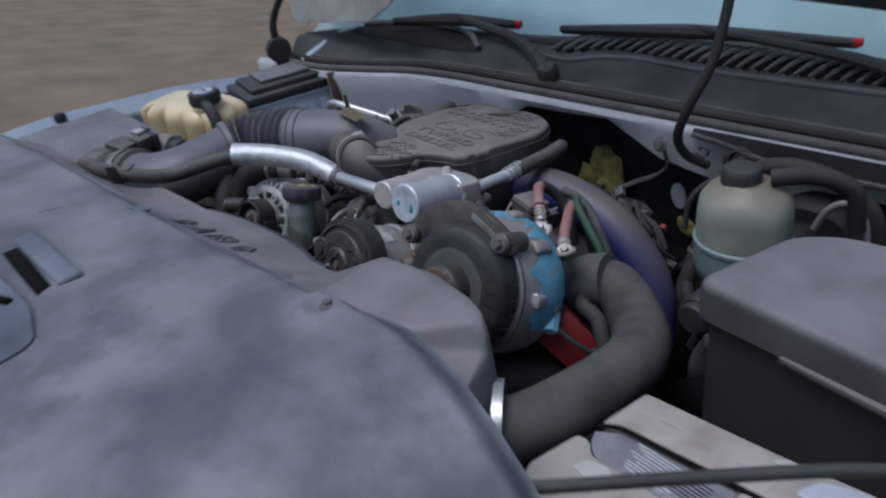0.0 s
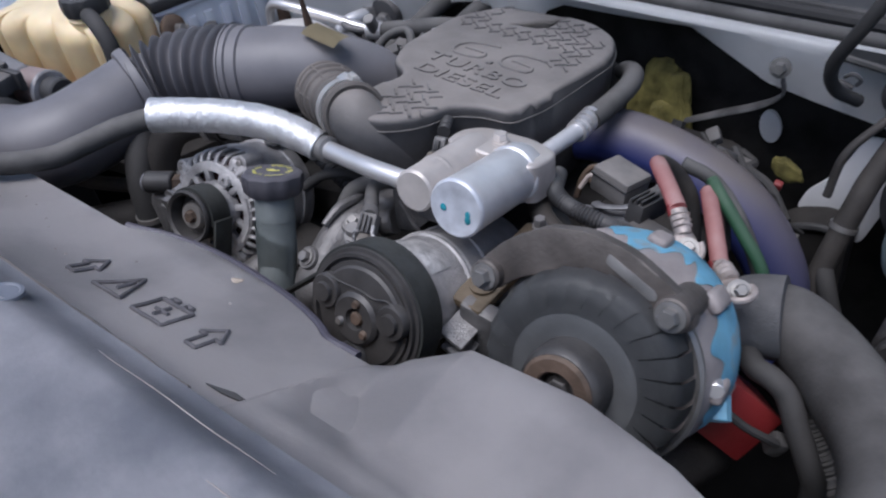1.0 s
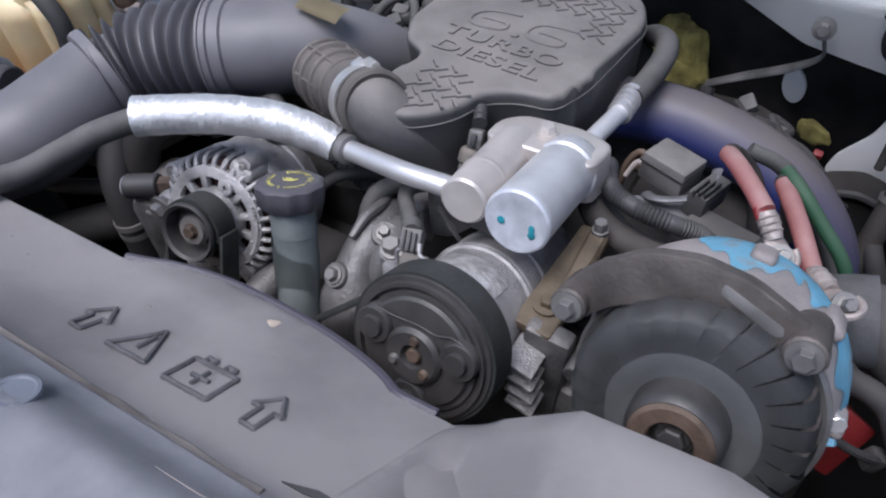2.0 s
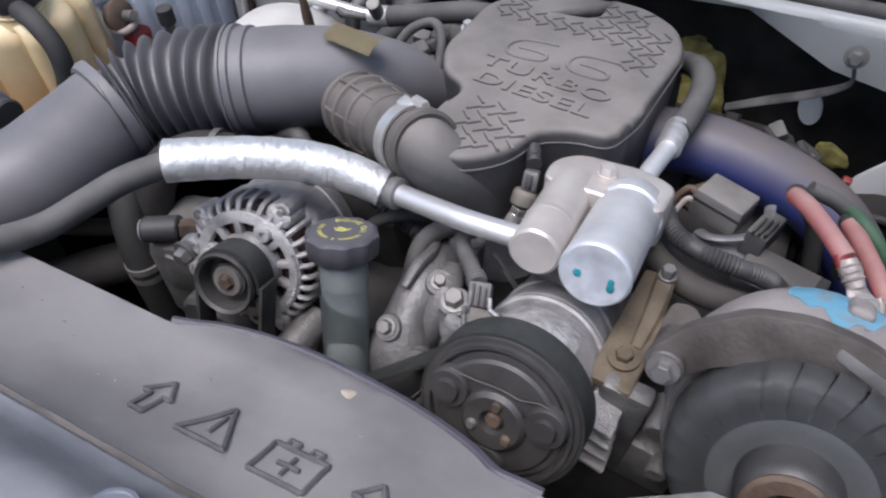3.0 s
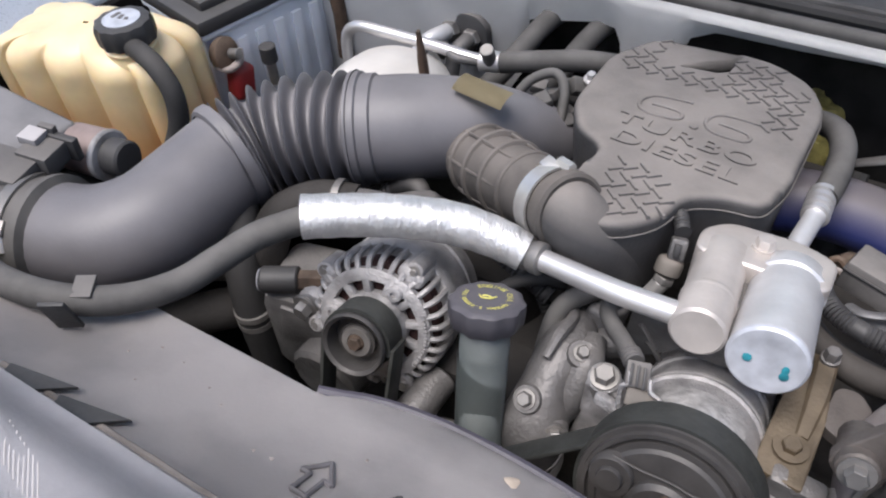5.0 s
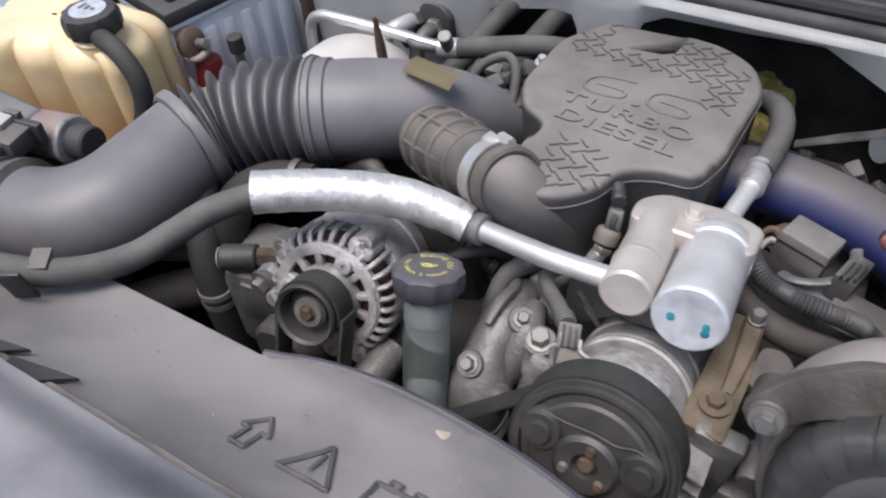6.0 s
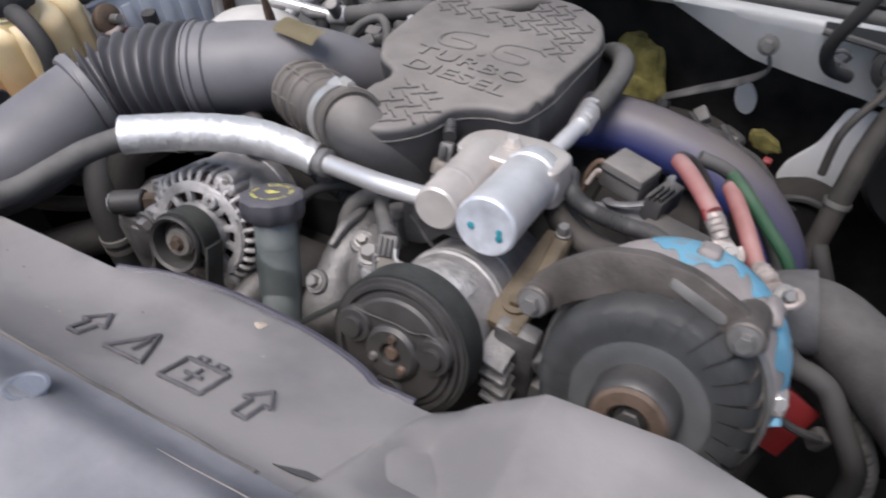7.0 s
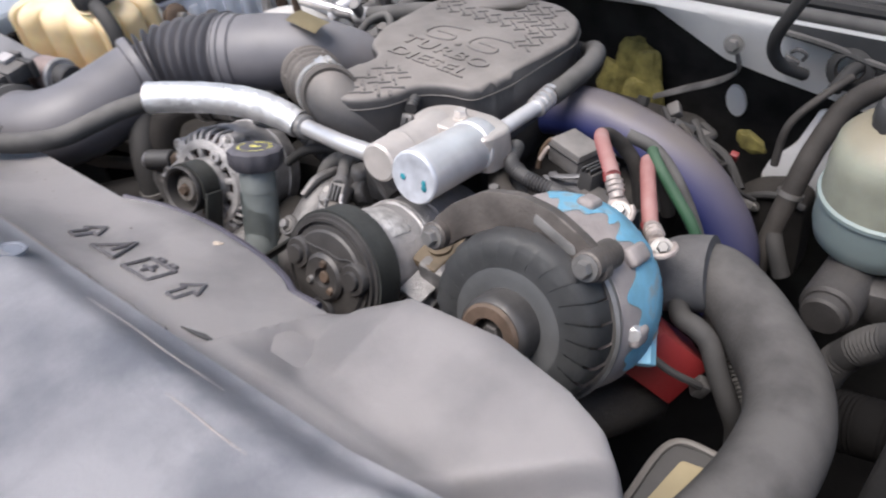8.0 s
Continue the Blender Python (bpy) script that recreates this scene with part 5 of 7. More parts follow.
HP = [(0.092, 0.640), (0.098, 0.646), (0.100, 0.664), (0.106, 0.690), (0.106, 0.712), (0.099, 0.736), (0.084, 0.752), (0.050, 0.760), (0, 0.762)]
incline((-0.756, 0.627, 1.151))
part("housing", lathe(HP, (DX, 0, DZ), n=48), HOUSING, big)


def on_housing(ang, y, out=0.0):
    r = float(np.interp(y, [p[1] for p in HP], [p[0] for p in HP])) + out
    return Vector((DX - r * math.cos(radians(ang)), y, DZ + r * math.sin(radians(ang))))


def paint_fn(a0, a1, y0, y1, seed):
    """A ragged coat over the rear shoulder of the housing, between two angles."""
    def fn(a, b):
        ang = a0 + (a1 - a0) * a
        fade = math.sin(math.pi * a) ** 0.35
        lo = y0 + 0.010 * math.sin(9 * a + seed) + 0.006 * math.sin(23 * a + seed * 2) + 0.02 * (1 - fade)
        hi = y1 + 0.004 * math.sin(13 * a + seed) - 0.02 * (1 - fade)
        return on_housing(ang, lo + (hi - lo) * b, 0.0009)
    return fn


part("paint", sheet(paint_fn(68, 114, 0.678, 0.746, 0.4), 40, 8, 0.0006), CYAN, big, "cyan paint on the housing")
part("paint", sheet(paint_fn(108, 150, 0.694, 0.750, 1.7), 40, 8, 0.0006), CYAN, big, "cyan paint on the housing")
part("paint", sheet(paint_fn(138, 202, 0.668, 0.748, 2.9), 50, 8, 0.0006), CYAN, big, "cyan paint on the housing")
for ang, y, w in ((96, 0.700, 0.026), (134, 0.690, 0.036), (176, 0.672, 0.026)):
    pad = block((0, 0, 0), (0.020, w, 0.012), bevel=0.0055, seg=3)
    bmesh.ops.transform(pad, matrix=Matrix.Translation(on_housing(ang, y, 0.001)) @ Matrix.Rotation(radians(ang - 90), 4, "Y"), verts=pad.verts)
    part("boss", pad, HOUSING, big)
# pressed fan: a flat face whose rim is cut into blades that bend back over the shoulder
fan = part("fan", lathe([(0.030, 0.5990), (0.045, 0.5975), (0.060, 0.5970), (0.064, 0.5985), (0.066, 0.602), (0.060, 0.606), (0.078, 0.618), (0.080, 0.636), (0.03, 0.640)], (DX, 0, DZ), n=56), FANST, big, "grey steel cooling fan")


def blade_fn(k):
    """One pressed blade: out along the face, round the shoulder, back along the rim, a little twisted."""
    def fn(a, b):
        r = float(np.interp(a, [0, 0.30, 0.52, 0.68, 0.80, 1.0], [0.058, 0.0745, 0.0850, 0.0895, 0.0910, 0.0915]))
        y = float(np.interp(a, [0, 0.30, 0.52, 0.68, 0.80, 1.0], [0.5965, 0.5975, 0.6015, 0.6080, 0.6165, 0.6360]))
        ang = 2 * math.pi / 26 * (k + 0.95 * b) + 0.16 * a
        lift = 0.0022 * (0.5 - b) * step(0.05, 0.5, a)
        return (DX - (r + lift) * math.cos(ang), y - lift, DZ + (r + lift) * math.sin(ang))
    return fn


for k in range(26):
    part("blade", sheet(blade_fn(k), 14, 3, 0.0012), FANST, fan)
pulley = part("pulley", lathe([(0.0, 0.580), (0.0165, 0.580), (0.0170, 0.568), (0.0240, 0.5665), (0.0255, 0.571), (0.0320, 0.5700), (0.0355, 0.573), (0.0368, 0.579), (0.0375, 0.599), (0, 0.600)], (DX, 0, DZ), n=44), PULLEY, big)
part("rust_ring", lathe([(0.0168, 0.5675), (0.0185, 0.5655), (0.0290, 0.5658), (0.0320, 0.5690), (0.0168, 0.5675)], (DX, 0, DZ), n=36, caps=False), RUST, pulley, "rust ring")
part("shaft_hole", lathe([(0, 0.5785), (0.0160, 0.5785), (0.0160, 0.581), (0, 0.581)], (DX, 0, DZ), n=24), GRIME, pulley)
part("shaft_nut", bolt((DX, 0.580, DZ), (0, -1, 0), 0.0105, 0.010, 1.2), BLACKIRON, pulley)
strap = [(-0.775, 1.144), (-0.768, 1.160), (-0.748, 1.186), (-0.712, 1.212), (-0.674, 1.221), (-0.634, 1.217), (-0.600, 1.203), (-0.574, 1.188), (-0.570, 1.174), (-0.580, 1.166), (-0.598, 1.170),
         (-0.624, 1.186), (-0.655, 1.191), (-0.682, 1.185), (-0.706, 1.170), (-0.733, 1.152), (-0.745, 1.137), (-0.765, 1.133)]
arm = part("strap", upright(round_outline(strap, 0.010), 0.621, 0.013, 0.002), ARMST, big, "brown curved steel adjuster strap")
part("slot", upright(round_outline([(-0.652, 1.210), (-0.606, 1.193), (-0.604, 1.186), (-0.610, 1.184), (-0.653, 1.201)], 0.003), 0.6198, 0.003, 0.0005), STEEL, arm)
for at in ((-0.756, 0.620, 1.150), (-0.588, 0.620, 1.183)):
    part("bolt_boss", rod((at[0], 0.610, at[2]), (at[0], 0.66, at[2]), 0.015), ARMST, arm)
    part("strap_bolt", bolt((at[0], 0.611, at[2]), (0, -1, 0), 0.0085, 0.010, 1.5), STEEL, arm)
part("fan_lip", lathe([(0.0915, 0.637), (0.0955, 0.635), (0.0985, 0.638), (0.0985, 0.643), (0.0915, 0.643)], (DX, 0, DZ), n=56, caps=False), STEEL, big)
incline()
part("ear", tube([(-0.575, 0.675, 1.11), (-0.562, 0.678, 1.085), (-0.553, 0.682, 1.060)], [0.022, 0.018, 0.014], 12), HOUSING, big)
part("ear_bolt", rod((-0.556, 0.664, 1.092), (-0.546, 0.640, 1.104), 0.0075, 8), BRIGHT, big)
part("painted_bolt", rod((-0.556, 0.690, 1.050), (-0.543, 0.664, 1.034), 0.0115, 6), CYAN, big, "cyan painted bolt head")

bracket = thing("mount_bracket", "rusty brown steel bracket bolted beside the compressor", "bracket", (-0.79, 0.7, 1.0))
part("top_plate", slab(round_outline([(-0.815, 0.628), (-0.775, 0.622), (-0.772, 0.690), (-0.776, 0.760), (-0.806, 0.762)], 0.004), lambda x, y: 1.088 - 0.10 * abs(x + 0.785) + 0.02 * (y - 0.68), 0.010, 0.002), TANST, bracket, "tan folded steel plate")
part("fold", tube([(-0.786, 0.670, 1.086), (-0.784, 0.715, 1.090), (-0.785, 0.755, 1.092)], [0.006, 0.009, 0.010], 8, flat=0.6), TANST, bracket)
part("front_web", block((-0.785, 0.632, 1.015), (0.046, 0.022, 0.14), (0, 6, 0), 0.006), DULL, bracket)
part("web_foot", block((-0.745, 0.640, 0.965), (0.06, 0.03, 0.07), (0, 10, 0), 0.008), DULL, bracket)
part("tab", slab(round_outline([(-0.776, 0.690), (-0.742, 0.680), (-0.735, 0.722), (-0.752, 0.742), (-0.772, 0.736)], 0.010), lambda x, y: 1.086 - 0.12 * (x + 0.77), 0.012, 0.003), ARMST, bracket, "brown steel ear")
part("bolt", bolt((-0.792, 0.655, 1.088), (0, 0, 1), 0.008, 0.008, 1.8), TANST, bracket)
part("bolt", bolt((-0.784, 0.752, 1.096), (0, 0, 1), 0.007, 0.012, 1.2), DULL, bracket)
part("boss", rod((-0.745, 0.612, 1.06), (-0.745, 0.65, 1.06), 0.012), DULL, bracket)
part("boss", rod((-0.735, 0.612, 0.99), (-0.735, 0.65, 0.99), 0.010), DULL, bracket)

# ---- battery cables on the large alternator ----
def cable(name, pts, lug_at, lug_axis, dark_pts, label):
    c = thing(name, label, "cable", lug_at)
    part("wire", tube(pts, 0.0088, 14), PINK, c)
    part("sheath", tube(dark_pts, 0.0092, 12), BROWNHOSE, c, "dark brown sheath")
    p, ax = Vector(lug_at), Vector(lug_axis).normalized()
    q = Vector(pts[0])
    back = p - q
    side = back.cross(ax).normalized()
    part("frayed_end", tube([q - back * 0.10 + side * 0.003, q + back * 0.12 + side * 0.004, q + back * 0.30 + side * 0.002], [0.0070, 0.0060, 0.0040], 10, flat=0.7), RED, c, "torn red sleeve end")
    part("sleeve", tube([q + back * 0.02, q + back * 0.22, q + back * 0.42, q + back * 0.62], [0.0080, 0.0095, 0.0088, 0.0078], 12), LUG, c, "pale crimped sleeve")
    for k in range(3):
        part("crimp", lathe([(0.0080, -0.002), (0.0104, 0.0), (0.0080, 0.002)], q + back * (0.16 + 0.14 * k), back, 12, caps=False, lobe=0.06, lobes=3), LUG, c)
    part("lug", tube([q + back * 0.55, q + back * 0.80, p + back.normalized() * 0.006], [0.0078, 0.0115, 0.0125], 14, flat=0.35), LUG, c, "pale flattened lug")
    part("lug_edge", tube([p + (back.normalized() * math.cos(t) + side * math.sin(t)) * 0.0135 + ax * 0.003 for t in np.linspace(-1.9, 1.9, 9)], 0.0034, 8, 3), LUG, c, "pale curled lug rim")
    part("washer", lathe([(0.005, 0.002), (0.0115, 0.002), (0.0115, 0.005), (0.005, 0.005)], p, ax, 18), STEEL, c)
    part("stud", bolt(p + ax * 0.005, ax, 0.0060, 0.010, 1.3), STEEL, c)
    return c


LUG = material("dusty_lug", (0.38, 0.33, 0.305), 0.5, metal=0.3, vary=0.35, scale=70, dust_light=0.3, dust_light_colour=(0.42, 0.36, 0.33), bump=0.6, grain=300)
cable("battery_cable", [(-0.651, 0.790, 1.150), (-0.670, 0.812, 1.153), (-0.690, 0.838, 1.151), (-0.703, 0.860, 1.141)], (-0.627, 0.763, 1.128), (0.2, -0.5, 0.8), [(-0.702, 0.858, 1.142), (-0.701, 0.874, 1.132), (-0.690, 0.888, 1.112), (-0.672, 0.892, 1.08), (-0.66, 0.885, 1.03)], "dusty red battery cable with a crimped lug")
cable("battery_cable", [(-0.599, 0.779, 1.110), (-0.618, 0.812, 1.118), (-0.636, 0.845, 1.120), (-0.648, 0.870, 1.116)], (-0.569, 0.742, 1.120), (0.3, -0.5, 0.8), [(-0.647, 0.868, 1.117), (-0.648, 0.884, 1.106), (-0.640, 0.897, 1.08), (-0.63, 0.90, 1.02)], "dusty red battery cable with a pale crimped lug")
single("ground_wire", tube([(-0.650, 0.885, 1.120), (-0.632, 0.862, 1.122), (-0.602, 0.848, 1.098), (-0.573, 0.838, 1.068), (-0.552, 0.83, 1.02)], 0.0068, 12), GREEN, "green wire beside the battery cables", "cable")
single("sensor_wire", tube([(-0.690, 0.90, 1.12), (-0.655, 0.905, 1.105), (-0.615, 0.890, 1.075), (-0.575, 0.868, 1.02), (-0.55, 0.83, 0.97)], 0.0085, 10), HOSE, "thin dark wire over the blue pipe", "cable")

# ---- blue charge pipe and the fat grey hose ----
single("charge_pipe", tube([(-0.97, 0.985, 1.015), (-0.90, 1.010, 1.030), (-0.83, 1.020, 1.038), (-0.77, 1.022, 1.034), (-0.70, 1.020, 1.016), (-0.652, 1.018, 0.990), (-0.615, 1.016, 0.952), (-0.588, 1.014, 0.910), (-0.575, 1.010, 0.865), (-0.570, 1.0, 0.78)], 0.0385, 28), PURPLE, "blue-violet coated charge air pipe, dusty on top", "pipe")
hose = thing("intercooler_hose", "fat dusty grey rubber hose bending down to the radiator", "hose", (-0.42, 0.7, 0.95))
part("hose", tube([(-0.575, 0.800, 1.030), (-0.532, 0.808, 1.040), (-0.490, 0.785, 1.038), (-0.452, 0.748, 1.040), (-0.420, 0.706, 1.047), (-0.402, 0.660, 1.054), (-0.398, 0.610, 1.062), (-0.404, 0.550, 1.068), (-0.425, 0.472, 1.070), (-0.450, 0.440, 1.074), (-0.485, 0.420, 1.076)], [0.034, 0.037, 0.039, 0.040, 0.040, 0.040, 0.040, 0.040, 0.041, 0.042, 0.042], 26), FATHOSE, hose)
part("sleeve", tube([(-0.590, 0.780, 1.030), (-0.560, 0.795, 1.043), (-0.532, 0.801, 1.050)], [0.037, 0.0425, 0.0435], 22), CLOTH, hose, "grey cloth sleeve")
part("clamp", band((-0.446, 0.446, 1.082), (-0.80, -0.60, 0.05), 0.0500, 0.012), CLAMP, hose, "steel hose clamp")

box = thing("red_fuse_holder", "red plastic terminal block strapped below the alternator", "terminal block", (-0.53, 0.71, 0.94))
face = [Vector(p) for p in ((-0.560, 0.668, 0.998), (-0.518, 0.694, 0.938), (-0.503, 0.726, 1.000), (-0.549, 0.708, 1.043))]
ex, ez = (face[1] - face[0] + face[2] - face[3]).normalized(), (face[3] - face[0] + face[2] - face[1]).normalized()
ey = ez.cross(ex).normalized()
ez = ex.cross(ey)
seat = Matrix((ex, ey, ez)).transposed().to_4x4()
seat.translation = sum(face, Vector()) / 4 + ey * 0.028
shell = block((0, 0, 0), (0.076, 0.056, 0.062), (0, 0, 0), 0.003)
bmesh.ops.transform(shell, matrix=seat, verts=shell.verts)
part("body", shell, RED, box)
part("strap", tube([(-0.541, 0.676, 1.036), (-0.521, 0.681, 1.020), (-0.501, 0.692, 1.003), (-0.490, 0.705, 0.985)], 0.0042, 8), RUBBER, box)
part("plug", block((-0.496, 0.704, 0.985), (0.016, 0.018, 0.022), (0, 30, 30), 0.004), RUBBER, box)
fc = thing("flex_conduit", "dark cable sheath with a grey corrugated sleeve beside the red block", "conduit", (-0.46, 0.68, 0.9))
part("sheath", tube([(-0.560, 0.775, 1.030), (-0.540, 0.742, 1.035), (-0.518, 0.732, 1.038), (-0.501, 0.726, 1.030), (-0.484, 0.712, 1.010), (-0.463, 0.700, 0.980), (-0.452, 0.702, 0.945), (-0.448, 0.705, 0.88)], 0.0115, 16), RUBBER, fc)
part("corrugated_sleeve", tube([(-0.515, 0.785, 1.010), (-0.495, 0.755, 1.002), (-0.474, 0.735, 0.985), (-0.452, 0.722, 0.955), (-0.440, 0.718, 0.91), (-0.436, 0.715, 0.82)], 0.0150, 18, 24, ripple=0.0012, waves=46), HOSE, fc, "grey corrugated sleeve")
jb = thing("junction_cover", "grey plastic box with a pale tan lid under the fat hose", "box", (-0.475, 0.64, 0.9))
part("frame", slab(round_outline([(-0.516, 0.560), (-0.505, 0.660), (-0.440, 0.674), (-0.436, 0.570)], 0.012), 0.935, 0.06, 0.006), BLACK, jb)
part("rim", tube([(-0.511, 0.565, 0.936), (-0.501, 0.655, 0.936), (-0.446, 0.668, 0.936)], 0.0045, 8), DUSTY, jb)
part("lid", slab(round_outline([(-0.496, 0.570), (-0.484, 0.643), (-0.452, 0.648), (-0.446, 0.575)], 0.006), 0.938, 0.02, 0.003), LABEL, jb, "pale tan lid")
single("lower_pipe", tube([(-0.63, 0.60, 0.93), (-0.60, 0.625, 0.945), (-0.575, 0.66, 0.935), (-0.56, 0.72, 0.90)], 0.030, 18), GRIME, "dark coolant hose under the alternator", "hose")

# ---- brake fluid reservoir and master cylinder ----
BX, BY = -0.414, 0.985
br = thing("brake_reservoir", "translucent pale teal brake fluid reservoir with a stained upper half", "reservoir", (BX, BY, 0.93))
part("lower_body", lathe([(0.040, 1.000), (0.056, 1.004), (0.066, 1.016), (0.0705, 1.036), (0.0700, 1.068), (0.0700, 1.074)], (BX, BY, 0), (0, 0, 1), 36), TEALTANK, br)
part("seam", lathe([(0.0695, 1.071), (0.0730, 1.072), (0.0730, 1.077), (0.0695, 1.079)], (BX, BY, 0), (0, 0, 1), 36), TEALTANK, br)
part("upper_body", lathe([(0.0695, 1.076), (0.0690, 1.120), (0.066, 1.143), (0.055, 1.158), (0.035, 1.166), (0.030, 1.170)], (BX, BY, 0), (0, 0, 1), 36), BROWNTANK, br, "brown stained upper half")
part("cap", lathe([(0.026, 1.164), (0.029, 1.166), (0.029, 1.184), (0.025, 1.190), (0, 1.191)], (BX - 0.01, BY, 0), (0, 0, 1), 30, lobe=0.03, lobes=12), BLACK, br, "black cap")
part("hose", tube([(BX + 0.03, BY + 0.01, 1.178), (BX + 0.085, BY + 0.03, 1.185), (BX + 0.13, BY + 0.05, 1.165), (BX + 0.14, BY + 0.06, 1.10)], 0.013, 12), RUBBER, br)
part("master_cylinder", rod((-0.424, 0.872, 0.985), (-0.40, 1.22, 0.965), 0.032, 24), BLACKIRON, br)
part("cylinder_nose", rod((-0.426, 0.858, 0.986), (-0.424, 0.880, 0.985), 0.025, 20), BLACKIRON, br)
part("outlet", block((-0.385, 0.93, 0.975), (0.07, 0.05, 0.05), (0, 0, 8), 0.012), BLACKIRON, br)

for at in ((-0.436, 0.91, 0.925), (-0.41, 1.02, 0.93)):
    part("outlet_nut", rod(at, (at[0] - 0.01, at[1] - 0.006, at[2] - 0.03), 0.009, 6), BLACKIRON, br)
single("ribbed_hose", tube([(-0.300, 0.84, 1.03), (-0.335, 0.845, 1.02), (-0.370, 0.850, 0.985), (-0.398, 0.852, 0.925), (-0.405, 0.85, 0.84)], 0.019, 16, 22, ripple=0.0014, waves=42), RUBBER, "dusty ribbed conduit below the brake cylinder", "conduit")
single("ribbed_hose", tube([(-0.300, 0.80, 0.92), (-0.345, 0.805, 0.905), (-0.39, 0.81, 0.880), (-0.43, 0.82, 0.83)], 0.034, 18, 18, ripple=0.0012, waves=26), DARK, "black ribbed hose beside the fuse box", "hose")
# ---- fuse box and core support by the fender ----
fuse = thing("fuse_box", "large dusty black plastic box with a stepped lid", "box", (-0.13, 0.76, 0.75))
lid_plan = [(-0.342, 0.690), (-0.288, 0.836), (-0.240, 0.866), (0.05, 0.885), (0.05, 0.632)]
part("body", slab(round_outline([(x + 0.010, y + (0.010 if y < 0.7 else -0.008)) for x, y in lid_plan], 0.02), 1.15, 0.42, 0.004), BLACK, fuse)
part("lid", slab(round_outline(lid_plan, 0.022), lambda x, y: 1.193 - 0.012 * step(0.75, 0.65, y), 0.050, 0.014, 4), LIDP, fuse, "dusty dark lid")
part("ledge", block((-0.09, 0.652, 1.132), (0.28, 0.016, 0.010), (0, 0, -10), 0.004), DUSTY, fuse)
part("latch", block((-0.334, 0.735, 1.12), (0.022, 0.05, 0.05), (0, 0, 6), 0.006), BLACK, fuse)

core = thing("core_support", "dusty tan radiator core support top with a finned vent", "core support", (-0.15, 0.5, 1.0), kind="structure")
part("rail", slab(round_outline([(-0.356, 0.518), (-0.341, 0.589), (-0.183, 0.587), (0.06, 0.600), (0.06, 0.5285), (-0.336, 0.5285)], 0.006), 1.082, 0.04, 0.003), CORE, core)
part("step", slab(round_outline([(-0.385, 0.425), (-0.368, 0.490), (-0.352, 0.490), (-0.339, 0.474), (-0.281, 0.470), (-0.20, 0.465), (-0.20, 0.35), (-0.36, 0.35)], 0.006), 1.079, 0.03, 0.003), CORE, core)
part("front_rail", slab(round_outline([(-0.196, 0.5245), (0.06, 0.5245), (0.06, 0.35), (-0.196, 0.35)], 0.006), 1.078, 0.03, 0.003), CORE, core)
part("vent_tray", slab(round_outline([(-0.360, 0.512), (-0.334, 0.5255), (-0.199, 0.5255), (-0.199, 0.468), (-0.281, 0.472), (-0.337, 0.477), (-0.354, 0.492)], 0.004), 1.072, 0.02, 0.002), COREVENT, core, "grey pressed vent tray")
part("seam", tube([(-0.358, 0.512, 1.077), (-0.337, 0.527, 1.077), (-0.270, 0.5268, 1.077), (-0.05, 0.5268, 1.077)], 0.0028, 6), DARK, core, "dark seam")
part("seam", tube([(-0.356, 0.494, 1.074), (-0.338, 0.4755, 1.074), (-0.281, 0.471, 1.074), (-0.20, 0.466, 1.074)], 0.0022, 6), DARK, core, "dark seam")
for k in range(9):
    x0 = -0.302 + 0.0035 * math.sin(2.3 * k)
    part("fin", block((x0 + 0.022, 0.481 + 0.0046 * k, 1.0735), (0.048 + 0.010 * math.sin(1.7 * k), 0.0020, 0.004), (0, 0, -7), 0.0), SATIN, core)
for k in range(7):
    part("fin", block((-0.236, 0.486 + 0.0046 * k, 1.0735), (0.036, 0.0018, 0.004), (0, 0, -7), 0.0), COREVENT, core)
part("patch", slab(round_outline([(-0.345, 0.446), (-0.338, 0.464), (-0.312, 0.468), (-0.300, 0.455), (-0.318, 0.440)], 0.006), 1.0815, 0.003, 0.001), PALE, core, "pale flaked patch")
part("patch", slab(round_outline([(-0.190, 0.574), (-0.176, 0.585), (-0.148, 0.585), (-0.160, 0.574)], 0.004), 1.0845, 0.003, 0.001), PALE, core, "pale flaked patch")
part("patch", slab(round_outline([(-0.155, 0.548), (-0.140, 0.577), (-0.100, 0.588), (-0.075, 0.585), (-0.085, 0.548)], 0.008), 1.0845, 0.003, 0.001), BATTERY, core, "pale flaked patch")
for x0, y0, w in ((-0.306, 0.558, 0.026), (-0.200, 0.556, 0.030), (-0.215, 0.551, 0.022), (-0.178, 0.562, 0.018)):
    part("scratch", tube([(x0, y0, 1.0822), (x0 + w * 0.5, y0 + 0.001, 1.0824), (x0 + w, y0 - 0.001, 1.0822)], 0.0011, 6, 2, flat=0.4), COREVENT, core)
single("prop_rod", tube([(-0.30, 0.305, 1.205), (-0.268, 0.337, 1.203), (-0.18, 0.422, 1.20), (-0.081, 0.513, 1.195), (0.04, 0.60, 1.185)], 0.0062, 12), BLACK, "black steel hood prop rod lying across the bay", "rod")

single("brake_line", tube([(-0.337, 1.06, 1.075), (-0.323, 1.06, 1.109), (-0.303, 1.06, 1.127), (-0.283, 1.06, 1.125), (-0.269, 1.06, 1.105), (-0.262, 1.06, 1.074)], 0.0055, 10), CORE, "pale bent line behind the fuse box", "pipe")

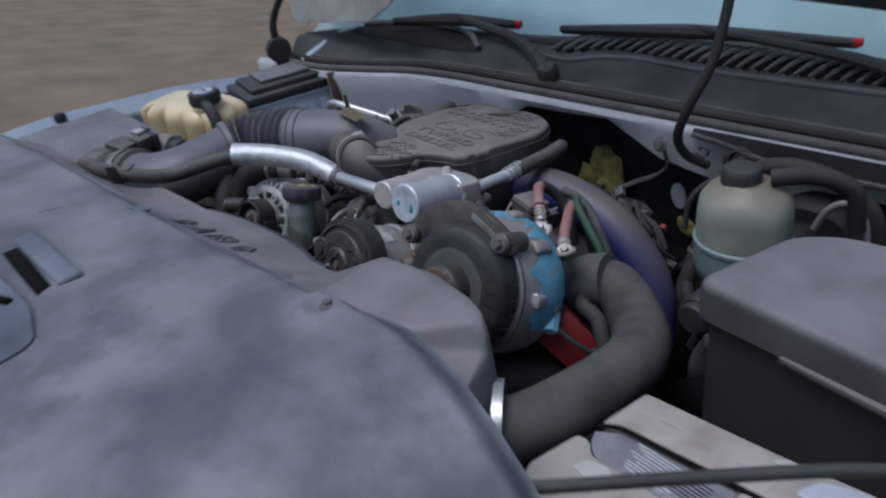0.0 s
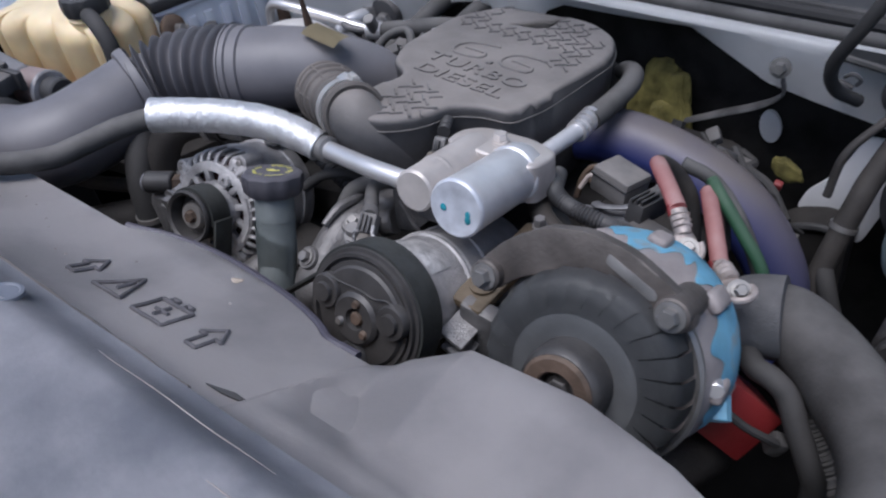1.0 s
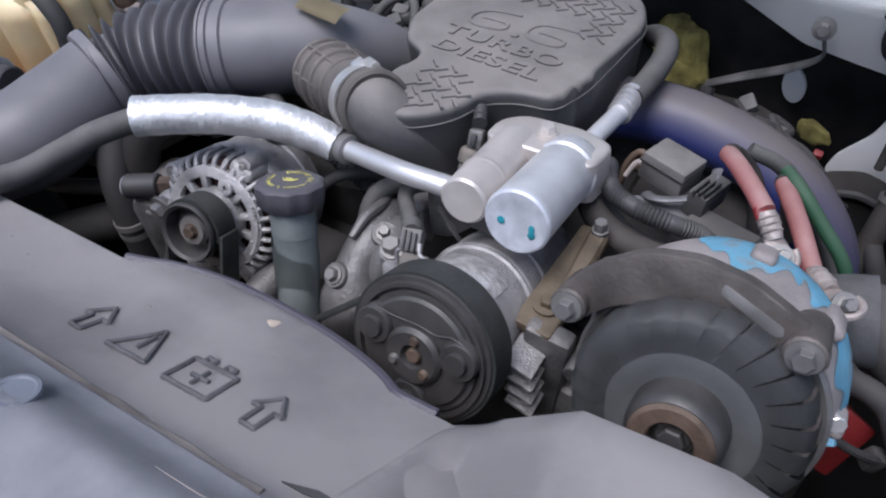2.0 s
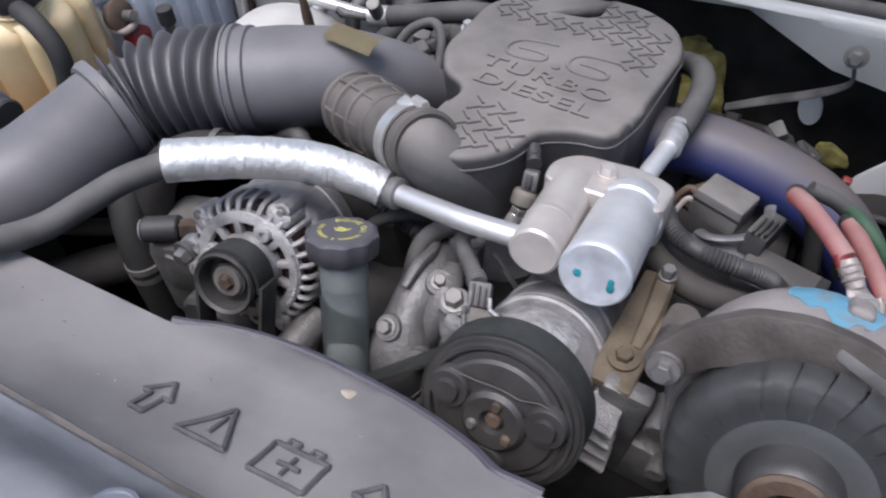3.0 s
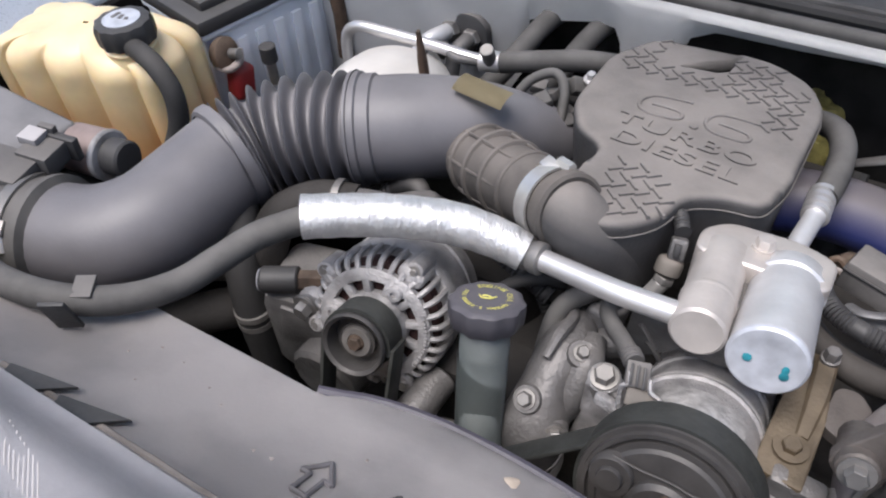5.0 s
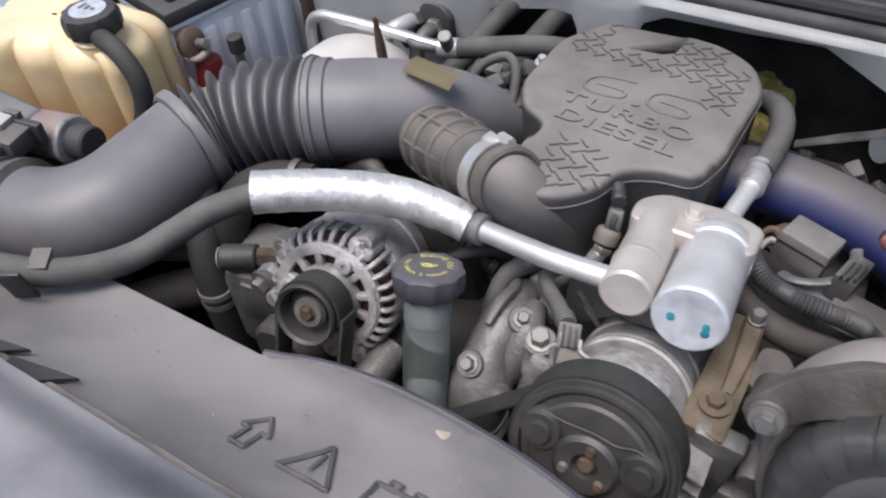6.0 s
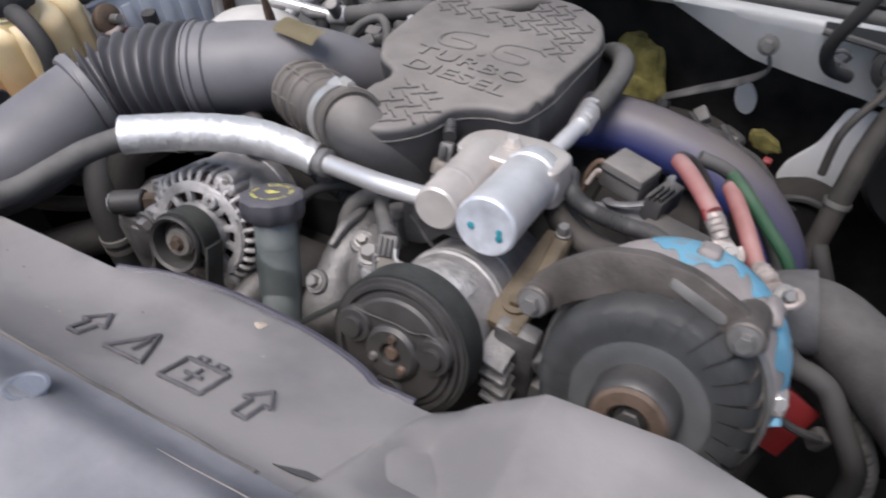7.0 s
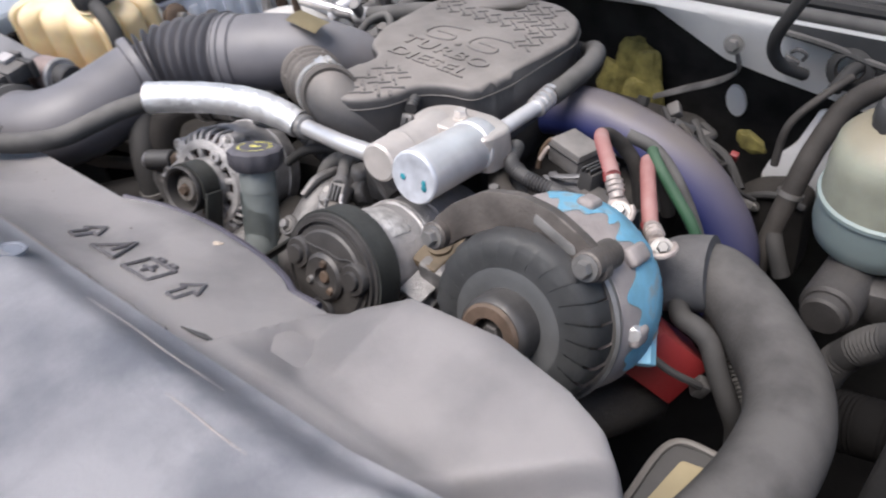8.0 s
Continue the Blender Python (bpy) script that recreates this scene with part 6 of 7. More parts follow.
# ---- on and before the firewall ----
fw = thing("firewall_wiring", "wiring and straps on the firewall behind the engine", "wiring", (-0.7, 1.25, 1.0))
part("strap", tube([(-0.676, 1.203, 1.090), (-0.675, 1.208, 1.068), (-0.673, 1.215, 1.040), (-0.706, 1.230, 1.005), (-0.763, 1.240, 0.969), (-0.815, 1.245, 0.937)], [0.005, 0.006, 0.006, 0.0085, 0.0085, 0.007], 10, flat=0.4), DULL, fw, "braided ground strap")
part("strap_bolt", bolt((-0.679, 1.198, 1.09), (0, -1, 0.2), 0.009, 0.010), STEEL, fw)
part("grommet", lathe([(0.016, -0.002), (0.022, -0.006), (0.028, -0.004), (0.030, 0.003), (0.019, 0.009), (0.016, -0.002)], (-0.524, 1.205, 1.087), (0.1, -1, 0.35), 26, caps=False), RUBBER, fw, "black rubber grommet")
part("grommet_core", tube([(-0.530, 1.165, 1.075), (-0.522, 1.19, 1.090), (-0.515, 1.21, 1.09)], 0.009, 12), RUBBER, fw)
part("wire", tube([(-0.515, 1.18, 1.09), (-0.535, 1.14, 1.08), (-0.56, 1.10, 1.05), (-0.565, 1.09, 0.99)], 0.0055, 10), BROWNHOSE, fw)
part("clip", block((-0.598, 1.196, 1.083), (0.022, 0.008, 0.016), (0, 20, 0), 0.003), DULL, fw)
part("clip", tube([(-0.600, 1.196, 1.098), (-0.590, 1.192, 1.106), (-0.580, 1.196, 1.098), (-0.584, 1.198, 1.088)], 0.0028, 8), DULL, fw)
single("washer_hose", tube([(-0.575, 1.185, 1.075), (-0.600, 1.150, 1.105), (-0.605, 1.125, 1.150), (-0.580, 1.115, 1.215), (-0.553, 1.130, 1.285), (-0.545, 1.155, 1.37), (-0.545, 1.19, 1.50)], 0.0085, 12), RUBBER, "black washer hose rising from the firewall to the hood", "hose")
vac = thing("vacuum_hose", "dusty black vacuum hose beside the brake reservoir", "hose", (-0.55, 1.03, 0.8))
part("hose", tube([(-0.27, 1.185, 0.98), (-0.29, 1.175, 1.06), (-0.34, 1.165, 1.105), (-0.40, 1.160, 1.120), (-0.46, 1.160, 1.108), (-0.505, 1.152, 1.068), (-0.523, 1.125, 1.02), (-0.530, 1.098, 0.985), (-0.541, 1.06, 0.90), (-0.550, 1.03, 0.80)], 0.0150, 14), BROWNHOSE, vac)
part("elbow", tube([(-0.541, 1.06, 0.905), (-0.528, 1.045, 0.885), (-0.510, 1.035, 0.850)], 0.0125, 12), RUBBER, vac)
part("clamp", band((-0.5345, 1.084, 0.955), (-0.1, -0.4, -0.9), 0.0153, 0.007), STEEL, vac)
single("insulator_disc", upright([(-0.702 + 0.0175 * math.cos(radians(15 * k)) - 0.004 * math.sin(radians(15 * k)), 0.917 + 0.029 * math.sin(radians(15 * k))) for k in range(24)], 1.318, 0.006, 0.002), WHITE, "oval white disc on the firewall mat", "disc")
foam = thing("fibre_padding", "torn yellow fibre padding hanging behind the engine", "padding", (-0.9, 1.32, 0.85))
for at, s, tn in (((-0.892, 1.315, 0.938), (0.060, 0.03, 0.13), (0, 8, 10)), ((-0.862, 1.312, 0.922), (0.058, 0.035, 0.135), (0, -6, -8)), ((-0.868, 1.300, 0.888), (0.065, 0.03, 0.09), (0, 3, 15)), ((-0.846, 1.308, 0.905), (0.038, 0.025, 0.08), (0, -18, 0)),
                  ((-0.93, 1.31, 0.90), (0.05, 0.03, 0.10), (0, 12, 0)), ((-0.652, 1.272, 0.880), (0.050, 0.014, 0.034), (0, 30, 0))):
    b = bmesh.new()
    bmesh.ops.create_icosphere(b, subdivisions=4, radius=0.5)
    for v in b.verts:
        c = v.co.copy()
        v.co *= 1 + 0.30 * noise.noise(c * 3 + Vector(at) * 9) + 0.16 * noise.noise(c * 9 + Vector(at) * 5)
        v.co.z = max(-0.5, min(0.42, v.co.z * 1.15))
    bmesh.ops.scale(b, vec=s, verts=b.verts)
    bmesh.ops.transform(b, matrix=pose(*at, *tn), verts=b.verts)
    part("tuft", b, FOAM, foam)
single("brake_booster", lathe([(0.03, 0.0), (0.10, 0.01), (0.115, 0.03), (0.115, 0.07), (0.09, 0.10)], (-0.40, 1.20, 0.92), (0, 1, 0), 36), BLACK, "black brake booster drum on the firewall", "booster")
single("white_bracket", upright(round_outline([(-0.557, 0.985), (-0.515, 0.989), (-0.498, 0.90), (-0.520, 0.80), (-0.60, 0.80), (-0.622, 0.836), (-0.613, 0.868), (-0.579, 0.915)], 0.010), 1.25, 0.006), WHITE, "white painted bracket before the firewall", "bracket")
mod = thing("dark_module", "black module with a curved top below the brake hose", "module", (-0.585, 1.2, 0.78))
part("body", upright(round_outline([(-0.645, 0.70), (-0.645, 0.815), (-0.615, 0.845), (-0.57, 0.862), (-0.530, 0.850), (-0.52, 0.70)], 0.014), 1.19, 0.05, 0.006), GRIME, mod)
part("rim", tube([(-0.640, 1.188, 0.812), (-0.612, 1.188, 0.842), (-0.57, 1.188, 0.858), (-0.532, 1.188, 0.848)], 0.006, 8), BLACK, mod)
part("screw", bolt((-0.605, 1.186, 0.825), (0, -1, 0.2), 0.006, 0.005), STEEL, mod)

# ---- connectors and conduits between engine and blue pipe ----
BRKT = material("blue_grey_steel", (0.17, 0.175, 0.19), 0.5, metal=0.3, vary=0.35, scale=30, dust_light=0.2)
RELAY = material("grey_relay", (0.125, 0.12, 0.118), 0.6, dust_light=0.6, dust_light_colour=(0.29, 0.265, 0.245), scale=25, vary=0.35)
cn = thing("relay_connector", "dusty grey wiring connector block with a bracket", "connector", (-0.745, 0.88, 1.04))
part("body", block((-0.762, 0.899, 1.068), (0.054, 0.044, 0.034), (-8, 4, -16), 0.003), RELAY, cn)
part("lid_seam", block((-0.762, 0.899, 1.075), (0.0555, 0.0455, 0.003), (-8, 4, -16), 0.001), BLACK, cn)
part("socket", block((-0.716, 0.878, 1.063), (0.022, 0.05, 0.030), (-8, 4, -16), 0.002), DUSTY, cn)
part("frame", tube([(-0.776, 0.866, 1.052), (-0.762, 0.853, 1.062), (-0.740, 0.858, 1.066), (-0.722, 0.872, 1.068), (-0.716, 0.892, 1.072), (-0.717, 0.914, 1.070)], 0.0062, 10, flat=0.5), BRKT, cn, "blue-grey steel frame")
part("pigtail", tube([(-0.785, 0.900, 1.065), (-0.800, 0.905, 1.072), (-0.812, 0.90, 1.055), (-0.815, 0.89, 1.03)], 0.004, 8), RUST, cn)
part("pigtail", tube([(-0.784, 0.892, 1.060), (-0.798, 0.893, 1.068), (-0.808, 0.885, 1.050)], 0.003, 8), CORE, cn)
for k in range(3):
    part("clip", block((-0.722 + 0.006 * k, 0.868, 1.083), (0.003, 0.03, 0.006), (-8, 4, -16), 0.0008), BLACK, cn)
part("bracket", slab(round_outline([(-0.790, 0.860), (-0.715, 0.822), (-0.690, 0.862), (-0.720, 0.880)], 0.006), 1.05, 0.006, 0.001), BRKT, cn, "blue-grey steel bracket")
part("plug", block((-0.690, 0.835, 1.040), (0.075, 0.055, 0.035), (0, 0, -14), 0.004), DUSTY, cn)
part("plug_face", block((-0.652, 0.826, 1.046), (0.010, 0.045, 0.030), (0, 0, -14), 0.002), BLACK, cn)
part("coil", tube([(-0.795, 0.900, 1.045), (-0.79, 0.915, 1.055), (-0.785, 0.93, 1.05)], 0.012, 12), RUST, cn)
single("wire_conduit", tube([(-0.815, 0.845, 1.095), (-0.795, 0.805, 1.103), (-0.765, 0.790, 1.103), (-0.728, 0.790, 1.098), (-0.700, 0.800, 1.085), (-0.68, 0.81, 1.06)], 0.0095, 12, 20, ripple=0.0010, waves=48), BLACK, "black corrugated wire conduit", "conduit")
single("fuel_hose", tube([(-0.835, 0.83, 1.07), (-0.80, 0.785, 1.078), (-0.76, 0.765, 1.078), (-0.72, 0.770, 1.070), (-0.68, 0.79, 1.05)], 0.0135, 14), BROWNHOSE, "dark rubber hose behind the compressor", "hose")
single("fuel_hose", tube([(-0.83, 0.86, 1.04), (-0.785, 0.80, 1.055), (-0.74, 0.79, 1.05), (-0.68, 0.82, 1.02)], 0.014, 14), RUBBER, "dark rubber hose behind the compressor", "hose")
ps = thing("pressure_sensor", "tan sensor with a grey plug beside the engine cover", "sensor", (-0.955, 0.765, 1.06))
part("stem", rod((-0.955, 0.758, 1.070), (-0.941, 0.766, 1.102), 0.0085, 16), BRIGHT, ps)
part("hex", rod((-0.9415, 0.7655, 1.100), (-0.9400, 0.7690, 1.107), 0.0105, 6), STEEL, ps)
part("body", lathe([(0.0095, 0.0), (0.0128, 0.003), (0.0130, 0.013), (0.0118, 0.017), (0.0090, 0.019)], (-0.9405, 0.7690, 1.107), (0.05, 0.55, 0.83), 24), CONN, ps, "dusty tan body")
part("plug", block((-0.9375, 0.7835, 1.132), (0.016, 0.016, 0.022), (-32, 4, 12), 0.003), DULL, ps, "grey plug")
part("latch", block((-0.9365, 0.7755, 1.137), (0.006, 0.005, 0.013), (-32, 4, 12), 0.0012), BLACK, ps)
part("lead", tube([(-0.938, 0.792, 1.146), (-0.950, 0.815, 1.145), (-0.970, 0.83, 1.120), (-0.99, 0.84, 1.07)], 0.0075, 10, 16, ripple=0.0008, waves=30), BLACK, ps)
single("sensor_wire", tube([(-1.090, 0.690, 1.075), (-1.068, 0.705, 1.092), (-1.045, 0.722, 1.092), (-1.030, 0.738, 1.075)], 0.0065, 10), RUBBER, "thin black sensor wire", "cable")
single("heater_tube", tube([(-1.02, 0.66, 0.98), (-1.02, 0.675, 1.05), (-1.015, 0.70, 1.09), (-0.99, 0.73, 1.10)], 0.010, 12), HOSE, "dark coolant tube beside the oil filler", "hose")
single("wire_conduit", tube([(-1.29, 0.73, 1.06), (-1.24, 0.735, 1.085), (-1.19, 0.75, 1.10), (-1.13, 0.745, 1.09), (-1.08, 0.735, 1.075), (-1.04, 0.73, 1.06)], 0.010, 12, 20, ripple=0.0011, waves=60), BLACK, "black corrugated wire conduit under the duct", "conduit")
lead = thing("wire_connector", "dusty grey elbow connector on the loom under the duct", "connector", (-1.2, 0.75, 1.08))
part("elbow", tube([(-1.235, 0.745, 1.090), (-1.205, 0.748, 1.105), (-1.19, 0.745, 1.112), (-1.180, 0.735, 1.105), (-1.178, 0.725, 1.09)], 0.0125, 12), DUSTY, lead)

# ---- left of the alternator ----
pipe = thing("lower_radiator_pipe", "black coolant hose with a spring clamp and a dull plug", "hose", (-1.37, 0.62, 0.7))
part("hose", tube([(-1.425, 0.70, 1.09), (-1.39, 0.64, 1.04), (-1.372, 0.615, 0.97), (-1.365, 0.61, 0.85), (-1.35, 0.60, 0.65)], 0.021, 16), RUBBER, pipe)
part("spring_clamp", lathe([(0.0215, -0.004), (0.0235, -0.004), (0.0235, 0.004), (0.0215, 0.004)], (-1.371, 0.615, 0.967), (0.05, -0.05, -1), 24), STEEL, pipe)
part("spring_clamp", lathe([(0.0215, -0.004), (0.0235, -0.004), (0.0235, 0.004), (0.0215, 0.004)], (-1.371, 0.615, 0.95), (0.05, -0.05, -1), 24), STEEL, pipe)
ENDGREY = material("grey_end", (0.26, 0.26, 0.28), 0.5)
plug = thing("sensor_plug", "black sensor plug with a grey end on a brass fitting", "sensor", (-1.3, 0.63, 1.04))
part("body", rod((-1.332, 0.612, 1.045), (-1.295, 0.632, 1.045), 0.0155), BLACK, plug)
part("fitting", rod((-1.297, 0.631, 1.044), (-1.262, 0.650, 1.042), 0.012, 6), RUST, plug, "brass fitting")
part("end", lathe([(0, 0), (0.0125, 0), (0.0130, 0.002)], (-1.3345, 0.6107, 1.045), (0.9, 0.45, 0), 18), ENDGREY, plug, "grey end disc")
pump = thing("water_pump", "dull grey pump housing beside the alternator", "pump", (-1.28, 0.64, 0.9))
part("body", block((-1.29, 0.66, 0.96), (0.12, 0.10, 0.14), (0, 0, 12), 0.02), DULL, pump)
part("nose", rod((-1.25, 0.585, 0.94), (-1.25, 0.64, 0.94), 0.045), DULL, pump)
part("plate", block((-1.285, 0.612, 0.985), (0.06, 0.008, 0.06), (0, 10, 12), 0.004), DULL, pump)
single("pump_stub", rod((-1.12, 0.575, 0.985), (-1.115, 0.63, 0.99), 0.020), DULL, "dull cast boss below the alternator", "boss")
single("radiator_hose", tube([(-1.50, 0.52, 0.93), (-1.45, 0.56, 0.955), (-1.40, 0.62, 0.95), (-1.34, 0.68, 0.92), (-1.27, 0.72, 0.88)], 0.026, 18), GRIME, "dark radiator hose deep in the bay", "hose")
single("dark_pipe", tube([(-1.56, 0.60, 0.98), (-1.47, 0.60, 1.00), (-1.38, 0.66, 0.985), (-1.30, 0.75, 0.96)], 0.011, 12), BROWNHOSE, "thin dark pipe beside the coolant hose", "pipe")
elb = thing("hose_elbow", "black rubber elbow with a dull steel end beside the alternator", "hose", (-1.30, 0.70, 1.02))
part("bend", tube([(-1.365, 0.655, 0.98), (-1.368, 0.662, 1.03), (-1.352, 0.680, 1.075), (-1.315, 0.705, 1.095), (-1.270, 0.720, 1.095)], 0.023, 18), GRIME, elb)
part("end", rod((-1.285, 0.716, 1.096), (-1.235, 0.730, 1.094), 0.019, 20), DULL, elb, "dull cast end")
part("clamp", band((-1.290, 0.7145, 1.096), (0.95, 0.27, 0), 0.0235, 0.008), STEEL, elb)

# ---- coolant tank, battery, air box, far corner ----
tank = thing("coolant_tank", "yellowed translucent ribbed coolant expansion tank", "tank", (-1.80, 0.81, 0.955))
TURN = radians(12)


def tank_fn(a, b):
    """A squarish plan with broad upright lobes all round, drawn in over the shoulder to a shallow dome."""
    ang = 2 * math.pi * a
    c, s = math.cos(ang), math.sin(ang)
    r = (abs(c) ** 5 + abs(s) ** 5) ** -0.2
    x, y = 0.146 * r * c, 0.080 * r * s
    long_side = abs(s) * 0.146 > abs(c) * 0.080
    run, pitch = (x, 0.073) if long_side else (y, 0.052)
    groove = 1 - abs(math.cos(math.pi * run / pitch)) ** 0.5
    over = min(0.999, max(0.0, (b - 0.62) / 0.38))
    k = math.cos(over * math.pi / 2) ** 0.55
    inset = 0.019 * groove * (1 - over ** 2)
    x -= math.copysign(inset, x) if not long_side else 0.0
    y -= math.copysign(inset, y) if long_side else 0.0
    x, y = x * max(k, 0.01), y * max(k, 0.01)
    z = 0.955 + 0.140 * min(1.0, b / 0.62) + 0.042 * math.sin(over * math.pi / 2)
    return (-1.800 + x * math.cos(TURN) - y * math.sin(TURN), 0.812 + x * math.sin(TURN) + y * math.cos(TURN), z)


part("body", sheet(tank_fn, 300, 40, 0), TANK, tank, sharp=80)
part("neck", lathe([(0.036, 1.115), (0.035, 1.128), (0.0365, 1.130), (0.0365, 1.133), (0.034, 1.135), (0.034, 1.142), (0.030, 1.146)], (-1.704, 0.806, 0), (0, 0, 1), 28), TANK, tank)
tcap = part("cap", lathe([(0.032, 1.138), (0.0375, 1.140), (0.0385, 1.148), (0.0385, 1.160), (0.036, 1.168), (0.030, 1.170), (0, 1.1695)], (-1.704, 0.806, 0), (0, 0, 1), 60, lobe=0.03, lobes=12), BLACK, tank, "black lobed cap")
part("cap_label", lathe([(0.025, 1.1695), (0.025, 1.1708), (0, 1.1708)], (-1.704, 0.806, 0), (0, 0, 1), 28), CAPAL, tcap, "pale printed disc")
for k in range(3):
    part("print", block((-1.716 + 0.010 * k, 0.808, 1.1712), (0.005, 0.014 - 0.004 * k, 0.0008), (0, 0, 15 * k), 0), DULL, tcap)
part("hose", tube([(-1.690, 0.795, 1.138), (-1.650, 0.780, 1.148), (-1.612, 0.768, 1.146), (-1.588, 0.762, 1.118), (-1.588, 0.755, 1.075), (-1.606, 0.742, 1.03), (-1.625, 0.725, 0.99), (-1.64, 0.71, 0.95)], 0.0135, 14), RUBBER, tank, "black overflow hose")

tray = thing("battery_tray", "dark dirty steel tray under the battery and coolant tank", "tray", (-1.74, 0.92, 0.86))
part("floor", slab(round_outline([(-1.945, 0.68), (-1.60, 0.74), (-1.50, 1.05), (-1.62, 1.20), (-1.945, 1.20)], 0.02), 0.885, 0.03, 0.006), GRIME, tray)
part("tank_seat", slab(round_outline([(-1.93, 0.72), (-1.68, 0.77), (-1.70, 0.89), (-1.93, 0.86)], 0.02), 0.956, 0.075, 0.006), GRIME, tray)
bat = thing("battery", "pale blue-grey battery with a black lid and red terminal cover", "battery", (-1.75, 1.04, 0.92))
BATM = Matrix.Translation((-1.690, 0.910, 0)) @ Matrix.Rotation(radians(76), 4, "Z")


def on_battery(bm):
    bmesh.ops.transform(bm, matrix=BATM, verts=bm.verts)
    return bm


part("case", on_battery(block((0.116, 0.090, 0.985), (0.224, 0.172, 0.20), bevel=0.008)), BATTERY, bat)
for k in range(6):
    part("rib", on_battery(block((0.030 + 0.035 * k, 0.003, 0.975), (0.020, 0.007, 0.17), bevel=0.003)), BATTERY, bat)
part("ledge", on_battery(block((0.116, 0.090, 1.084), (0.232, 0.182, 0.010), bevel=0.003)), BATTERY, bat)
part("lid", on_battery(block((0.116, 0.090, 1.100), (0.236, 0.186, 0.024), bevel=0.005)), BLACK, bat, "black lid")
part("lid_step", on_battery(block((0.120, 0.095, 1.117), (0.195, 0.145, 0.018), bevel=0.005)), BLACK, bat)
part("lid_step", on_battery(block((0.130, 0.100, 1.130), (0.140, 0.100, 0.012), bevel=0.004)), LIDP, bat)
part("terminal", on_battery(lathe([(0.0, -0.012), (0.022, -0.012), (0.026, -0.004), (0.026, 0.004), (0.018, 0.010), (0, 0.010)], (0.020, -0.020, 1.060), (0.4, -1, 0.2), 22)), RUST, bat, "corroded terminal")
part("terminal_clamp", on_battery(tube([(0.000, -0.024, 1.050), (0.012, -0.036, 1.044), (0.030, -0.038, 1.050), (0.040, -0.028, 1.062)], 0.006, 10)), CORE, bat)
part("terminal_bolt", on_battery(rod((0.022, -0.020, 1.060), (0.030, -0.045, 1.066), 0.008)), STEEL, bat)
part("terminal_cover", on_battery(block((0.030, -0.026, 1.010), (0.040, 0.030, 0.055), (0, 12, 10), 0.010, seg=3)), RED, bat, "red rubber cover")
part("post", on_battery(rod((0.085, -0.030, 0.98), (0.085, -0.030, 1.030), 0.008)), STEEL, bat)
part("post_cap", on_battery(rod((0.085, -0.030, 1.020), (0.085, -0.030, 1.048), 0.013)), BLACK, bat)
part("rusty_strap", on_battery(tube([(0.235, -0.010, 1.125), (0.238, -0.016, 1.08), (0.240, -0.018, 1.03), (0.242, -0.014, 0.95)], [0.012, 0.015, 0.012, 0.014], 10)), RUST, bat, "rusty hold-down rod")

air = thing("air_filter_box", "dark grey air filter housing with a wiring plug on top", "air box", (-1.75, 0.52, 0.8))
part("lid", block((-1.785, 0.535, 1.115), (0.32, 0.24, 0.05), (0, 0, -3), 0.010, seg=3), LIDP, air)
part("body", block((-1.765, 0.535, 0.96), (0.31, 0.23, 0.26), (0, 0, -3), 0.012), BLACK, air)
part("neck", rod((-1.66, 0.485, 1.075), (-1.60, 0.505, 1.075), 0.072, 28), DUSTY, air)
part("sticker", block((-1.735, 0.60, 1.131), (0.012, 0.008, 0.002), (0, 0, 0), 0), YELLOW, air)
sens = part("flow_sensor", block((-1.612, 0.546, 1.137), (0.060, 0.050, 0.034), (0, 6, 12), 0.003), DUSTY, air)
part("plug", block((-1.598, 0.586, 1.143), (0.040, 0.046, 0.026), (0, 6, 12), 0.002), DUSTY, sens)
part("plug_rim", block((-1.594, 0.604, 1.143), (0.046, 0.010, 0.030), (0, 6, 12), 0.002), BLACK, sens)
part("lock", block((-1.612, 0.588, 1.160), (0.024, 0.022, 0.010), (0, 6, 12), 0.001), SHIELD, sens)
part("lock", block((-1.606, 0.604, 1.161), (0.020, 0.008, 0.012), (0, 6, 12), 0.001), DUSTY, sens)
PINKST = material("red_brown_dust", (0.26, 0.19, 0.175), 0.6, vary=0.35, scale=26, dust_light=0.5, dust_light_colour=(0.36, 0.30, 0.28))
duo = thing("coupling", "dusty red-brown coupling with a black end cap by the tank", "coupling", (-1.58, 0.65, 1.08))
part("body", rod((-1.630, 0.634, 1.106), (-1.574, 0.641, 1.108), 0.030, 24), PINKST, duo)
part("ring", rod((-1.580, 0.640, 1.108), (-1.572, 0.641, 1.108), 0.0315, 24), CAST, duo)
part("end_cap", rod((-1.573, 0.641, 1.108), (-1.545, 0.645, 1.109), 0.0225, 22), BLACK, duo)

dome = thing("blower_housing", "pale dusty dome of the blower housing behind the duct", "housing", (-1.42, 1.0, 1.0))
part("shell", lathe([(0.10, 0.99), (0.098, 1.03), (0.085, 1.065), (0.055, 1.088), (0.02, 1.096), (0, 1.097)], (-1.40, 0.97, 0), (0, 0, 1), 36), PALE, dome)
ref = thing("refrigerant_line", "bright aluminium refrigerant line with a rubber hose and crimps", "pipe", (-1.4, 1.0, 1.0))
part("pipe", tube([(-1.52, 1.03, 1.0), (-1.515, 1.03, 1.07), (-1.49, 1.025, 1.098), (-1.45, 1.028, 1.10), (-1.38, 1.045, 1.088), (-1.32, 1.058, 1.076), (-1.29, 1.064, 1.072)], 0.0085, 12), BRIGHT, ref)
part("crimp", rod((-1.305, 1.060, 1.074), (-1.275, 1.067, 1.075), 0.015), BRIGHT, ref)
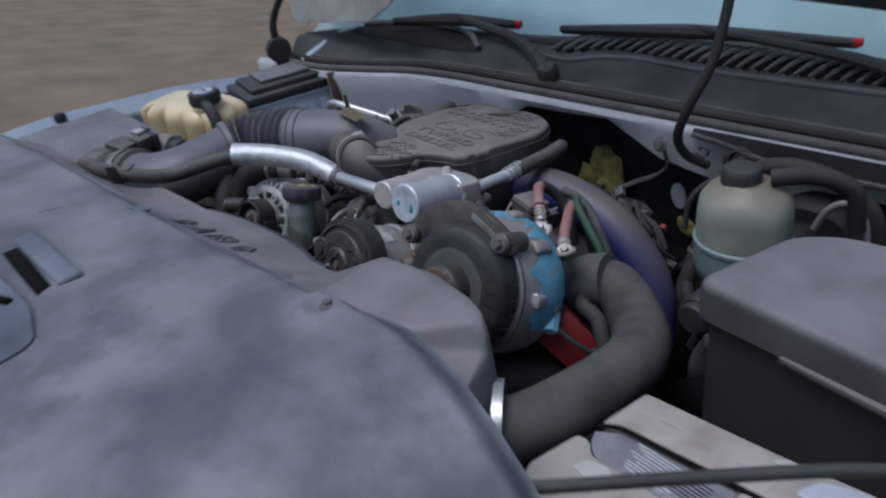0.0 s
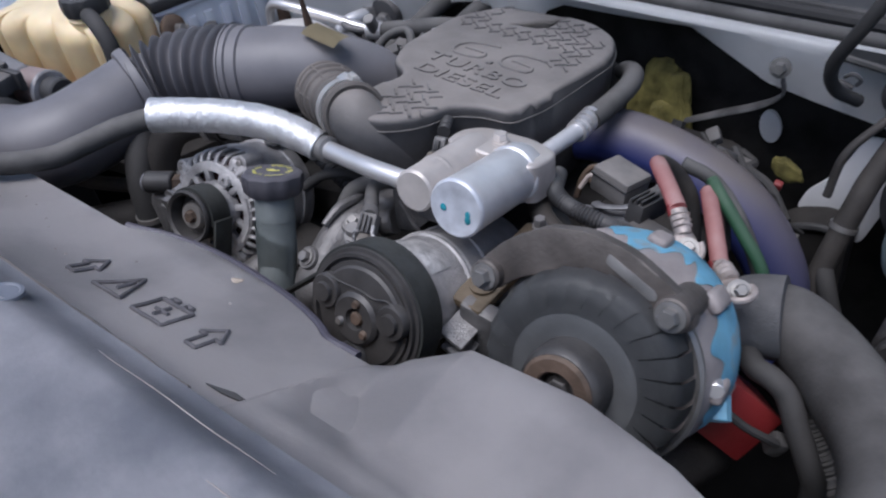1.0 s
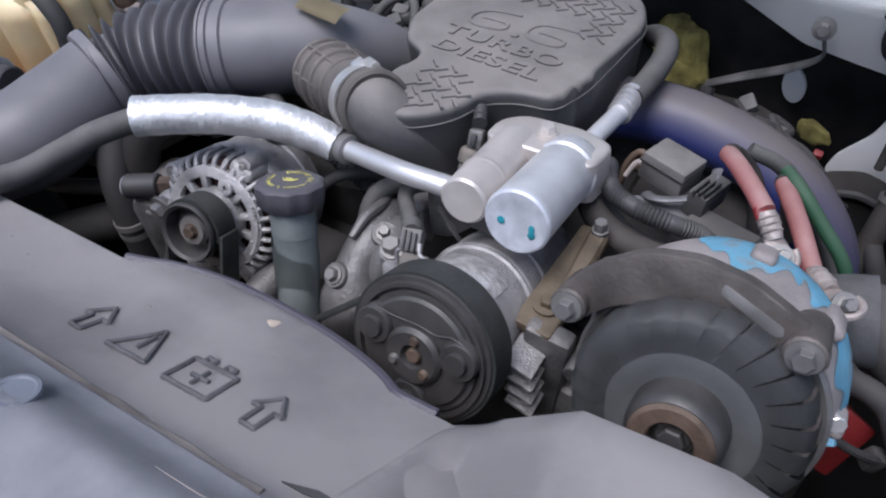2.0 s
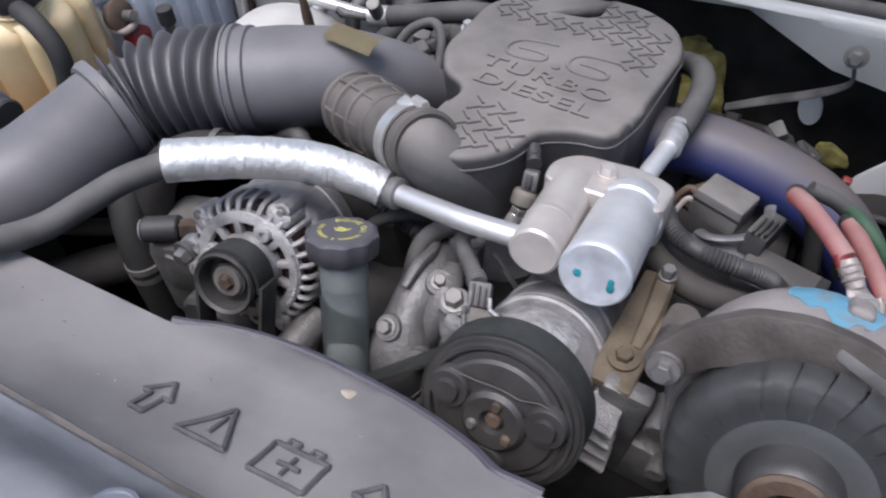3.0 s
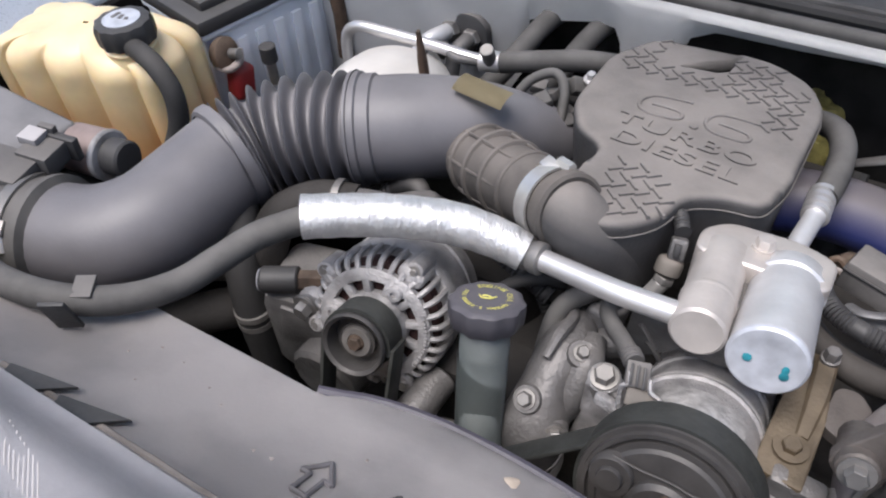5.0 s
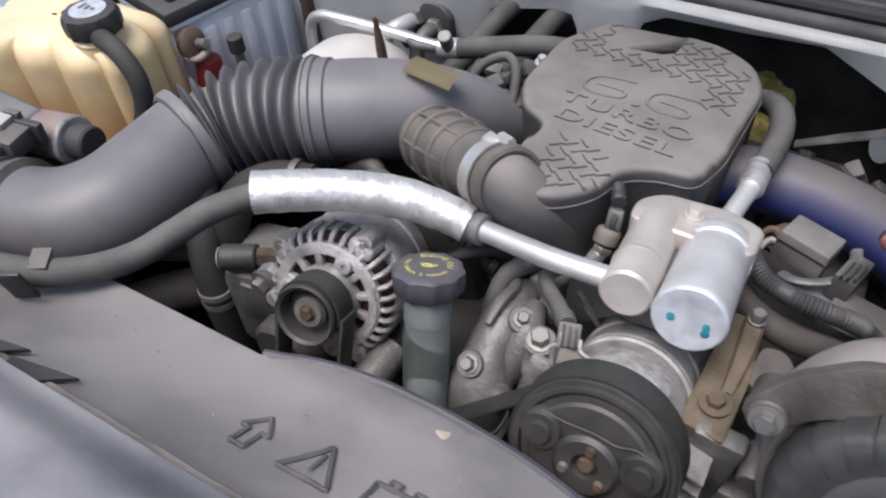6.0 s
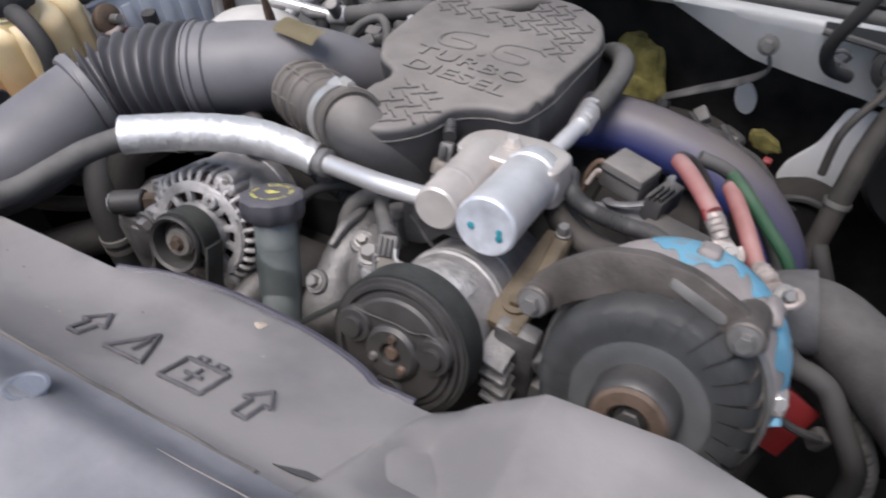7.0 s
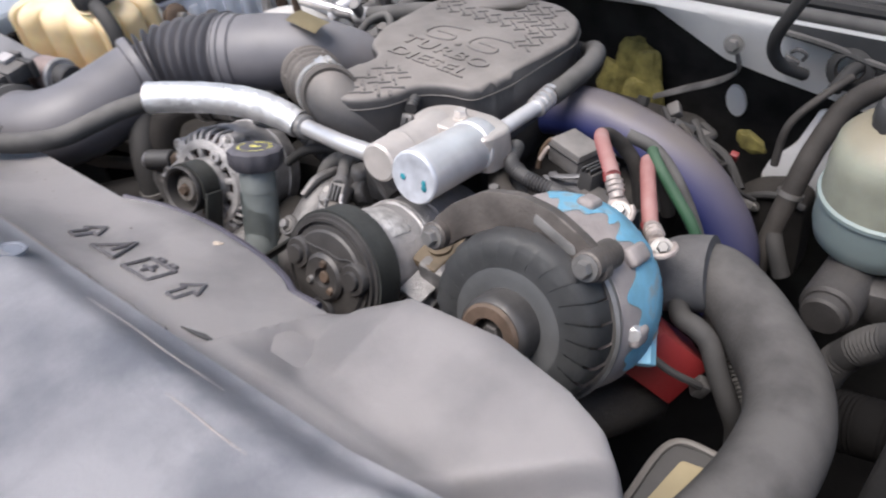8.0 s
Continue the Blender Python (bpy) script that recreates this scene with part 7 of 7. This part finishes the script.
part("valve", rod((-1.288, 1.062, 1.072), (-1.286, 1.045, 1.105), 0.010), STEEL, ref)
part("hose", tube([(-1.275, 1.067, 1.075), (-1.22, 1.08, 1.085), (-1.16, 1.092, 1.095), (-1.10, 1.12, 1.085), (-1.05, 1.17, 1.06)], 0.015, 14), HOSE, ref)
part("lead", tube([(-1.30, 1.06, 1.072), (-1.335, 1.045, 1.078), (-1.36, 1.06, 1.080), (-1.40, 1.10, 1.05), (-1.43, 1.16, 0.99)], 0.0065, 10), DULL, ref)
single("dipstick_spring", tube([(-1.335, 0.965, 1.08), (-1.335, 0.962, 1.12), (-1.337, 0.96, 1.165)], [0.007, 0.007, 0.003], 8), RUST, "rusty dipstick end behind the duct", "dipstick")
hp = thing("heater_fitting", "black heater pipe plate on the white firewall", "fitting", (-1.44, 1.24, 0.95))
part("plate", upright(round_outline([(-1.462, 0.985), (-1.455, 1.026), (-1.435, 1.044), (-1.392, 1.046), (-1.374, 1.028), (-1.370, 0.972), (-1.40, 0.955)], 0.016), 1.205, 0.016, 0.006), DUSTY, hp)
part("pipe", tube([(-1.437, 1.205, 1.012), (-1.442, 1.175, 1.018), (-1.456, 1.150, 1.012), (-1.468, 1.135, 0.985), (-1.472, 1.13, 0.94)], 0.013, 14), SATIN, hp)
part("pipe", tube([(-1.400, 1.205, 1.006), (-1.402, 1.180, 1.008), (-1.408, 1.160, 0.995), (-1.412, 1.15, 0.95)], 0.013, 14), DULL, hp)
part("nut", rod((-1.437, 1.206, 1.012), (-1.440, 1.190, 1.015), 0.017, 6), STEEL, hp)
part("nut", rod((-1.400, 1.206, 1.006), (-1.401, 1.192, 1.007), 0.017, 6), STEEL, hp)
for at, lab_ in (((-1.185, 1.10), "dark heater hose into the firewall"), ((-1.262, 1.08), "dusty heater hose into the firewall")):
    single("heater_hose", tube([(at[0] + 0.03, 1.30, 1.06), (at[0] - 0.01, 1.24, 1.060), (at[0] - 0.04, 1.14, 1.02), (at[0] - 0.07, 1.08, 0.98)], 0.0165, 16), HOSE, lab_, "hose")
loom = thing("wiring_loom", "tangle of dusty black engine wiring", "wiring", (-1.18, 1.0, 1.05))
rng = random.Random(4)
for k in range(9):
    p = Vector((-1.20 + rng.uniform(-0.05, 0.05), 0.96 + rng.uniform(-0.03, 0.03), 1.06 + rng.uniform(-0.02, 0.03)))
    pts = [p + Vector((rng.uniform(-0.03, 0.03) + 0.03 * j, rng.uniform(-0.03, 0.03) + 0.025 * j, rng.uniform(-0.02, 0.02))) for j in range(5)]
    part("wire", tube(pts, rng.uniform(0.004, 0.009), 8, 5), HOSE if k % 2 else RUBBER, loom)
loom2 = thing("wiring_loom", "dusty dark wiring and small parts before the firewall mat", "wiring", (-0.68, 1.1, 0.95))
for k in range(18):
    p = Vector((-0.78 + rng.uniform(-0.03, 0.08), 1.10 + rng.uniform(-0.03, 0.06), 0.94 + rng.uniform(-0.02, 0.04)))
    pts = [p + Vector((rng.uniform(-0.02, 0.02) + 0.028 * j, rng.uniform(-0.02, 0.02) - 0.012 * j, rng.uniform(-0.02, 0.02) - 0.01 * j)) for j in range(5)]
    part("wire", tube(pts, rng.uniform(0.005, 0.012), 8, 5), HOSE if k % 2 else RUBBER, loom2)
for k in range(4):
    at = (-0.735 + 0.014 * k + rng.uniform(-0.006, 0.006), 1.13 + rng.uniform(-0.02, 0.03), 0.985 - 0.007 * k + rng.uniform(-0.012, 0.012))
    part("connector", block(at, (rng.uniform(0.018, 0.034), rng.uniform(0.016, 0.026), rng.uniform(0.014, 0.022)), (rng.uniform(-40, 40), rng.uniform(-30, 30), rng.uniform(-50, 50)), 0.003), DUSTY if k % 3 == 0 else BLACK, loom2)
for k in range(5):
    p = Vector((-0.755 + 0.028 * k + rng.uniform(-0.01, 0.01), 1.12 + rng.uniform(-0.03, 0.03), 0.995 - 0.011 * k))
    part("wire", tube([p, p + Vector((rng.uniform(0, 0.03), rng.uniform(-0.03, 0.01), rng.uniform(0.0, 0.02))), p + Vector((rng.uniform(0.02, 0.05), rng.uniform(-0.03, 0.02), rng.uniform(-0.02, 0.012))), p + Vector((rng.uniform(0.03, 0.07), rng.uniform(-0.02, 0.03), -0.03))],
                      rng.uniform(0.003, 0.007), 8, 5), BROWNHOSE if k % 2 else RUBBER, loom2)
part("tag", block((-0.635, 1.14, 0.945), (0.012, 0.010, 0.018), (20, 10, 0), 0.002), RED, loom2, "small red tag")
for k in range(8):
    at = (-1.165 + rng.uniform(-0.03, 0.035), 0.945 + 0.012 * k + rng.uniform(-0.01, 0.01), 1.105 + rng.uniform(-0.025, 0.012))
    part("connector", block(at, (rng.uniform(0.014, 0.028), rng.uniform(0.014, 0.024), rng.uniform(0.012, 0.020)), (rng.uniform(-40, 40), rng.uniform(-30, 30), rng.uniform(-50, 50)), 0.0025), DUSTY if k % 2 else HOSE, loom)
part("elbow_tube", tube([(-1.205, 0.965, 1.10), (-1.190, 0.985, 1.122), (-1.165, 1.0, 1.130), (-1.145, 0.985, 1.120), (-1.135, 0.95, 1.09)], 0.0065, 10), HOSE, loom)
part("bolt", bolt((-1.125, 1.02, 1.12), (0, -0.2, 1), 0.006, 0.010), BRIGHT, loom)
